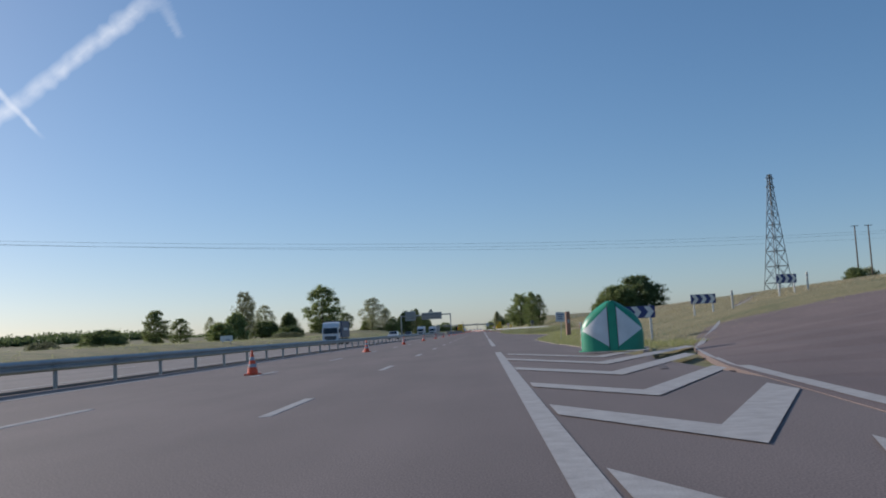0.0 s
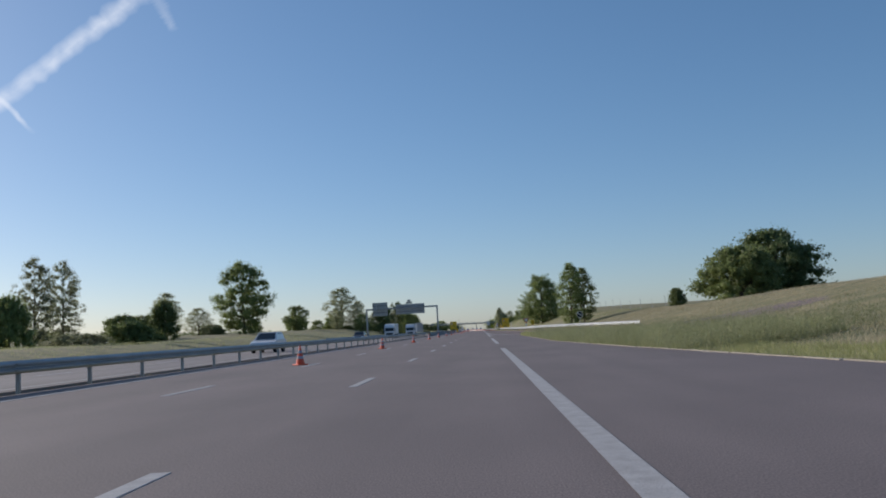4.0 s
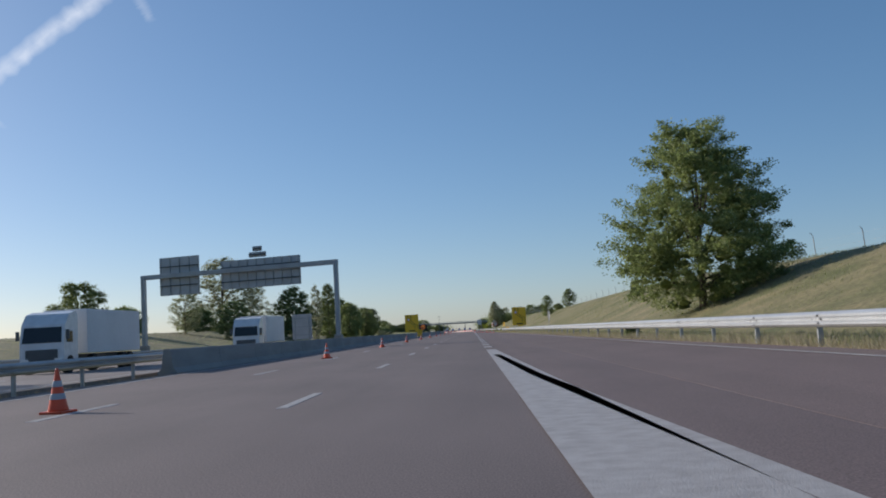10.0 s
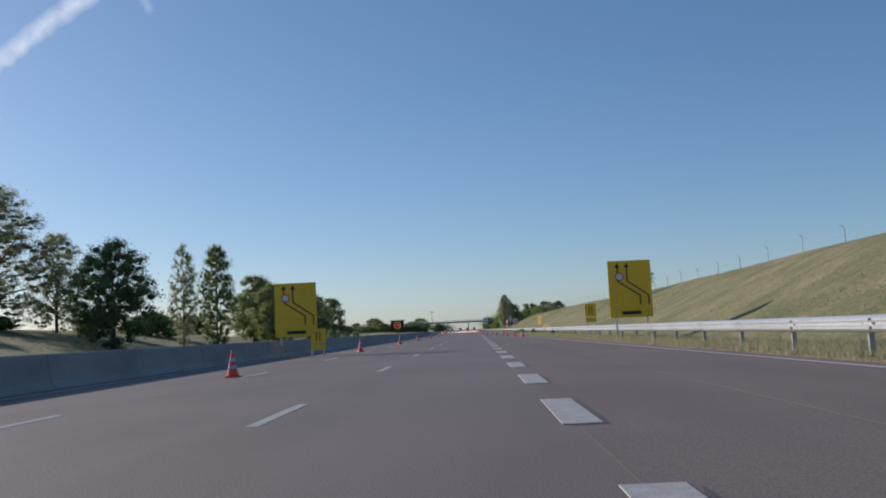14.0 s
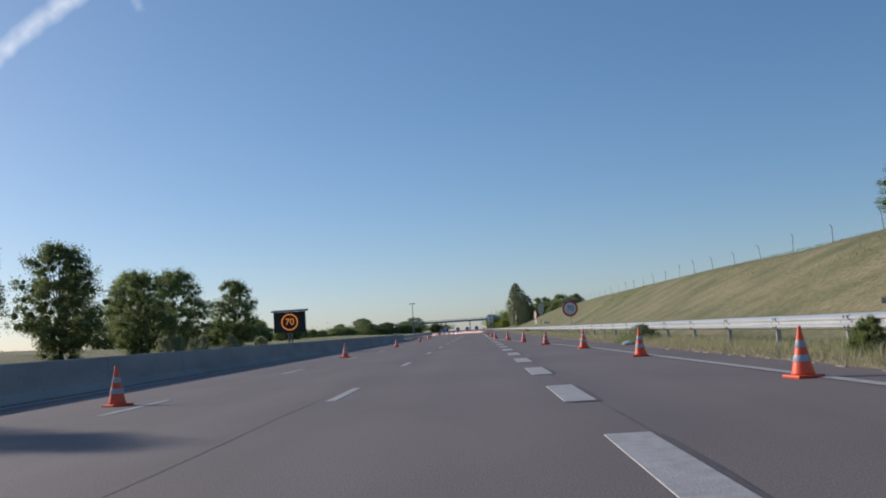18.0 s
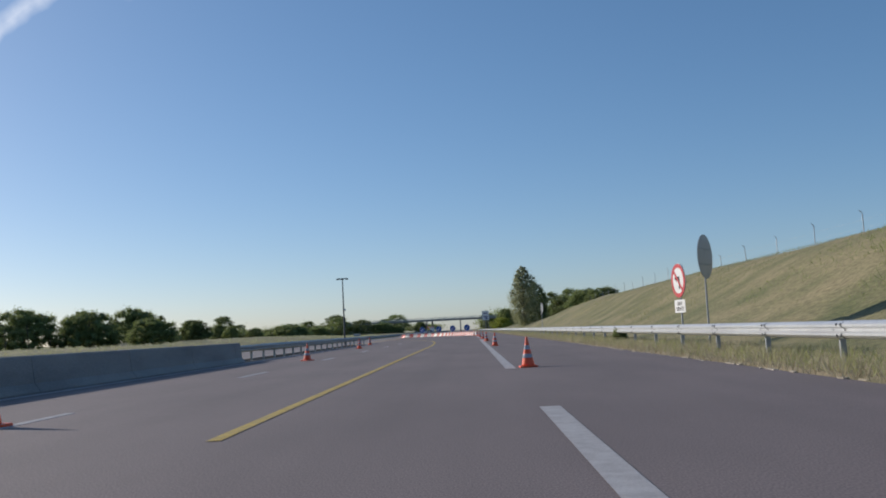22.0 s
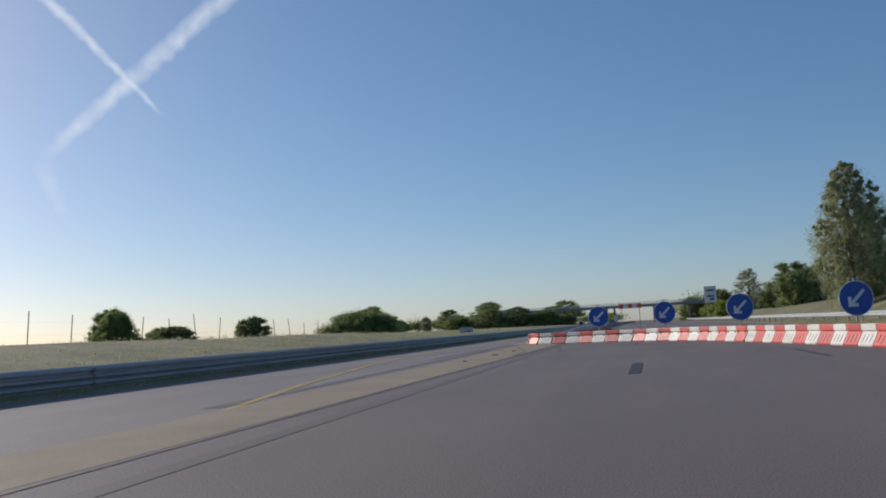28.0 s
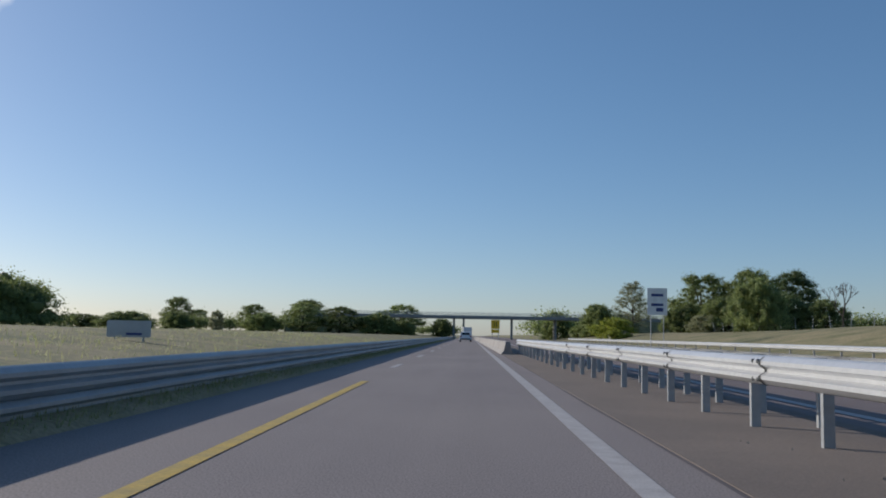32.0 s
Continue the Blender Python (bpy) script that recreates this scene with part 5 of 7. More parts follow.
def gore_bumper(x, y):
    """Hollow plastic bollard at the tip of the exit island: arched green shell, two white arrow faces, a raised middle band."""
    t = thing("gore_bollard", "large arched green bollard with white arrow faces at the exit", "bollard", at=(x, y, 0.06), turn=-4)
    W, H, D = 0.99, 1.58, 0.62
    arch = [(0, 1.0), (0.35, 1.0), (0.52, 0.95), (0.66, 0.83), (0.78, 0.65), (0.88, 0.44), (0.95, 0.27), (1.0, 0.13)]

    def pt(px, v, proud=0.0):
        half = W * lerp(arch, v)
        c = max(-0.995, min(0.995, px / half))
        return (px, -(D * (1 - 0.35 * v) + proud) * math.sqrt(1 - c * c) - proud, H * v)
    bm = bmesh.new()
    n, rows = 28, 18
    grid = []
    for j in range(rows + 1):
        v = j / rows
        half = W * lerp(arch, v)
        grid.append([bm.verts.new(pt(-half * math.cos(math.pi * i / n), v)) for i in range(n + 1)])
    for j in range(rows):
        for i in range(n):
            bm.faces.new((grid[j][i], grid[j][i + 1], grid[j + 1][i + 1], grid[j + 1][i]))
    bm.faces.new(grid[rows])
    bm.faces.new([grid[j][0] for j in range(rows + 1)] + [grid[j][n] for j in range(rows, -1, -1)])
    bmesh.ops.recalc_face_normals(bm, faces=bm.faces)
    part("shell", bm, M["sign_green"], t, smooth=True)

    def sheet(name, spans, material, proud, label):
        bm = bmesh.new()
        cols = [[bm.verts.new(pt(px, a + (b - a) * q / 8, proud)) for q in range(9)] for px, a, b in spans]
        for a, b in zip(cols, cols[1:]):
            for q in range(8):
                bm.faces.new((a[q], b[q], b[q + 1], a[q + 1]))
        part(name, bm, material, t, label, smooth=True)
    for side in (-1, 1):
        spans = [(side * W * (0.95 - 0.80 * k / 14), 0.42 - 0.33 * k / 14, 0.42 + 0.46 * k / 14) for k in range(15)]
        sheet("white_arrow", spans if side < 0 else spans[::-1], M["sign_white"], 0.008, "white arrow face")
        edge_x = [side * W * 0.125, side * W * 0.145]
        sheet("band_edge", [(px, 0.03, 0.96) for px in sorted(edge_x)], M["sign_black"], 0.012, "dark edge of the middle band")
    sheet("middle_band", [(W * 0.125 * k, 0.02, 0.98) for k in (-1, -0.5, 0, 0.5, 1)], M["sign_green"], 0.022, "raised green middle band")
    bm = bmesh.new()
    for k in range(22):
        a, b = math.pi * k / 22, math.pi * (k + 1) / 22
        q = [(-1.0 * math.cos(a), -0.64 * math.sin(a)), (-1.07 * math.cos(a), -0.70 * math.sin(a)), (-1.07 * math.cos(b), -0.70 * math.sin(b)), (-1.0 * math.cos(b), -0.64 * math.sin(b))]
        lo, hi = [bm.verts.new((u, w, 0.0)) for u, w in q], [bm.verts.new((u, w, 0.035)) for u, w in q]
        bm.faces.new(hi[::-1])
        bm.faces.new((lo[1], lo[2], hi[2], hi[1]))
        bm.faces.new((lo[0], hi[0], hi[3], lo[3]))
    bmesh.ops.recalc_face_normals(bm, faces=bm.faces)
    part("base_flange", bm, M["sign_green"], t)
    bm = bmesh.new()
    box(bm, (-0.97, 0.10, 0.52), (0.05, 0.16, 0.86), 0.01)
    post = part("side_panel", bm, M["sign_white"], t, "white panel with worn red stripes")
    for k in range(3):
        bm = bmesh.new()
        box(bm, (-0.998, 0.10, 0.26 + 0.26 * k), (0.006, 0.15, 0.11), turn=Matrix.Rotation(0.3, 4, "X"))
        part("red_stripe", bm, M["sign_red"], post)


gore_bumper(6.9, 41.9)


def info_sign(x, y, z0, w, h, hh, label, turn=0, post_mat="galv_old", face="sign_white", bars=2):
    t = thing("road_sign", label, "road sign", at=(x, y, z0), turn=turn)
    for k in (-0.32, 0.32):
        pole(t, hh + h * 0.5, 0.05, k * w, 0.08, material=M[post_mat])
    bm = bmesh.new()
    plate(bm, rrect(w, h, 0.06, 0, hh), 0.03, 0.0)
    part("panel", bm, M[face], t)
    bm = bmesh.new()
    for i in range(bars):
        box(bm, (0, -0.004, hh + h * (0.24 - 0.36 * i)), (w * 0.6, 0.006, h * 0.10))
    box(bm, (w * 0.12, -0.004, hh - h * 0.3), (w * 0.36, 0.006, h * 0.14))
    part("symbol_bars", bm, M["sign_navy"], t)


info_sign(7.6, 815, 0.1, 2.2, 3.0, 5.0, "tall white information sign with dark bars by the roadside")
info_sign(-25.9, 748, 0.3, 1.75, 0.65, 0.65, "pale board seen from behind on the outer verge", face="sign_back", bars=0)
info_sign(-30.0, 128, 0.6, 1.6, 0.7, 0.9, "low white board in front of a bush", bars=0)
def salmon_pillar(x, y):
    t = thing("roadside_pillar", "faded salmon-coloured roadside pillar in the grass", "pillar", at=(x, y, terrain(x, y)), turn=10)
    bm = bmesh.new()
    box(bm, (0, 0, 0.95), (0.33, 0.30, 2.2), 0.03)
    part("body", bm, M["salmon"], t)
    bm = bmesh.new()
    box(bm, (0.02, -0.152, 1.25), (0.16, 0.01, 0.3))
    part("panel", bm, M["sign_back"], t)


salmon_pillar(9.75, 87.0)
plate_sign = thing("road_sign", "pale bluish plate with faded lettering bars on a thin leaning post", "road sign", at=(7.75, 71.8, 0.0), turn=14)
pole(plate_sign, 1.75, 0.022, 0.08, 0.03)
bm = bmesh.new()
plate(bm, rrect(0.62, 0.62, 0.02, 0, 1.5), 0.012, 0.0)
part("panel", bm, M["tarp"], plate_sign)
for k, w in ((0.14, 0.44), (0.0, 0.36), (-0.14, 0.4)):
    bm = bmesh.new()
    box(bm, (0, -0.003, 1.52 + k), (w, 0.005, 0.05))
    part("caption_bar", bm, M["sign_navy"], plate_sign)
plate_sign.rotation_euler = (0, radians(4), radians(14))

def finger_sign(x, y, up):
    """A small white arrow-ended plate on one thin post."""
    t = thing("direction_sign", "small white finger plate on a thin post in the grass slope", "road sign", at=(x, y, terrain(x, y)), turn=-6)
    pole(t, up + 0.1, 0.022, 0.0, 0.03)
    bm = bmesh.new()
    plate(bm, [(-0.34, up - 0.1), (0.26, up - 0.1), (0.36, up), (0.26, up + 0.1), (-0.34, up + 0.1)], 0.012, 0.0)
    part("panel", bm, M["sign_white"], t)
    bm = bmesh.new()
    box(bm, (-0.04, -0.004, up), (0.46, 0.005, 0.03))
    part("caption_bar", bm, M["sign_navy"], t)


finger_sign(9.6, 535.0, 1.25)

# ---- gantry ----
def gantry():
    t = thing("sign_gantry", "grey steel sign gantry with panels seen from behind", "gantry")
    P, Q, H = Vector((-8.12, 331.9, 0)), Vector((-26.0, 337.4, 0)), 7.2
    d = (Q - P).normalized()
    for name, p in (("leg", P), ("leg", Q)):
        bm = bmesh.new()
        box(bm, (p.x, p.y, H / 2), (0.36, 0.50, H), 0.04)
        part(name, bm, M["galv_old"], t)
        bm = bmesh.new()
        box(bm, (p.x, p.y, 0.55), (0.62, 0.9, 1.1), 0.05)
        part("footing", bm, M["concrete"], t)
    mid = (P + Q) / 2
    turn = Matrix.Rotation(math.atan2(d.y, d.x), 4, "Z")
    bm = bmesh.new()
    box(bm, (mid.x, mid.y, H - 0.15), ((Q - P).length + 0.36, 0.36, 0.40), 0.04, turn=turn)
    part("beam", bm, M["galv_old"], t)

    def panel(u, w, z0, z1, cols, rows):
        c = P + d * u
        m = Matrix.Translation((c.x, c.y, 0)) @ turn
        bm = bmesh.new()
        plate(bm, rrect(w, z1 - z0, 0.08, 0, (z0 + z1) / 2), 0.05, -0.42)
        o = part("sign_panel", bm, M["sign_back"], t)
        o.matrix_basis = m
        for i in range(cols + 1):
            bm = bmesh.new()
            box(bm, (-w / 2 + w * i / cols * 0.98 + 0.01 * w, -0.33, (z0 + z1) / 2), (0.08, 0.08, z1 - z0 - 0.06))
            part("stiffener", bm, M["galv_old"], o)
        for i in range(rows):
            bm = bmesh.new()
            box(bm, (0, -0.25, z0 + (z1 - z0) * (i + 0.5) / rows), (w - 0.1, 0.08, 0.09))
            part("rail", bm, M["dark_steel"], o)
    panel(7.2, 7.6, 5.5, 7.95, 9, 2)
    panel(15.2, 4.0, 5.35, 8.7, 4, 2)
    panel(7.4, 1.6, 8.05, 8.5, 3, 1)
    panel(7.4, 0.8, 8.55, 9.0, 2, 1)


gantry()


def back_board(x, y, w, h, z0, turn, label):
    t = thing("road_sign", label, "road sign", at=(x, y, 0), turn=turn)
    for k in (-0.36, 0.36):
        pole(t, z0 + h, 0.06, k * w, 0.1)
    bm = bmesh.new()
    plate(bm, rrect(w, h, 0.06, 0, z0 + h / 2), 0.04, 0.15)
    o = part("panel", bm, M["sign_back"], t)
    for i in range(3):
        bm = bmesh.new()
        box(bm, (0, 0.13, z0 + h * (i + 0.5) / 3), (w, 0.05, 0.07))
        part("rail", bm, M["galv_old"], o)


back_board(-13.6, 345.3, 1.9, 2.4, 0.9, 0, "tall grey road sign seen from behind beyond the median")

# ---- trees and bushes ----
def crown_mesh(seed, clumps, per, leaf, shape, material, spray=0.0, core=0.85, flat=0.7, droop=0.0):
    """Leaves round dense clumps that fill a lobed crown; one unit wide, one unit high."""
    r = np.random.RandomState(seed)
    hz, hw = [a for a, _ in shape], [b for _, b in shape]
    centres, out = [], []
    tries = 0
    while len(centres) < clumps and tries < 6000:
        tries += 1
        a, rad, z = r.uniform(0, 6.283), math.sqrt(r.uniform(0.05, 1.0)), r.uniform(0.0, 1.0) ** 0.9
        w = np.interp(z, hz, hw)
        if r.uniform() > 0.25 + 0.75 * w:
            continue
        d = np.array([math.cos(a), math.sin(a)])
        lobe = 1 + 0.28 * noise.noise((d[0] * 1.4 + seed, d[1] * 1.4, z * 3.2))
        q = np.array([d[0] * 0.47 * w * rad * lobe, d[1] * 0.47 * w * rad * lobe, 0.02 + z * 0.95])
        if rad > 0.6 and noise.noise((q[0] * 5 + seed, q[1] * 5, q[2] * 5)) < -0.3:
            continue
        centres.append(q)
        out.append((d[0] * (1 - droop * 0.7), d[1] * (1 - droop * 0.7), r.uniform(-0.1, 0.6) - 1.5 * droop))
    C0, D0 = np.array(centres), np.array(out)
    k = len(C0)
    s0 = r.uniform(0.034, 0.070, k) * (0.9 if flat > 1 else 1.0)
    C, D = np.repeat(C0, per, 0), np.repeat(D0, per, 0)
    size = np.repeat(s0, per)[:, None]
    P = C + np.clip(r.normal(0, 1, C.shape), -1.7, 1.7) * size * np.array([1, 1, flat])
    if spray:
        # leafy twigs that reach outwards and thin out towards their tips
        u = r.uniform(0, 1, (len(P), 1))
        P = C + D * u * size * 1.6 * spray + (P - C) * (1.05 - 0.8 * u)
    A = r.normal(0, 1, C.shape)
    A /= np.linalg.norm(A, axis=1)[:, None]
    B = np.cross(A, r.normal(0, 1, C.shape))
    B /= np.linalg.norm(B, axis=1)[:, None] + 1e-9
    s = leaf * r.uniform(0.6, 1.35, len(P))[:, None]
    A, B = A * np.array([1, 1, flat]), B * np.array([1, 1, flat])
    V = np.stack([P - A * s, P + A * s * 0.6 + B * s * 0.75, P + A * s * 0.6 - B * s * 0.75], 1).reshape(-1, 3)
    F = np.arange(len(V)).reshape(-1, 3).tolist()
    # a dense heart in each clump
    heart = np.array([(0, 0, 1), (0.9, 0, 0.4), (0.28, 0.86, 0.4), (-0.73, 0.53, 0.4), (-0.73, -0.53, 0.4), (0.28, -0.86, 0.4), (0.73, 0.53, -0.45), (-0.28, 0.86, -0.45), (-0.9, 0, -0.45), (-0.28, -0.86, -0.45), (0.73, -0.53, -0.45), (0, 0, -1)])
    sides = [(0, 1, 2), (0, 2, 3), (0, 3, 4), (0, 4, 5), (0, 5, 1), (1, 6, 2), (2, 7, 3), (3, 8, 4), (4, 9, 5), (5, 10, 1), (6, 7, 2), (7, 8, 3), (8, 9, 4), (9, 10, 5), (10, 6, 1), (11, 7, 6), (11, 8, 7), (11, 9, 8), (11, 10, 9), (11, 6, 10)]
    H = (C0 * np.array([0.9, 0.9, 1]))[:, None, :] + heart[None] * s0[:, None, None] * r.uniform(0.6, 1.1, (k, 12, 1)) * core * np.array([1, 1, flat])
    o = len(V)
    F += [(o + 12 * i + a, o + 12 * i + b, o + 12 * i + c) for i in range(k) for a, b, c in sides]
    return mesh_of("crown", np.concatenate([V, H.reshape(-1, 3)]), F, material), centres


def trunk_mesh(seed, centres, base, limbs):
    r = random.Random(seed)
    bm = bmesh.new()
    rod(bm, (0, 0, -0.05), (r.uniform(-0.01, 0.01), r.uniform(-0.01, 0.01), base + 0.15), 0.028, 0.02, 9)
    rod(bm, (0, 0, base + 0.12), (r.uniform(-0.03, 0.03), r.uniform(-0.03, 0.03), 0.8), 0.02, 0.005, 7)
    for c in r.sample(centres, min(limbs, len(centres))):
        z0 = base + (c[2] - base) * r.uniform(0.25, 0.6)
        rod(bm, (0, 0, max(z0, base * 0.7)), tuple(c), 0.009, 0.002, 5)
    me = bpy.data.meshes.new("trunk")
    bm.to_mesh(me)
    bm.free()
    me.materials.append(M["bark"])
    return me


ROUND = [(0, 0.30), (0.10, 0.62), (0.25, 0.92), (0.5, 1.0), (0.72, 0.85), (0.9, 0.52), (1, 0.2)]
TALL = [(0, 0.35), (0.12, 0.72), (0.35, 1.0), (0.6, 0.95), (0.82, 0.66), (0.94, 0.36), (1, 0.12)]
CONE = [(0, 0.42), (0.07, 0.78), (0.2, 1.0), (0.38, 0.98), (0.58, 0.82), (0.76, 0.60), (0.9, 0.36), (1, 0.10)]
BUSH = [(0, 0.98), (0.25, 1.0), (0.5, 0.95), (0.7, 0.84), (0.86, 0.66), (0.95, 0.44), (1, 0.2)]
KINDS = {}
for name, shape, material, clumps, per, leaf, base, count, spray, core, flat, droop in (
        ("round", ROUND, "leaf", 250, 110, 0.0105, 0.14, 3, 0.5, 0.72, 0.8, 0.0), ("dark", ROUND, "leaf_dark", 250, 110, 0.0105, 0.10, 2, 0.3, 0.75, 0.8, 0.0), ("grey", TALL, "leaf_grey", 300, 100, 0.0090, 0.16, 3, 0.5, 0.6, 0.5, 0.0),
        ("tall", TALL, "leaf", 380, 105, 0.0088, 0.08, 2, 0.7, 0.75, 0.5, 0.0), ("willow", TALL, "leaf_grey", 420, 130, 0.0078, 0.04, 1, 1.6, 0.8, 0.5, 1.0), ("conifer", CONE, "leaf", 330, 270, 0.0088, 0.06, 1, 1.7, 0.7, 0.6, 0.0),
        ("bush", BUSH, "leaf", 240, 85, 0.0115, 0.05, 3, 0.5, 1.0, 1.5, 0.0), ("dome", BUSH, "leaf", 420, 100, 0.0075, 0.05, 1, 0.9, 1.0, 2.9, 0.0), ("yellow_bush", BUSH, "leaf_yellow", 180, 90, 0.012, 0.05, 1, 0.6, 0.95, 1.4, 0.0), ("dark_bush", BUSH, "leaf_dark", 240, 90, 0.0115, 0.05, 2, 0.6, 1.0, 1.3, 0.0),
        ("grey_bush", BUSH, "leaf_grey", 190, 85, 0.0125, 0.05, 2, 0.8, 0.8, 1.4, 0.0)):
    KINDS[name] = []
    for k in range(count):
        me, cs = crown_mesh(11 * len(KINDS) + k + 1, clumps, per, leaf, shape, M[material], spray, core, flat, droop)
        KINDS[name].append((me, trunk_mesh(len(KINDS) * 7 + k, [list(c) for c in cs], base, 18)))
TREE_LABEL = {"round": "broad leafy green tree", "dark": "dense dark green tree", "grey": "tall pale grey-green poplar", "tall": "tall slender green tree", "conifer": "dark bushy cone-shaped tree", "willow": "weeping grey-green willow",
              "bush": "green roadside bush", "dome": "broad dome-shaped green bush", "yellow_bush": "bright yellow-green bush", "dark_bush": "dense dark green thicket", "grey_bush": "pale dusty shrub"}
tree_rnd = random.Random(17)


def tree(kind, x, y, top, width, ground_z=None):
    z = terrain(x, y) - 0.1 if ground_z is None else ground_z
    h = max(top - z, 0.8)
    me, tk = KINDS[kind][tree_rnd.randrange(len(KINDS[kind]))]
    bushy = "bush" in kind or kind == "dome"
    where = "on the grassy slope" if x > 0 else "in the field beyond the motorway"
    t = thing("bush" if bushy else "tree", TREE_LABEL[kind] + " " + where, "bush" if bushy else "tree")
    t.matrix_world = Matrix.Translation((x, y, z)) @ Matrix.Rotation(tree_rnd.uniform(0, 6.28), 4, "Z") @ Matrix.Diagonal((width * 1.03, width * 1.03, h, 1))
    piece("crown", me, t)
    piece("trunk", tk, t)


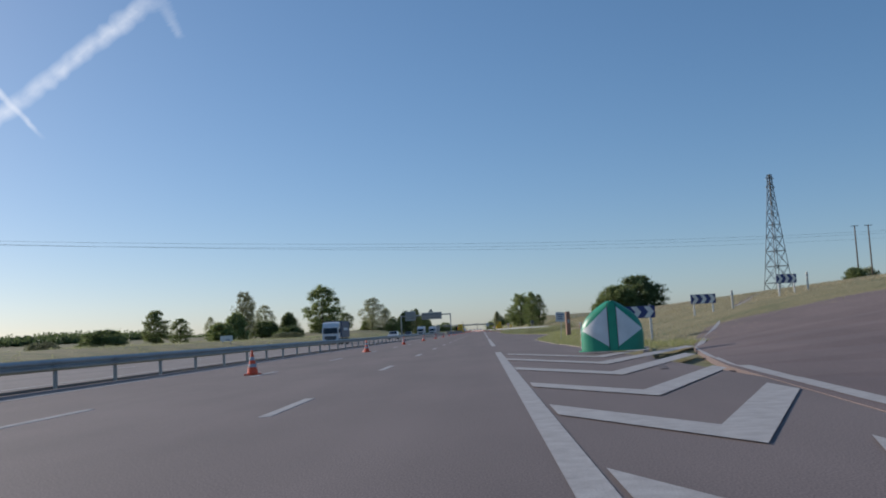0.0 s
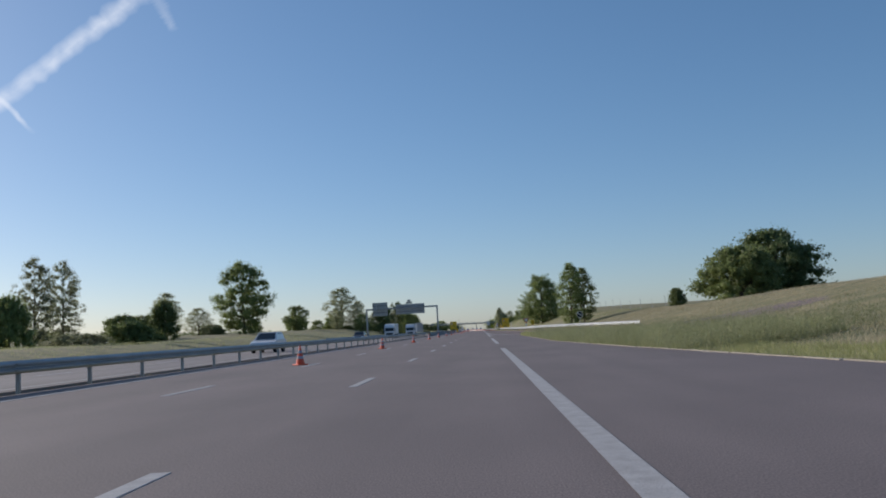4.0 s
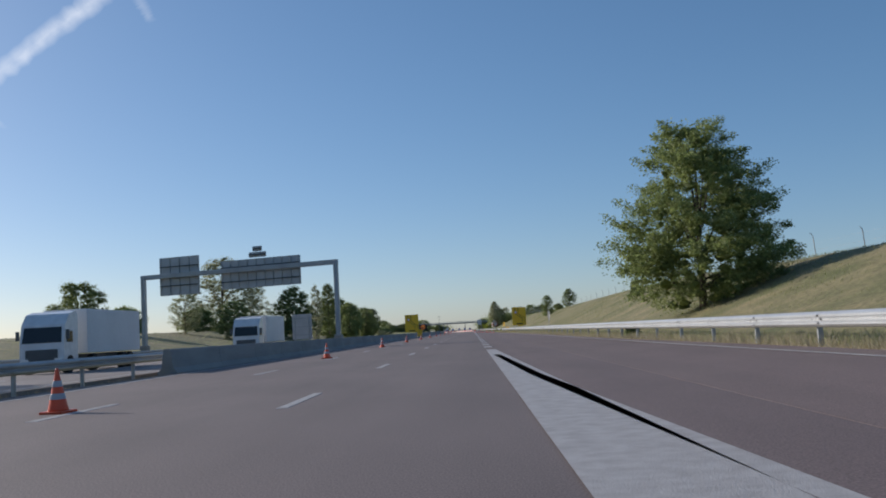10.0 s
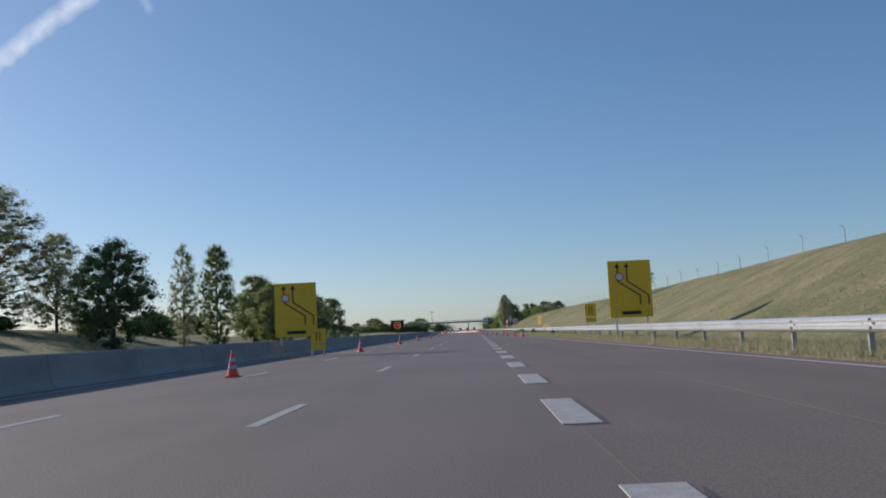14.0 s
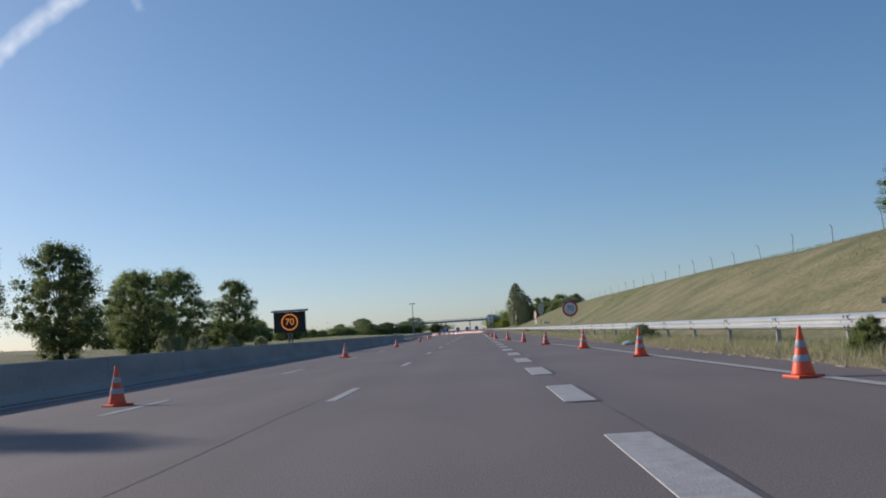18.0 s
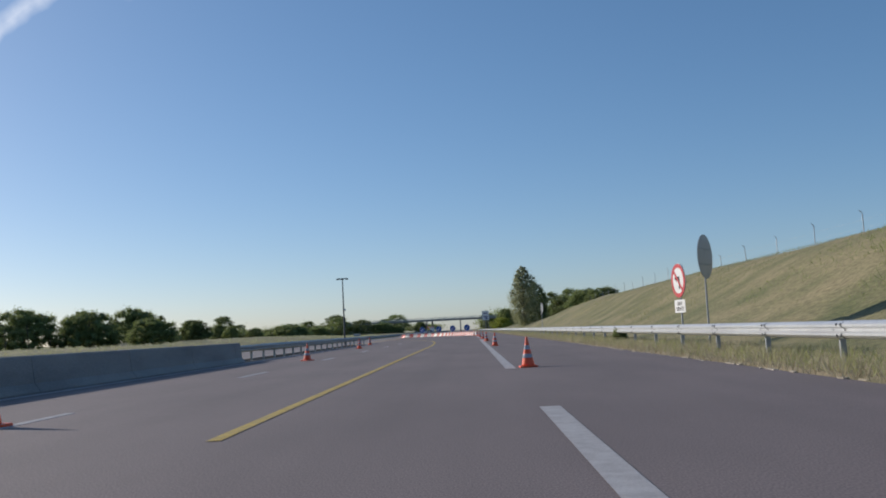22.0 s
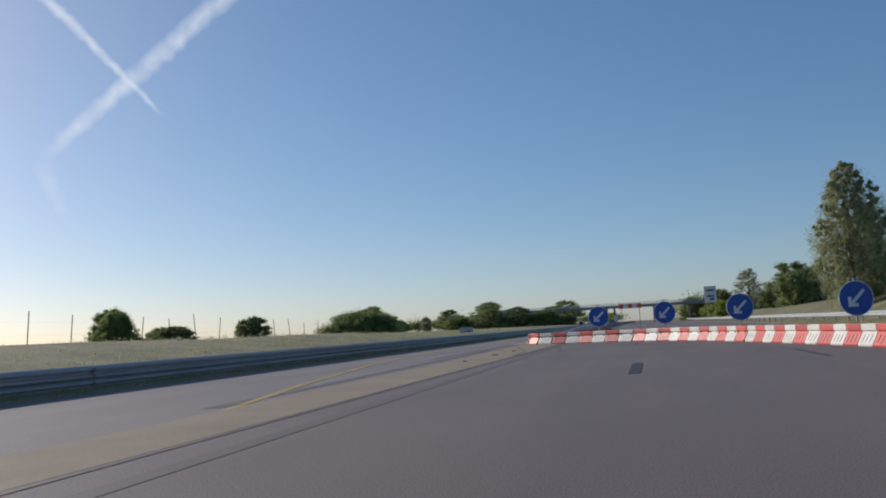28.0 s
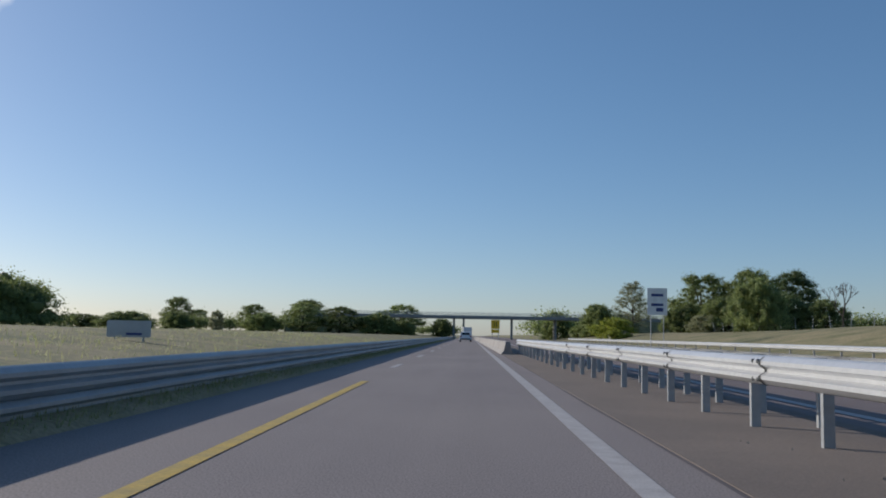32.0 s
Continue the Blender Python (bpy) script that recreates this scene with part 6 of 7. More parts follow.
TREES = [
    ("grey", -43.4, 450.3, 14.0, 7.0), ("bush", -46, 440, 4.6, 7.0), ("bush", -52, 446, 4.2, 8.0), ("bush", -41, 455, 5.2, 5.0), ("round", -28.2, 489.3, 9.5, 6.8), ("round", -27.5, 518.5, 8.2, 6.2),
    ("round", -45.6, 563.5, 12.0, 7.5), ("grey", -50, 556, 11.8, 6.5), ("bush", -44, 556, 4.8, 8.0), ("bush", -41, 570, 4.2, 7.0), ("bush", -36, 575, 3.6, 6.0),
    ("grey_bush", -23.2, 512, 2.0, 1.3), ("grey_bush", -23.4, 516, 2.2, 1.5), ("grey_bush", -23.0, 519.5, 1.8, 1.6), ("grey_bush", -23.6, 524, 2.1, 1.2), ("grey_bush", -23.3, 533, 1.9, 1.5), ("grey_bush", -23.0, 544, 1.7, 1.8),
    ("bush", 22.5, 462, 4.9, 2.2), ("bush", 21.0, 466, 4.3, 1.6),
    # first stretch, left of the motorway
    ("bush", -45, 125.5, 3.3, 6.0), ("round", -48, 152.5, 6.5, 4.4), ("tall", -46, 158, 5.3, 4.0), ("grey_bush", -58, 118, 2.0, 5.0), ("grey_bush", -60, 140, 2.4, 5.0),
    ("grey", -52.5, 221, 12.7, 5.5), ("grey", -54.5, 233, 13.3, 5.5), ("bush", -50, 195, 5.0, 6.0), ("bush", -52, 214, 7.4, 5.5), ("bush", -42, 224.8, 4.2, 6.5), ("grey_bush", -38, 200.7, 2.5, 6.5),
    ("tall", -55, 211, 5.4, 3.0), ("grey", -60, 221, 7.2, 3.2), ("bush", -60, 278, 6.5, 8.5), ("grey", -60, 310, 8.8, 6.5), ("bush", -58, 262, 6.2, 7.0), ("bush", -50, 252, 3.2, 6.0),
    ("round", -48, 303, 17.8, 12.5), ("grey", -72, 324, 13.4, 8.0), ("bush", -50, 260, 8.2, 5.0), ("bush", -60, 356, 6.4, 5.5), ("bush", -66, 340, 5.5, 7.0), ("round", -54, 388, 11.1, 8.4),
    ("grey", -45, 409, 10.3, 5.5), ("grey", -49.3, 447.5, 19.2, 13.5), ("dark", -36, 406, 7.7, 6.6), ("dark", -33, 440, 11.3, 9.4), ("bush", -62, 426, 8.6, 8.0),
    ("grey", -31, 455.5, 12.6, 3.6), ("tall", -29.7, 464.5, 13.2, 5.0), ("bush", -50, 432, 7.9, 7.0), ("bush", -40, 470, 5.0, 8.0),
    ("round", -32.4, 495.5, 11.1, 8.4), ("round", -31.2, 511, 10.0, 7.6), ("round", -30.3, 536, 9.5, 7.8), ("round", -30.8, 562, 9.7, 7.0), ("bush", -50, 519, 6.0, 7.0), ("bush", -48, 490, 4.6, 8.0), ("bush", -53, 632, 6.0, 9.0), ("bush", -46, 635, 5.4, 8.0), ("bush", -40, 641, 4.4, 7.0),
    # low hedges and clumps, second half
    ("bush", -60, 666, 6.9, 7.5), ("bush", -60, 688, 7.8, 9.5), ("tall", -46, 662, 5.6, 2.4), ("bush", -46, 664, 3.2, 5.0), ("bush", -46, 679, 4.9, 6.6), ("bush", -46, 704, 3.9, 3.6),
    ("round", -217, 1326, 23.7, 24.0), ("round", -203, 1330, 15.5, 16.0), ("bush", -66, 850, 3.6, 9.0), ("bush", -50, 709.5, 4.4, 3.8), ("bush", -70, 754, 3.6, 7.5), ("bush", -49, 736.5, 3.75, 4.4), ("dome", -48.7, 777.5, 4.6, 12.2), ("bush", -58, 735, 3.2, 5.0), ("bush", -50, 712, 2.4, 3.0),
    ("bush", -91.5, 950, 5.6, 10.0), ("grey_bush", -81, 950, 6.4, 4.0), ("round", -75, 1044, 13.0, 18.0), ("bush", -70, 1030, 7.0, 16.0), ("round", -81, 990, 9.2, 12.0), ("round", -67, 1000, 10.5, 14.0), ("bush", -55, 1008, 7.2, 12.0), ("round", -38.5, 1020, 11.2, 17.0), ("dark", -46, 1030, 9.0, 10.0),
    ("bush", -95, 900, 3.9, 12.0), ("bush", -72, 965, 6.0, 12.0), ("bush", -40, 962, 6.4, 12.0), ("round", -50, 960, 8.2, 13.0), ("bush", -33, 966, 4.6, 8.0), ("round", -60, 960, 8.0, 13.0), ("bush", 17, 968, 4.5, 8.0), ("bush", 24, 966, 6.5, 9.0), ("bush", -24, 1010, 6.0, 9.0),
    # right of the motorway
    ("bush", 34.0, 222, 9.2, 11.6), ("dark_bush", 40, 229, 11.6, 13.5), ("bush", 33, 254, 5.7, 3.0), ("tall", 15.4, 242, 9.9, 4.2), ("tall", 17.4, 244, 9.2, 4.0), ("conifer", 15.65, 309.3, 11.8, 8.6),
    ("bush", 19.5, 350, 5.0, 1.5), ("tall", 18.5, 446, 7.1, 2.8), ("tall", 28, 492, 10.0, 3.8), ("bush", 24, 480, 6.0, 2.6),
    ("willow", 15.0, 728, 14.9, 7.4), ("dark", 18.0, 733, 11.0, 6.0), ("bush", 30, 740, 8.9, 9.5), ("bush", 30, 782, 8.7, 9.5), ("bush", 30, 707, 8.0, 8.5), ("bush", 26, 839, 9.4, 8.0), ("bush", 34, 760, 8.6, 9.0),
    ("grey", 29.3, 960, 16.6, 10.5), ("round", 36, 912, 15.5, 15.0), ("round", 45, 908, 16.4, 14.0), ("dark", 52, 903, 15.6, 13.0), ("bush", 20, 960, 9.8, 11.0), ("yellow_bush", 15.5, 900, 5.2, 9.0), ("bush", 12.5, 1000, 8.6, 10.0), ("bush", 40, 925, 9.0, 14.0), ("bush", 38, 898, 9.6, 12.0), ("dark_bush", 46, 894, 10.5, 13.0), ("bush", 30, 905, 7.6, 9.0), ("bush", 54, 890, 9.0, 11.0), ("grey_bush", 33, 897, 6.0, 7.0),
    ("bush", 60, 130, 7.2, 4.0), ("bush", 75, 190, 9.0, 6.0), ("grey_bush", 80, 196, 9.2, 5.0),
]
for args in TREES:
    tree(*args)

# a leafless tree on the rise
bare = thing("tree", "leafless grey tree with fine bare branches on the rise", "tree", at=(53.5, 880, terrain(53.5, 880)))
bm = bmesh.new()
rnd = random.Random(8)


def grow(bm, a, d, length, r, depth):
    b = a + d * length
    rod(bm, a, b, r, r * 0.65, 5)
    if depth:
        for _ in range(3):
            q = (d + Vector((rnd.uniform(-0.8, 0.8), rnd.uniform(-0.8, 0.8), rnd.uniform(-0.1, 0.5)))).normalized()
            grow(bm, b, q, length * 0.72, r * 0.6, depth - 1)


grow(bm, Vector((0, 0, -0.3)), Vector((0, 0, 1)), 3.4, 0.2, 4)
part("trunk", bm, M["bark"], bare)

# distant woods along the horizon
def far_woods(name, pts, h, material, seed):
    r = np.random.RandomState(seed)
    V, F = [], []
    for (x0, y0), (x1, y1) in zip(pts, pts[1:]):
        L = math.dist((x0, y0), (x1, y1))
        for k in range(int(L / 3)):
            u = r.uniform()
            cx, cy = x0 + (x1 - x0) * u, y0 + (y1 - y0) * u
            hh = h * r.uniform(0.55, 1.1)
            for _ in range(320):
                p = np.array([cx, cy, terrain(cx, min(cy, 2400))]) + r.normal(0, 1, 3) * np.array([4.0, 3.0, hh * 0.2]) + np.array([0, 0, hh * 0.5])
                a = r.normal(0, 1, 3)
                b = np.cross(a, r.normal(0, 1, 3))
                a *= 0.5 / np.linalg.norm(a)
                b *= 0.38 / (np.linalg.norm(b) + 1e-9)
                o = len(V)
                V += [tuple(p - a), tuple(p - b), tuple(p + a), tuple(p + b)]
                F.append((o, o + 1, o + 2, o + 3))
    return tagged(new(name, mesh_of(name, V, F, material)), "distant hazy woods and hedges along the horizon", "woods", kind="stuff")


far_woods("far_woods", [(-235, 1250), (-120, 1330), (-30, 1420)], 10, M["leaf"], 3)
far_woods("far_woods", [(-160, 120), (-170, 300), (-165, 520), (-120, 640)], 4.5, M["leaf_dark"], 4)
far_woods("far_woods", [(14, 1120), (60, 1180), (140, 1150), (260, 1100)], 12, M["leaf"], 5)

# ---- grass ----
def blades(name, label, count, xr, yr, hr, material, seed, lean=0.3, width=0.009, base=None):
    """Many thin bent blades over a stretch of ground, in tufts."""
    r = np.random.RandomState(seed)
    y = np.sort(r.uniform(*yr, count))
    knots = np.linspace(yr[0], yr[1], 240)
    lo, hi = (np.interp(y, knots, [f(k) for k in knots]) for f in xr)
    ok = hi - lo > 0.05
    y, lo, hi = y[ok], lo[ok], hi[ok]
    n = len(y)
    x = lo + (hi - lo) * r.uniform(0, 1, n)
    tuft = 0.5 + 0.5 * np.sin(x * 2.1 + 1.7 * np.sin(y * 0.9 + seed)) * np.sin(y * 1.3 + 2.0 * np.sin(x * 1.1))
    z = np.maximum(terrain_v(x, y), -0.12) if base is None else base(x, y)
    h = r.uniform(*hr, n) * (0.65 + 0.6 * tuft)
    a = r.uniform(0, 6.283, n)
    w = width * r.uniform(0.7, 1.6, n)
    dx, dy = np.cos(a) * w, np.sin(a) * w
    lx, ly = r.normal(0, lean, n) * h, r.normal(0, lean, n) * h
    V = np.stack([np.stack([x - dx, y - dy, z - 0.04], 1), np.stack([x + dx, y + dy, z - 0.04], 1), np.stack([x + lx, y + ly, z + h], 1)], 1).reshape(-1, 3)
    F = np.arange(3 * n).reshape(-1, 3).tolist()
    return tagged(new(name, mesh_of(name, V, F, material)), label, "grass", kind="stuff")


def weeds(name, label, clumps, per, xr, yr, hr, leaf, material, seed):
    """Leafy weeds of uneven height that stand in loose clumps."""
    r = np.random.RandomState(seed)
    cy = r.uniform(*yr, clumps)
    lo, hi = (np.array([f(k) for k in cy]) for f in xr)
    ok = hi - lo > 0.1
    cy, lo, hi = cy[ok], lo[ok], hi[ok]
    cx = lo + (hi - lo) * r.uniform(0, 1, len(cy))
    ch = r.uniform(*hr, len(cy)) * (0.7 + 0.5 * np.sin(cx * 0.9 + 2 * np.sin(cy * 0.37)) ** 2)
    x, y, h = (np.repeat(v, per) for v in (cx, cy, ch))
    u = r.uniform(0.05, 1, len(x))
    spread = 0.10 + 0.16 * h * u
    x, y = x + r.normal(0, 1, len(x)) * spread, y + r.normal(0, 1, len(x)) * spread
    P = np.stack([x, y, np.maximum(terrain_v(x, y), -0.12) + h * u], 1)
    A = r.normal(0, 1, P.shape) * np.array([0.8, 0.8, 1.2])
    A *= leaf / np.linalg.norm(A, axis=1)[:, None] * r.uniform(0.6, 1.5, (len(P), 1))
    B = np.cross(A, r.normal(0, 1, P.shape))
    B *= 0.3 * leaf / (np.linalg.norm(B, axis=1)[:, None] + 1e-9)
    V = np.stack([P - A, P + B, P + A, P - B], 1).reshape(-1, 3)
    return tagged(new(name, mesh_of(name, V, np.arange(len(V)).reshape(-1, 4).tolist(), material)), label, "weeds", kind="stuff")


def pr(y):
    return lerp(PAVED_RIGHT, y)


def entry_left(y):
    return lerp(ENTRY_LEFT, y)


def verge_base(x, y):
    return np.interp(y, [a for a, _ in VERGE_Z], [b for _, b in VERGE_Z]) + 0.02


def berm(x, y):
    return np.interp(-(x - np.clip(y - 690, 0, 270) * -0.012), [15.6, 15.8, 16.1, 17.5, 19.5], [-0.03, 0.07, 0.15, 0.2, -0.12])


blades("tall_grass", "fresh green grass along the hard shoulder", 95000, (lambda y: pr(y) + 0.05, lambda y: pr(y) + 3.2 + 0.9 * math.sin(y * 0.31)), (46, 160), (0.08, 0.26), M["blade"], 1, lean=0.45, width=0.009)
blades("tall_grass", "tall green grass island between ramp and carriageway", 90000, (lambda y: pr(y) + 0.05, lambda y: min(entry_left(y) - 0.1, 14)), (140, 192), (0.2, 0.85), M["seed_head"], 2, lean=0.55, width=0.007)
blades("verge_grass", "patchy low weeds at the tip of the grass island", 34000, (lambda y: pr(y) + 0.05, lambda y: entry_left(y) - 0.05), (190, 219), (0.12, 0.50), M["blade"], 12, width=0.007)
weeds("leafy_weeds", "pale green leafy weeds on the island beside the ramp", 2600, 45, (lambda y: pr(y) + 0.25, lambda y: min(entry_left(y) - 0.1, 16)), (138, 196), (0.35, 0.95), 0.035, M["seed_head"], 31)
weeds("leafy_weeds", "low leafy weeds at the tip of the grass island", 900, 40, (lambda y: pr(y) + 0.2, lambda y: entry_left(y) - 0.05), (188, 218), (0.15, 0.55), 0.03, M["blade"], 32)
weeds("leafy_weeds", "low dusty tufts in the dry field beyond the carriageway", 6500, 14, (lambda y: lerp(OPP_LEFT, y) - 24, lambda y: lerp(OPP_LEFT, y) - 3.0), (60, 820), (0.06, 0.24), 0.05, M["leaf_grey"], 33)
blades("dry_grass", "dry straw-coloured grass fringe at the asphalt edge", 14000, (lambda y: pr(y) - 0.05, lambda y: pr(y) + 0.7), (46, 216), (0.08, 0.2), M["straw"], 3)
blades("dry_grass", "dry grass and weeds under the roadside guardrail", 110000, (lambda y: verge_edge(y) + 0.03, lambda y: lerp(RAIL_R, y) + 0.7), (240, 720), (0.06, 0.34), M["straw"], 4, lean=0.6, base=verge_base)
blades("verge_grass", "green weeds under the roadside guardrail", 80000, (lambda y: verge_edge(y) + 0.25, lambda y: lerp(RAIL_R, y) + 1.0), (240, 720), (0.08, 0.36), M["blade"], 5, lean=0.5, base=verge_base)
blades("verge_grass", "low dry grass in the median under the guardrail", 5000, (lambda y: -9.1, lambda y: -8.15), (-10, 290), (0.04, 0.14), M["straw"], 6)
blades("verge_grass", "olive grass strip below the outer guardrail", 60000, (lambda y: -16.5 + drift(y), lambda y: -15.72 + drift(y)), (632, 860), (0.03, 0.09), M["blade"], 7, base=berm)
blades("slope_grass", "tufted grass on the embankment", 80000, (lambda y: lerp(RAIL_R, y) + 1.0, lambda y: lerp(CREST_X, y) + 1.0), (235, 700), (0.03, 0.11), M["blade"], 8, width=0.012)
blades("field_grass", "dry grass on the field beyond the opposite carriageway", 40000, (lambda y: lerp(OPP_LEFT, y) - 16, lambda y: lerp(OPP_LEFT, y) - 2.2), (60, 820), (0.06, 0.26), M["blade"], 9, width=0.012)
blades("dry_weeds", "pale tall dry weeds along the far verge", 9000, (lambda y: -23.5, lambda y: -20.7), (420, 560), (0.4, 0.9), M["straw"], 10, width=0.012)
blades("slope_grass", "dry straw-coloured grass on the slope", 150000, (lambda y: pr(y) + 1.2, lambda y: lerp(CREST_X, y) + 2), (46, 235), (0.05, 0.17), M["straw"], 11, lean=0.9, width=0.014)

blades("slope_weeds", "darker green weeds in patches on the embankment", 3500, (lambda y: 16.5 + 2 * math.sin(y * 0.5), lambda y: 21.5 + 1.5 * math.sin(y * 0.37)), (532, 566), (0.06, 0.26), M["leaf"], 14, lean=0.8, width=0.016)
blades("slope_weeds", "darker green weeds in patches on the embankment", 1500, (lambda y: 18.5 + 1.5 * math.sin(y * 0.4), lambda y: 22.5 + math.sin(y * 0.6)), (456, 482), (0.06, 0.24), M["leaf"], 15, lean=0.8, width=0.016)
for x, y, top, w in ((8.55, 474.5, 0.66, 1.0), (8.9, 475.5, 0.6, 1.1), (10.0, 300, 0.5, 0.9), (9.0, 455, 0.45, 0.7), (8.9, 560, 0.5, 0.7), (10.2, 266, 0.5, 0.8)):
    tree("grey_bush" if 470 < y < 480 else "bush", x, y, top, w, ground_z=-0.1)
weeds("leafy_weeds", "straggly leafy weeds growing up against the guardrail", 75, 60, (lambda y: 7.85, lambda y: 9.0), (472.9, 476.2), (0.3, 0.68), 0.035, M["leaf"], 34)

# a white litter bag by the weeds, and grit under the new guardrail
bag = thing("litter_bag", "crumpled white plastic bag lying by the verge weeds", "litter", at=(7.75, 472.6, 0.0), turn=25)
bm = bmesh.new()
bmesh.ops.create_icosphere(bm, subdivisions=3, radius=0.16)
for v in bm.verts:
    v.co *= 1 + 0.5 * noise.noise(v.co * 14)
    v.co.x *= 1.5
    v.co.z = max(v.co.z * 0.6 + 0.07, 0.0)
part("body", bm, M["sign_white"], bag)
r = np.random.RandomState(31)
gx, gy = r.uniform(-10.0, -8.9, 70), r.uniform(694, 722, 70)
GV, GF = [], []
for x, y in zip(gx, gy):
    s = r.uniform(0.006, 0.018)
    o = len(GV)
    GV += [(x - s, y - s, 0.008), (x + s, y - s, 0.008), (x, y + s, 0.008), (x, y, 0.012 + s)]
    GF += [(o, o + 1, o + 3), (o + 1, o + 2, o + 3), (o + 2, o, o + 3)]
tagged(new("loose_grit", mesh_of("loose_grit", GV, GF, M["gravel"])), "loose pale grit scattered under the guardrail", "grit", kind="stuff")

# ---- fence on the crest ----
def fence(label, pts, h, step, zf, metal="galv_old", bent=True, thick=0.032):
    t = thing("fence", label, "fence")
    bm = bmesh.new()
    rod(bm, (0, 0, -0.3), (0, 0, h), thick, thick * 0.88, 7)
    if bent:
        rod(bm, (0, 0, h), (-0.05, 0, h + 0.12), 0.026, 0.022, 6)
        rod(bm, (-0.05, 0, h + 0.12), (-0.2, 0, h + 0.24), 0.022, 0.018, 6)
    me = bpy.data.meshes.new("fence_post")
    bm.to_mesh(me)
    bm.free()
    me.materials.append(M[metal])
    posts = []
    y = pts[0][0]
    r = random.Random(9)
    while y < pts[-1][0]:
        x = lerp(pts, y)
        z = zf(x, y)
        piece("fence_post", me, t, pose(x, y, z, r.uniform(-4, 4), r.uniform(-6, 6), r.uniform(-40, 40)) @ Matrix.Diagonal((1, 1, r.uniform(0.8, 1.08), 1)))
        posts.append((x, y, z))
        y += step
    for k in (0.35, 0.72):
        verts = [(x, y, z + h * k + dz) for x, y, z in posts for dz in (-0.003, 0.003)]
        piece("wire", mesh_of("wire", verts, [(2 * i, 2 * i + 2, 2 * i + 3, 2 * i + 1) for i in range(len(posts) - 1)], M["galv_old"]), t)


fence("wire fence with bent-topped steel posts along the crest", [(y, lerp(CREST_X, y) + 1.2) for y in range(236, 700, 20)], 1.3, 7.5, lambda x, y: terrain(x, y))
fence("wire fence on thin posts across the field", [(561.85 + k, -47.0 - 0.03 * k) for k in range(0, 240, 20)], 2.85, 5.75, lambda x, y: terrain(x, y), "bark", bent=False, thick=0.045)
fence("wire fence on thin posts below the woods", [(y, 30.0) for y in range(800, 900, 20)], 1.6, 6.0, lambda x, y: terrain(x, y))

# ---- lamp mast, pylon, poles ----
def lamp_mast(x, y, h):
    t = thing("lamp_mast", "tall dark steel lamp mast with three floodlights", "street lamp", at=(x, y, 0))
    bm = bmesh.new()
    rod(bm, (0, 0, -0.2), (0, 0, h), 0.09, 0.05, 12)
    part("mast", bm, M["dark_steel"], t)
    bm = bmesh.new()
    box(bm, (0, 0, h + 0.02), (1.0, 0.07, 0.06))
    part("cross_arm", bm, M["dark_steel"], t)
    for k in (-0.42, 0.0, 0.42):
        bm = bmesh.new()
        box(bm, (k, -0.1, h - 0.05), (0.30, 0.32, 0.10), 0.02)
        part("floodlight", bm, M["dark_steel"], t)
    bm = bmesh.new()
    box(bm, (0.12, -0.05, h * 0.53), (0.16, 0.14, 0.2), 0.02)
    part("camera_box", bm, M["sign_back"], t)


lamp_mast(-9.6, 607.5, 6.4)


def pylon(x, y, h, base_z):
    t = thing("electricity_pylon", "tall lattice steel electricity pylon on the field", "pylon", at=(x, y, base_z), turn=20)
    bm = bmesh.new()
    levels = [0, 0.14, 0.27, 0.39, 0.50, 0.60, 0.69, 0.77, 0.84, 0.90, 0.95, 1.0]

    def half(u):
        return 1.75 * (1 - u) ** 1.15 + 0.28
    corners = [(1, 1), (-1, 1), (-1, -1), (1, -1)]
    for u, v in zip(levels, levels[1:]):
        for i in range(4):
            a, b = corners[i], corners[(i + 1) % 4]
            A = [(half(q) * c[0], half(q) * c[1], h * q) for q in (u, v) for c in (a, b)]
            rod(bm, A[0], A[2], 0.07, n=5)
            rod(bm, A[0], A[3], 0.05, n=4)
            rod(bm, A[1], A[2], 0.05, n=4)
            rod(bm, A[2], A[3], 0.05, n=4)
    part("lattice", bm, M["dark_steel"], t)
    for z, w in ((0.97, 1.0), (0.90, 1.1)):
        bm = bmesh.new()
        for s in (-1, 1):
            rod(bm, (0, 0, h * z), (s * w, 0, h * z), 0.07, n=5)
            rod(bm, (0, 0, h * z + 0.8), (s * w, 0, h * z), 0.05, n=4)
        part("cross_arm", bm, M["galv_old"], t)


pylon(60.2, 190, 24.5, terrain(60, 190))


def wooden_poles(x, y, h):
    t = thing("utility_pole", "twin dark utility poles with small cross arms", "utility pole", at=(x, y, terrain(x, y)))
    for k in (0.0, 2.6):
        bm = bmesh.new()
        rod(bm, (k, 0, -0.3), (k, 0, h), 0.17, 0.11, 10)
        part("pole", bm, M["wood"], t)
        bm = bmesh.new()
        box(bm, (k, 0, h - 0.1), (1.5, 0.12, 0.12))
        part("cross_arm", bm, M["dark_steel"], t)


wooden_poles(75.6, 190, 13.5)
lines = thing("power_line", "three thin wires slung across the motorway", "power line")
for y0, k, z0 in ((86.0, 0.5, 8.05), (88.0, 0.5, 7.95), (91.0, 0.6, 8.0)):
    bm = bmesh.new()
    prev = None
    for i in range(31):
        x = -130 + 260 * i / 30
        p = Vector((x, y0 + k * x, z0 + 0.0005 * x * x))
        if prev:
            rod(bm, prev, p, 0.007, n=4)
        prev = p
    part("wire", bm, M["dark_steel"], lines)

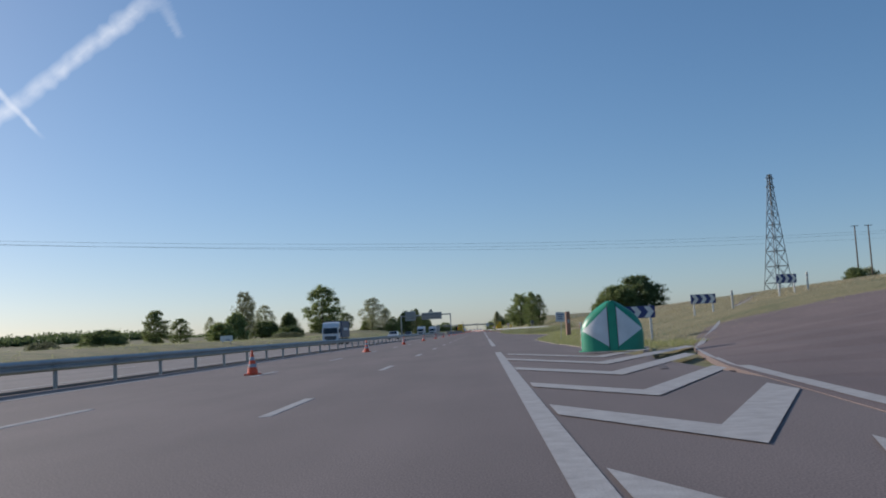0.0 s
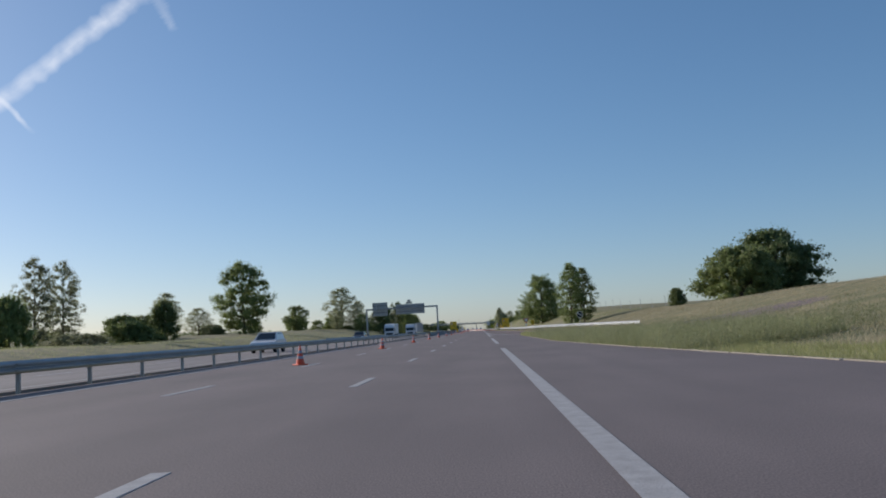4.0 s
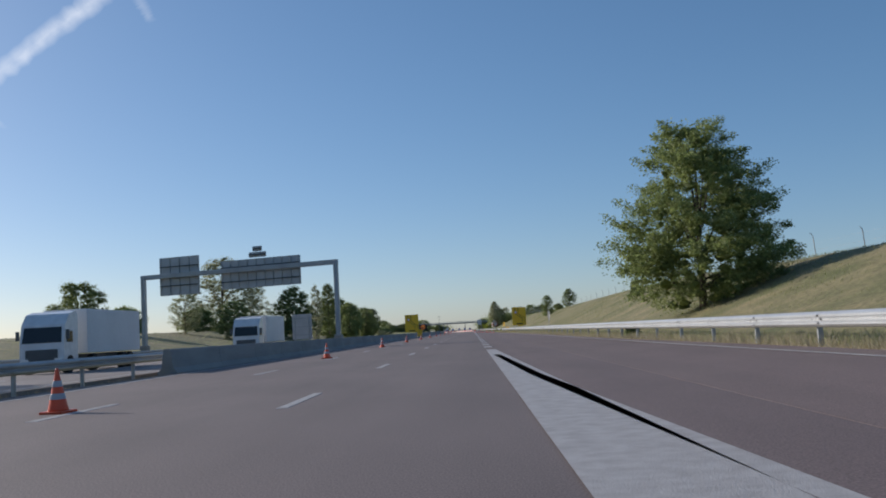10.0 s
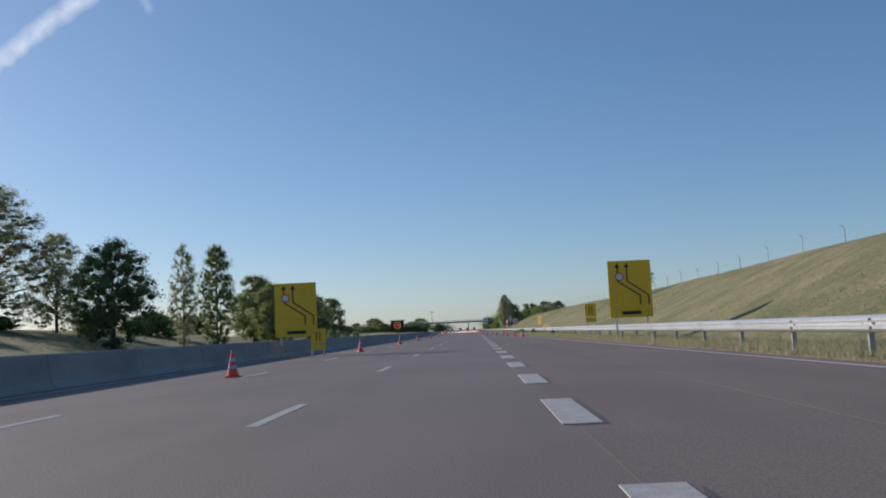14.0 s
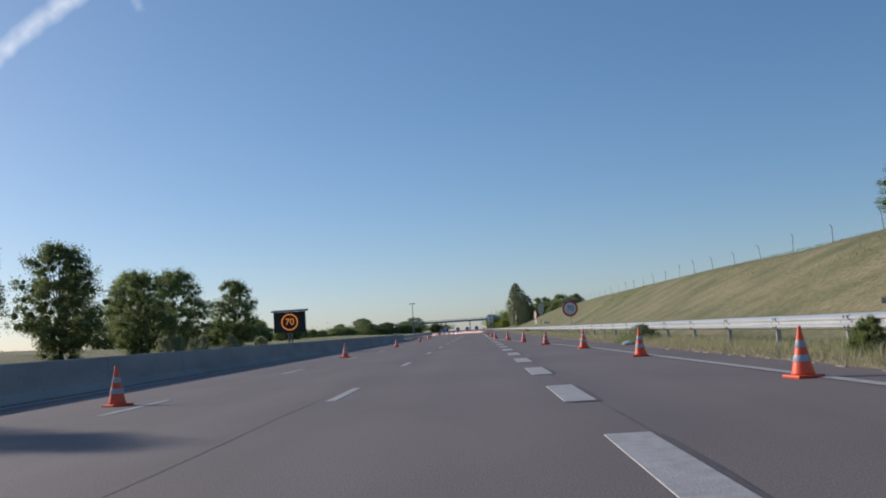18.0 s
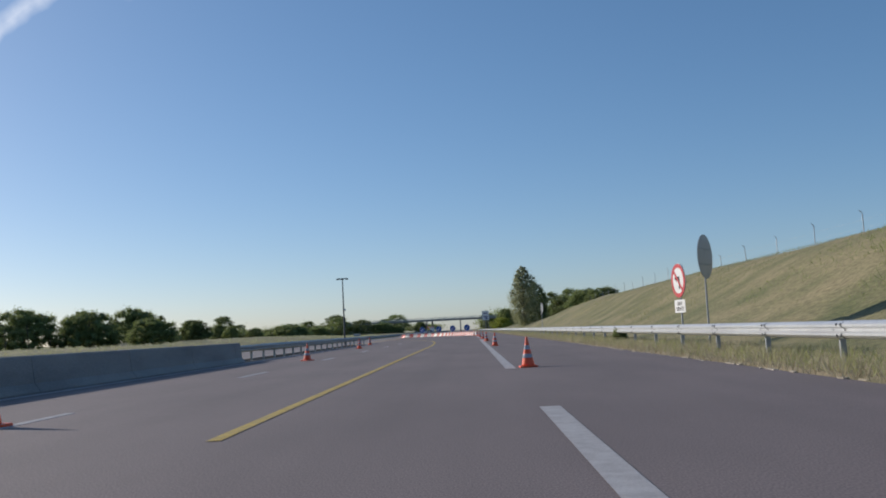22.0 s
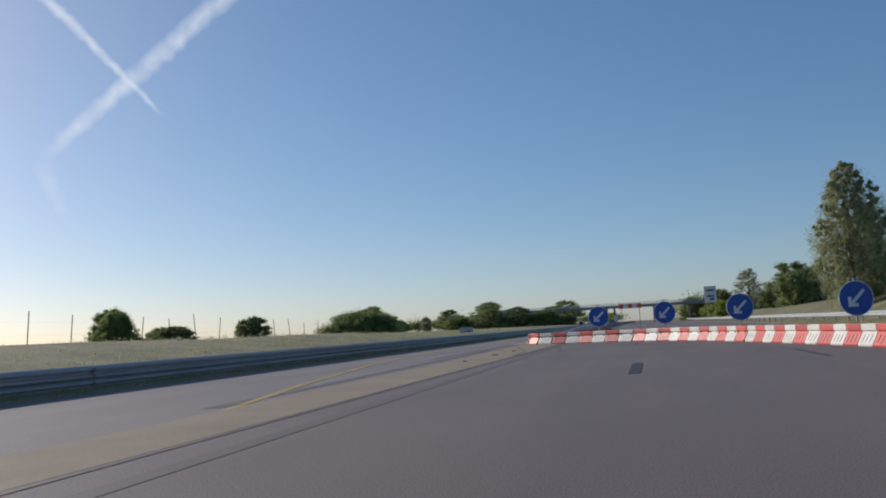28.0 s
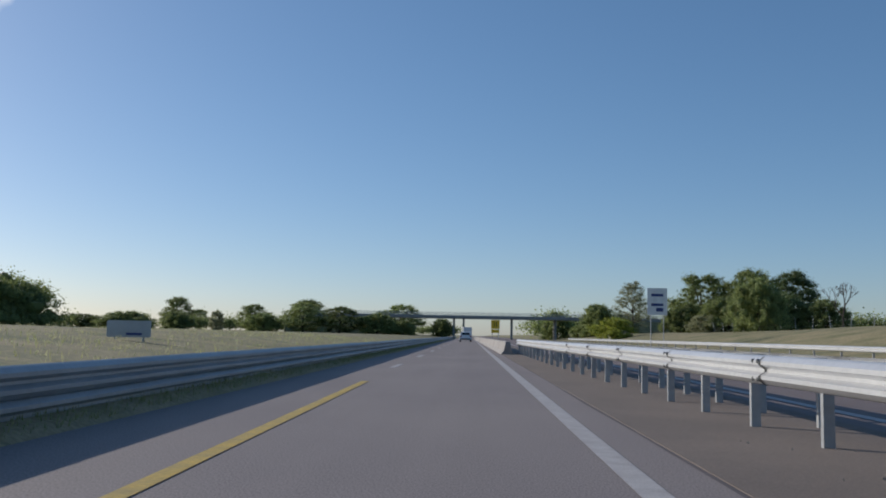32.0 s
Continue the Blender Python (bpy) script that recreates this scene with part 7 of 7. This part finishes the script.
# ---- bridge ----
def bridge(y):
    t = thing("road_bridge", "slender grey concrete overpass on thin piers over the motorway", "bridge")
    bm = bmesh.new()
    box(bm, (-8, y, 6.35), (110, 9, 0.9), 0.06)
    part("deck", bm, M["plaster"], t)
    for s in (-4.4, 4.4):
        bm = bmesh.new()
        for z in (7.0, 7.35, 7.7):
            box(bm, (-8, y + s, z), (110, 0.06, 0.06))
        for k in range(56):
            box(bm, (-63 + k * 2, y + s, 7.25), (0.06, 0.05, 0.95))
        part("parapet", bm, M["galv_old"], t)
    for x in (-19.5, -13.4 + drift(y), 0.9 + drift(y), 10.5):
        for s in (-2.5, 2.5):
            bm = bmesh.new()
            box(bm, (x, y + s, 2.9), (0.5, 0.8, 6.2), 0.05)
            part("pier", bm, M["plaster"], t)
    for s in (-1, 1):
        bm = bmesh.new()
        x0, x1 = (-8 + s * 33, -8 + s * 60)
        vs = [bm.verts.new(p) for p in ((x0, y - 12, -0.2), (x1, y - 14, -0.2), (x1, y + 14, -0.2), (x0, y + 12, -0.2), (x0 + s * 9, y - 6, 5.9), (x1, y - 6, 5.9), (x1, y + 6, 5.9), (x0 + s * 9, y + 6, 5.9))]
        for f in ((0, 1, 5, 4), (1, 2, 6, 5), (2, 3, 7, 6), (3, 0, 4, 7), (4, 5, 6, 7)):
            bm.faces.new([vs[i] for i in f])
        bmesh.ops.recalc_face_normals(bm, faces=bm.faces)
        part("abutment", bm, M["soil"], t)


bridge(985.0)

# ---- vehicles ----
def wheel(t, x, y, r, w):
    bm = bmesh.new()
    rod(bm, (x - w / 2, y, r), (x + w / 2, y, r), r, n=22)
    o = part("wheel", bm, M["tyre"], t)
    bm = bmesh.new()
    rod(bm, (x - w / 2 - 0.01, y, r), (x + w / 2 + 0.01, y, r), r * 0.6, n=16)
    part("rim", bm, M["rim"], o)


def car(x, y, turn, paint, label, L=4.2, W=1.78, H=1.48):
    t = thing("car", label, "car", at=(x, y, 0), turn=turn)
    side = [(-0.5, 0.30), (-0.49, 0.62), (-0.40, 0.66), (-0.20, 0.66), (0.10, 0.66), (0.36, 0.64), (0.48, 0.58), (0.5, 0.30)]
    bm = bmesh.new()
    prof = [(-0.5 * L, 0.28), (-0.505 * L, 0.55), (-0.49 * L, 0.92), (-0.1 * L, 0.95), (0.22 * L, 0.92), (0.44 * L, 0.76), (0.495 * L, 0.58), (0.5 * L, 0.28)]
    rings = []
    for s, k in ((-1, 0.97), (-0.94, 1.0), (0.94, 1.0), (1, 0.97)):
        rings.append([bm.verts.new((s * W / 2, p * (1.0 if abs(s) < 1 else 0.985), z if z > 0.5 else z + 0.0)) for p, z in prof])
    n = len(prof)
    for a, b in zip(rings, rings[1:]):
        for i in range(n):
            bm.faces.new((a[i], b[i], b[(i + 1) % n], a[(i + 1) % n]))
    bm.faces.new(list(reversed(rings[0])))
    bm.faces.new(rings[-1])
    bmesh.ops.recalc_face_normals(bm, faces=bm.faces)
    part("body", bm, M[paint], t)
    cab = [(-0.47 * L, 0.93), (-0.40 * L, H - 0.06), (-0.30 * L, H), (0.02 * L, H), (0.24 * L, 0.93)]
    bm = bmesh.new()
    rings = [[bm.verts.new((s * W / 2 * (0.93 if z < 1 else 0.76), p, z)) for p, z in cab] for s in (-1, 1)]
    for i in range(len(cab)):
        j = (i + 1) % len(cab)
        bm.faces.new((rings[0][i], rings[1][i], rings[1][j], rings[0][j]))
    bm.faces.new(list(reversed(rings[0])))
    bm.faces.new(rings[1])
    bmesh.ops.recalc_face_normals(bm, faces=bm.faces)
    part("cabin", bm, M[paint], t)
    bm = bmesh.new()
    vs = [bm.verts.new(p) for p in ((-W * 0.36, -0.462 * L - 0.004, 1.02), (W * 0.36, -0.462 * L - 0.004, 1.02), (W * 0.32, -0.418 * L - 0.004, H - 0.1), (-W * 0.32, -0.418 * L - 0.004, H - 0.1))]
    bm.faces.new(vs)
    part("rear_window", bm, M["glass"], t)
    bm = bmesh.new()
    vs = [bm.verts.new(p) for p in ((-W * 0.40, 0.225 * L + 0.012, 0.97), (-W * 0.34, 0.04 * L + 0.012, H - 0.05), (W * 0.34, 0.04 * L + 0.012, H - 0.05), (W * 0.40, 0.225 * L + 0.012, 0.97))]
    bm.faces.new(vs)
    part("windscreen", bm, M["glass"], t)
    for s in (-1, 1):
        bm = bmesh.new()
        vs = [bm.verts.new((s * (W * 0.465 if z < 1 else W * 0.395) + s * 0.012, p, z)) for p, z in ((-0.40 * L, 1.0), (0.18 * L, 1.0), (0.03 * L, H - 0.1), (-0.33 * L, H - 0.1))]
        bm.faces.new(vs)
        part("side_window", bm, M["glass"], t)
        bm = bmesh.new()
        box(bm, (s * W * 0.41, -0.495 * L, 0.82), (0.26, 0.06, 0.16), 0.02)
        part("tail_lamp", bm, M["lamp_red"], t)
        bm = bmesh.new()
        box(bm, (s * W * 0.38, 0.478 * L, 0.66), (0.34, 0.08, 0.12), 0.02)
        part("headlight", bm, M["sign_white"], t)
        for p in (-0.31 * L, 0.31 * L):
            wheel(t, s * (W / 2 - 0.1), p, 0.31, 0.21)
    bm = bmesh.new()
    box(bm, (0, -0.503 * L, 0.42), (W * 0.86, 0.08, 0.2), 0.03)
    part("rear_bumper", bm, M["dark_steel"], t)
    bm = bmesh.new()
    box(bm, (0, -0.51 * L, 0.70), (0.5, 0.02, 0.11))
    part("plate_bar", bm, M["sign_white"], t)


def lorry(x, y, turn, tarp, label, L=9.5, H=2.95):
    """Cab at the front (towards +y), box trailer behind."""
    t = thing("lorry", label, "truck", at=(x, y, 0), turn=turn)
    W = 2.1
    bm = bmesh.new()
    box(bm, (0, -L * 0.14, 0.85 + (H - 0.85) / 2), (W, L * 0.72, H - 0.85), 0.04)
    o = part("box_body", bm, M[tarp], t)
    if tarp == "tarp_blue":
        for s in (-1, 1):
            bm = bmesh.new()
            box(bm, (s * (W / 2 + 0.004), -L * 0.14, 0.85 + (H - 0.85) * 0.52), (0.008, L * 0.38, 0.32))
            part("caption_bar", bm, M["tarp"], o)
    bm = bmesh.new()
    box(bm, (0, -L * 0.05, 0.7), (W * 0.5, L * 0.88, 0.22))
    part("chassis", bm, M["dark_steel"], t)
    bm = bmesh.new()
    c = L * 0.40
    prof = [(c - 0.75, 0.4), (c - 0.75, H - 0.35), (c - 0.55, H - 0.12), (c + 0.1, H - 0.25), (c + 0.55, H - 0.75), (c + 0.72, 1.35), (c + 0.75, 0.4)]
    rings = [[bm.verts.new((s * W * 0.48, p, z)) for p, z in prof] for s in (-1, 1)]
    for i in range(len(prof)):
        j = (i + 1) % len(prof)
        bm.faces.new((rings[0][i], rings[1][i], rings[1][j], rings[0][j]))
    bm.faces.new(list(reversed(rings[0])))
    bm.faces.new(rings[1])
    bmesh.ops.recalc_face_normals(bm, faces=bm.faces)
    part("cab", bm, M["car_white"], t)
    bm = bmesh.new()
    vs = [bm.verts.new(p) for p in ((-W * 0.43, c + 0.735, 1.40), (W * 0.43, c + 0.735, 1.40), (W * 0.41, c + 0.585, H - 0.85), (-W * 0.41, c + 0.585, H - 0.85))]
    bm.faces.new(vs)
    part("windscreen", bm, M["glass"], t)
    bm = bmesh.new()
    box(bm, (0, c + 0.76, 0.85), (W * 0.7, 0.03, 0.5), 0.02)
    part("grille", bm, M["dark_steel"], t)
    for s in (-1, 1):
        bm = bmesh.new()
        box(bm, (s * W * 0.485, c + 0.15, 1.65), (0.03, 0.6, 0.5), 0.01)
        part("side_window", bm, M["glass"], t)
        bm = bmesh.new()
        box(bm, (s * (W * 0.48 + 0.14), c + 0.62, 1.75), (0.16, 0.08, 0.42), 0.02)
        part("mirror", bm, M["dark_steel"], t)
        bm = bmesh.new()
        box(bm, (s * W * 0.36, c + 0.77, 0.62), (0.34, 0.04, 0.16), 0.02)
        part("headlight", bm, M["sign_white"], t)
        for p in (c + 0.1, -L * 0.26, -L * 0.36, c - 2.6):
            wheel(t, s * (W / 2 - 0.16), p, 0.40, 0.28)


lorry(-16.6, 303, 180, "tarp", "white articulated lorry with a plain box trailer on the opposite carriageway")
lorry(-14.6, 332, 180, "tarp", "white lorry further back on the opposite carriageway")
lorry(-16.0, 129, 180, "tarp_blue", "white lorry with a dark blue curtain trailer on the opposite carriageway")
car(-16.8, 254, 180, "car_grey", "grey hatchback on the opposite carriageway")
car(-13.4, 178, 180, "car_white", "white car on the opposite carriageway")
car(-14.2, 852, 2, "car_white", "white hatchback driving ahead in the narrowed lane")
car(-14.6, 905, 2, "car_grey", "dark grey car ahead in the narrowed lane")
lorry(-15.0, 938, 2, "tarp", "white lorry ahead near the overpass")

# ---- vapour trails, far up ----
cloud = bpy.data.materials.new("vapour")
cloud.use_nodes = True
cn, cl = cloud.node_tree.nodes, cloud.node_tree.links
cn.clear()
tc = cn.new("ShaderNodeTexCoord")
nz = cn.new("ShaderNodeTexNoise")
nz.inputs["Scale"].default_value = 0.012
nz.inputs["Detail"].default_value = 6
cl.new(tc.outputs["Object"], nz.inputs["Vector"])
uvx = cn.new("ShaderNodeAttribute")
uvx.attribute_name = "edge"
mul = cn.new("ShaderNodeMath")
mul.operation = "MULTIPLY"
cl.new(nz.outputs[0], mul.inputs[0])
cl.new(uvx.outputs["Fac"], mul.inputs[1])
em = cn.new("ShaderNodeEmission")
em.inputs[0].default_value, em.inputs[1].default_value = (0.86, 0.92, 1.0, 1), 0.95
tp = cn.new("ShaderNodeBsdfTransparent")
mx = cn.new("ShaderNodeMixShader")
co = cn.new("ShaderNodeOutputMaterial")
cl.new(mul.outputs[0], mx.inputs[0])
cl.new(tp.outputs[0], mx.inputs[1])
cl.new(em.outputs[0], mx.inputs[2])
cl.new(mx.outputs[0], co.inputs[0])


def trail(a, b, w0, w1, strength, dist=4620.0, bend=0.0, seed=1):
    """A ribbon of vapour between two directions in the sky."""
    r = random.Random(seed)
    A, B = Vector(a).normalized() * dist, Vector(b).normalized() * dist
    along = (B - A).normalized()
    across = along.cross((A + B).normalized()).normalized()
    V, F, E = [], [], []
    n = 40
    for i in range(n + 1):
        u = i / n
        c = A + (B - A) * u + across * (bend * math.sin(u * math.pi) + r.uniform(-5, 5))
        w = (w0 + (w1 - w0) * u) * r.uniform(0.85, 1.15)
        fade = min(1, u * 8, (1 - u) * 8)
        for k, e in ((-1, 0), (-0.4, 0.75), (0, 1), (0.4, 0.75), (1, 0)):
            V.append(c + across * w * k)
            E.append(e * strength * fade)
        if i:
            for k in range(4):
                o = (i - 1) * 5 + k
                F.append((o, o + 1, o + 6, o + 5))
    me = mesh_of("vapour_trail", V, F, cloud)
    at = me.attributes.new("edge", "FLOAT", "POINT")
    at.data.foreach_set("value", E)
    ob = new("backdrop_vapour_trail", me)
    ob.location = (0, 345, 0)
    ob.rotation_euler = (0, 0, -0.015)
    ob.visible_shadow = False
    return tagged(ob, "white vapour trail across the blue sky", "cloud", kind="structure")


trail((-0.335, 0.865, 0.385), (-0.566, 0.80, 0.182), 62, 38, 0.9, seed=1)
trail((-0.575, 0.74, 0.38), (-0.464, 0.852, 0.224), 40, 13, 0.95, seed=2)
trail((-0.566, 0.80, 0.182), (-0.553, 0.818, 0.13), 50, 30, 0.35, seed=3)
trail((-0.34, 0.86, 0.375), (-0.325, 0.885, 0.335), 50, 24, 0.3, seed=4)
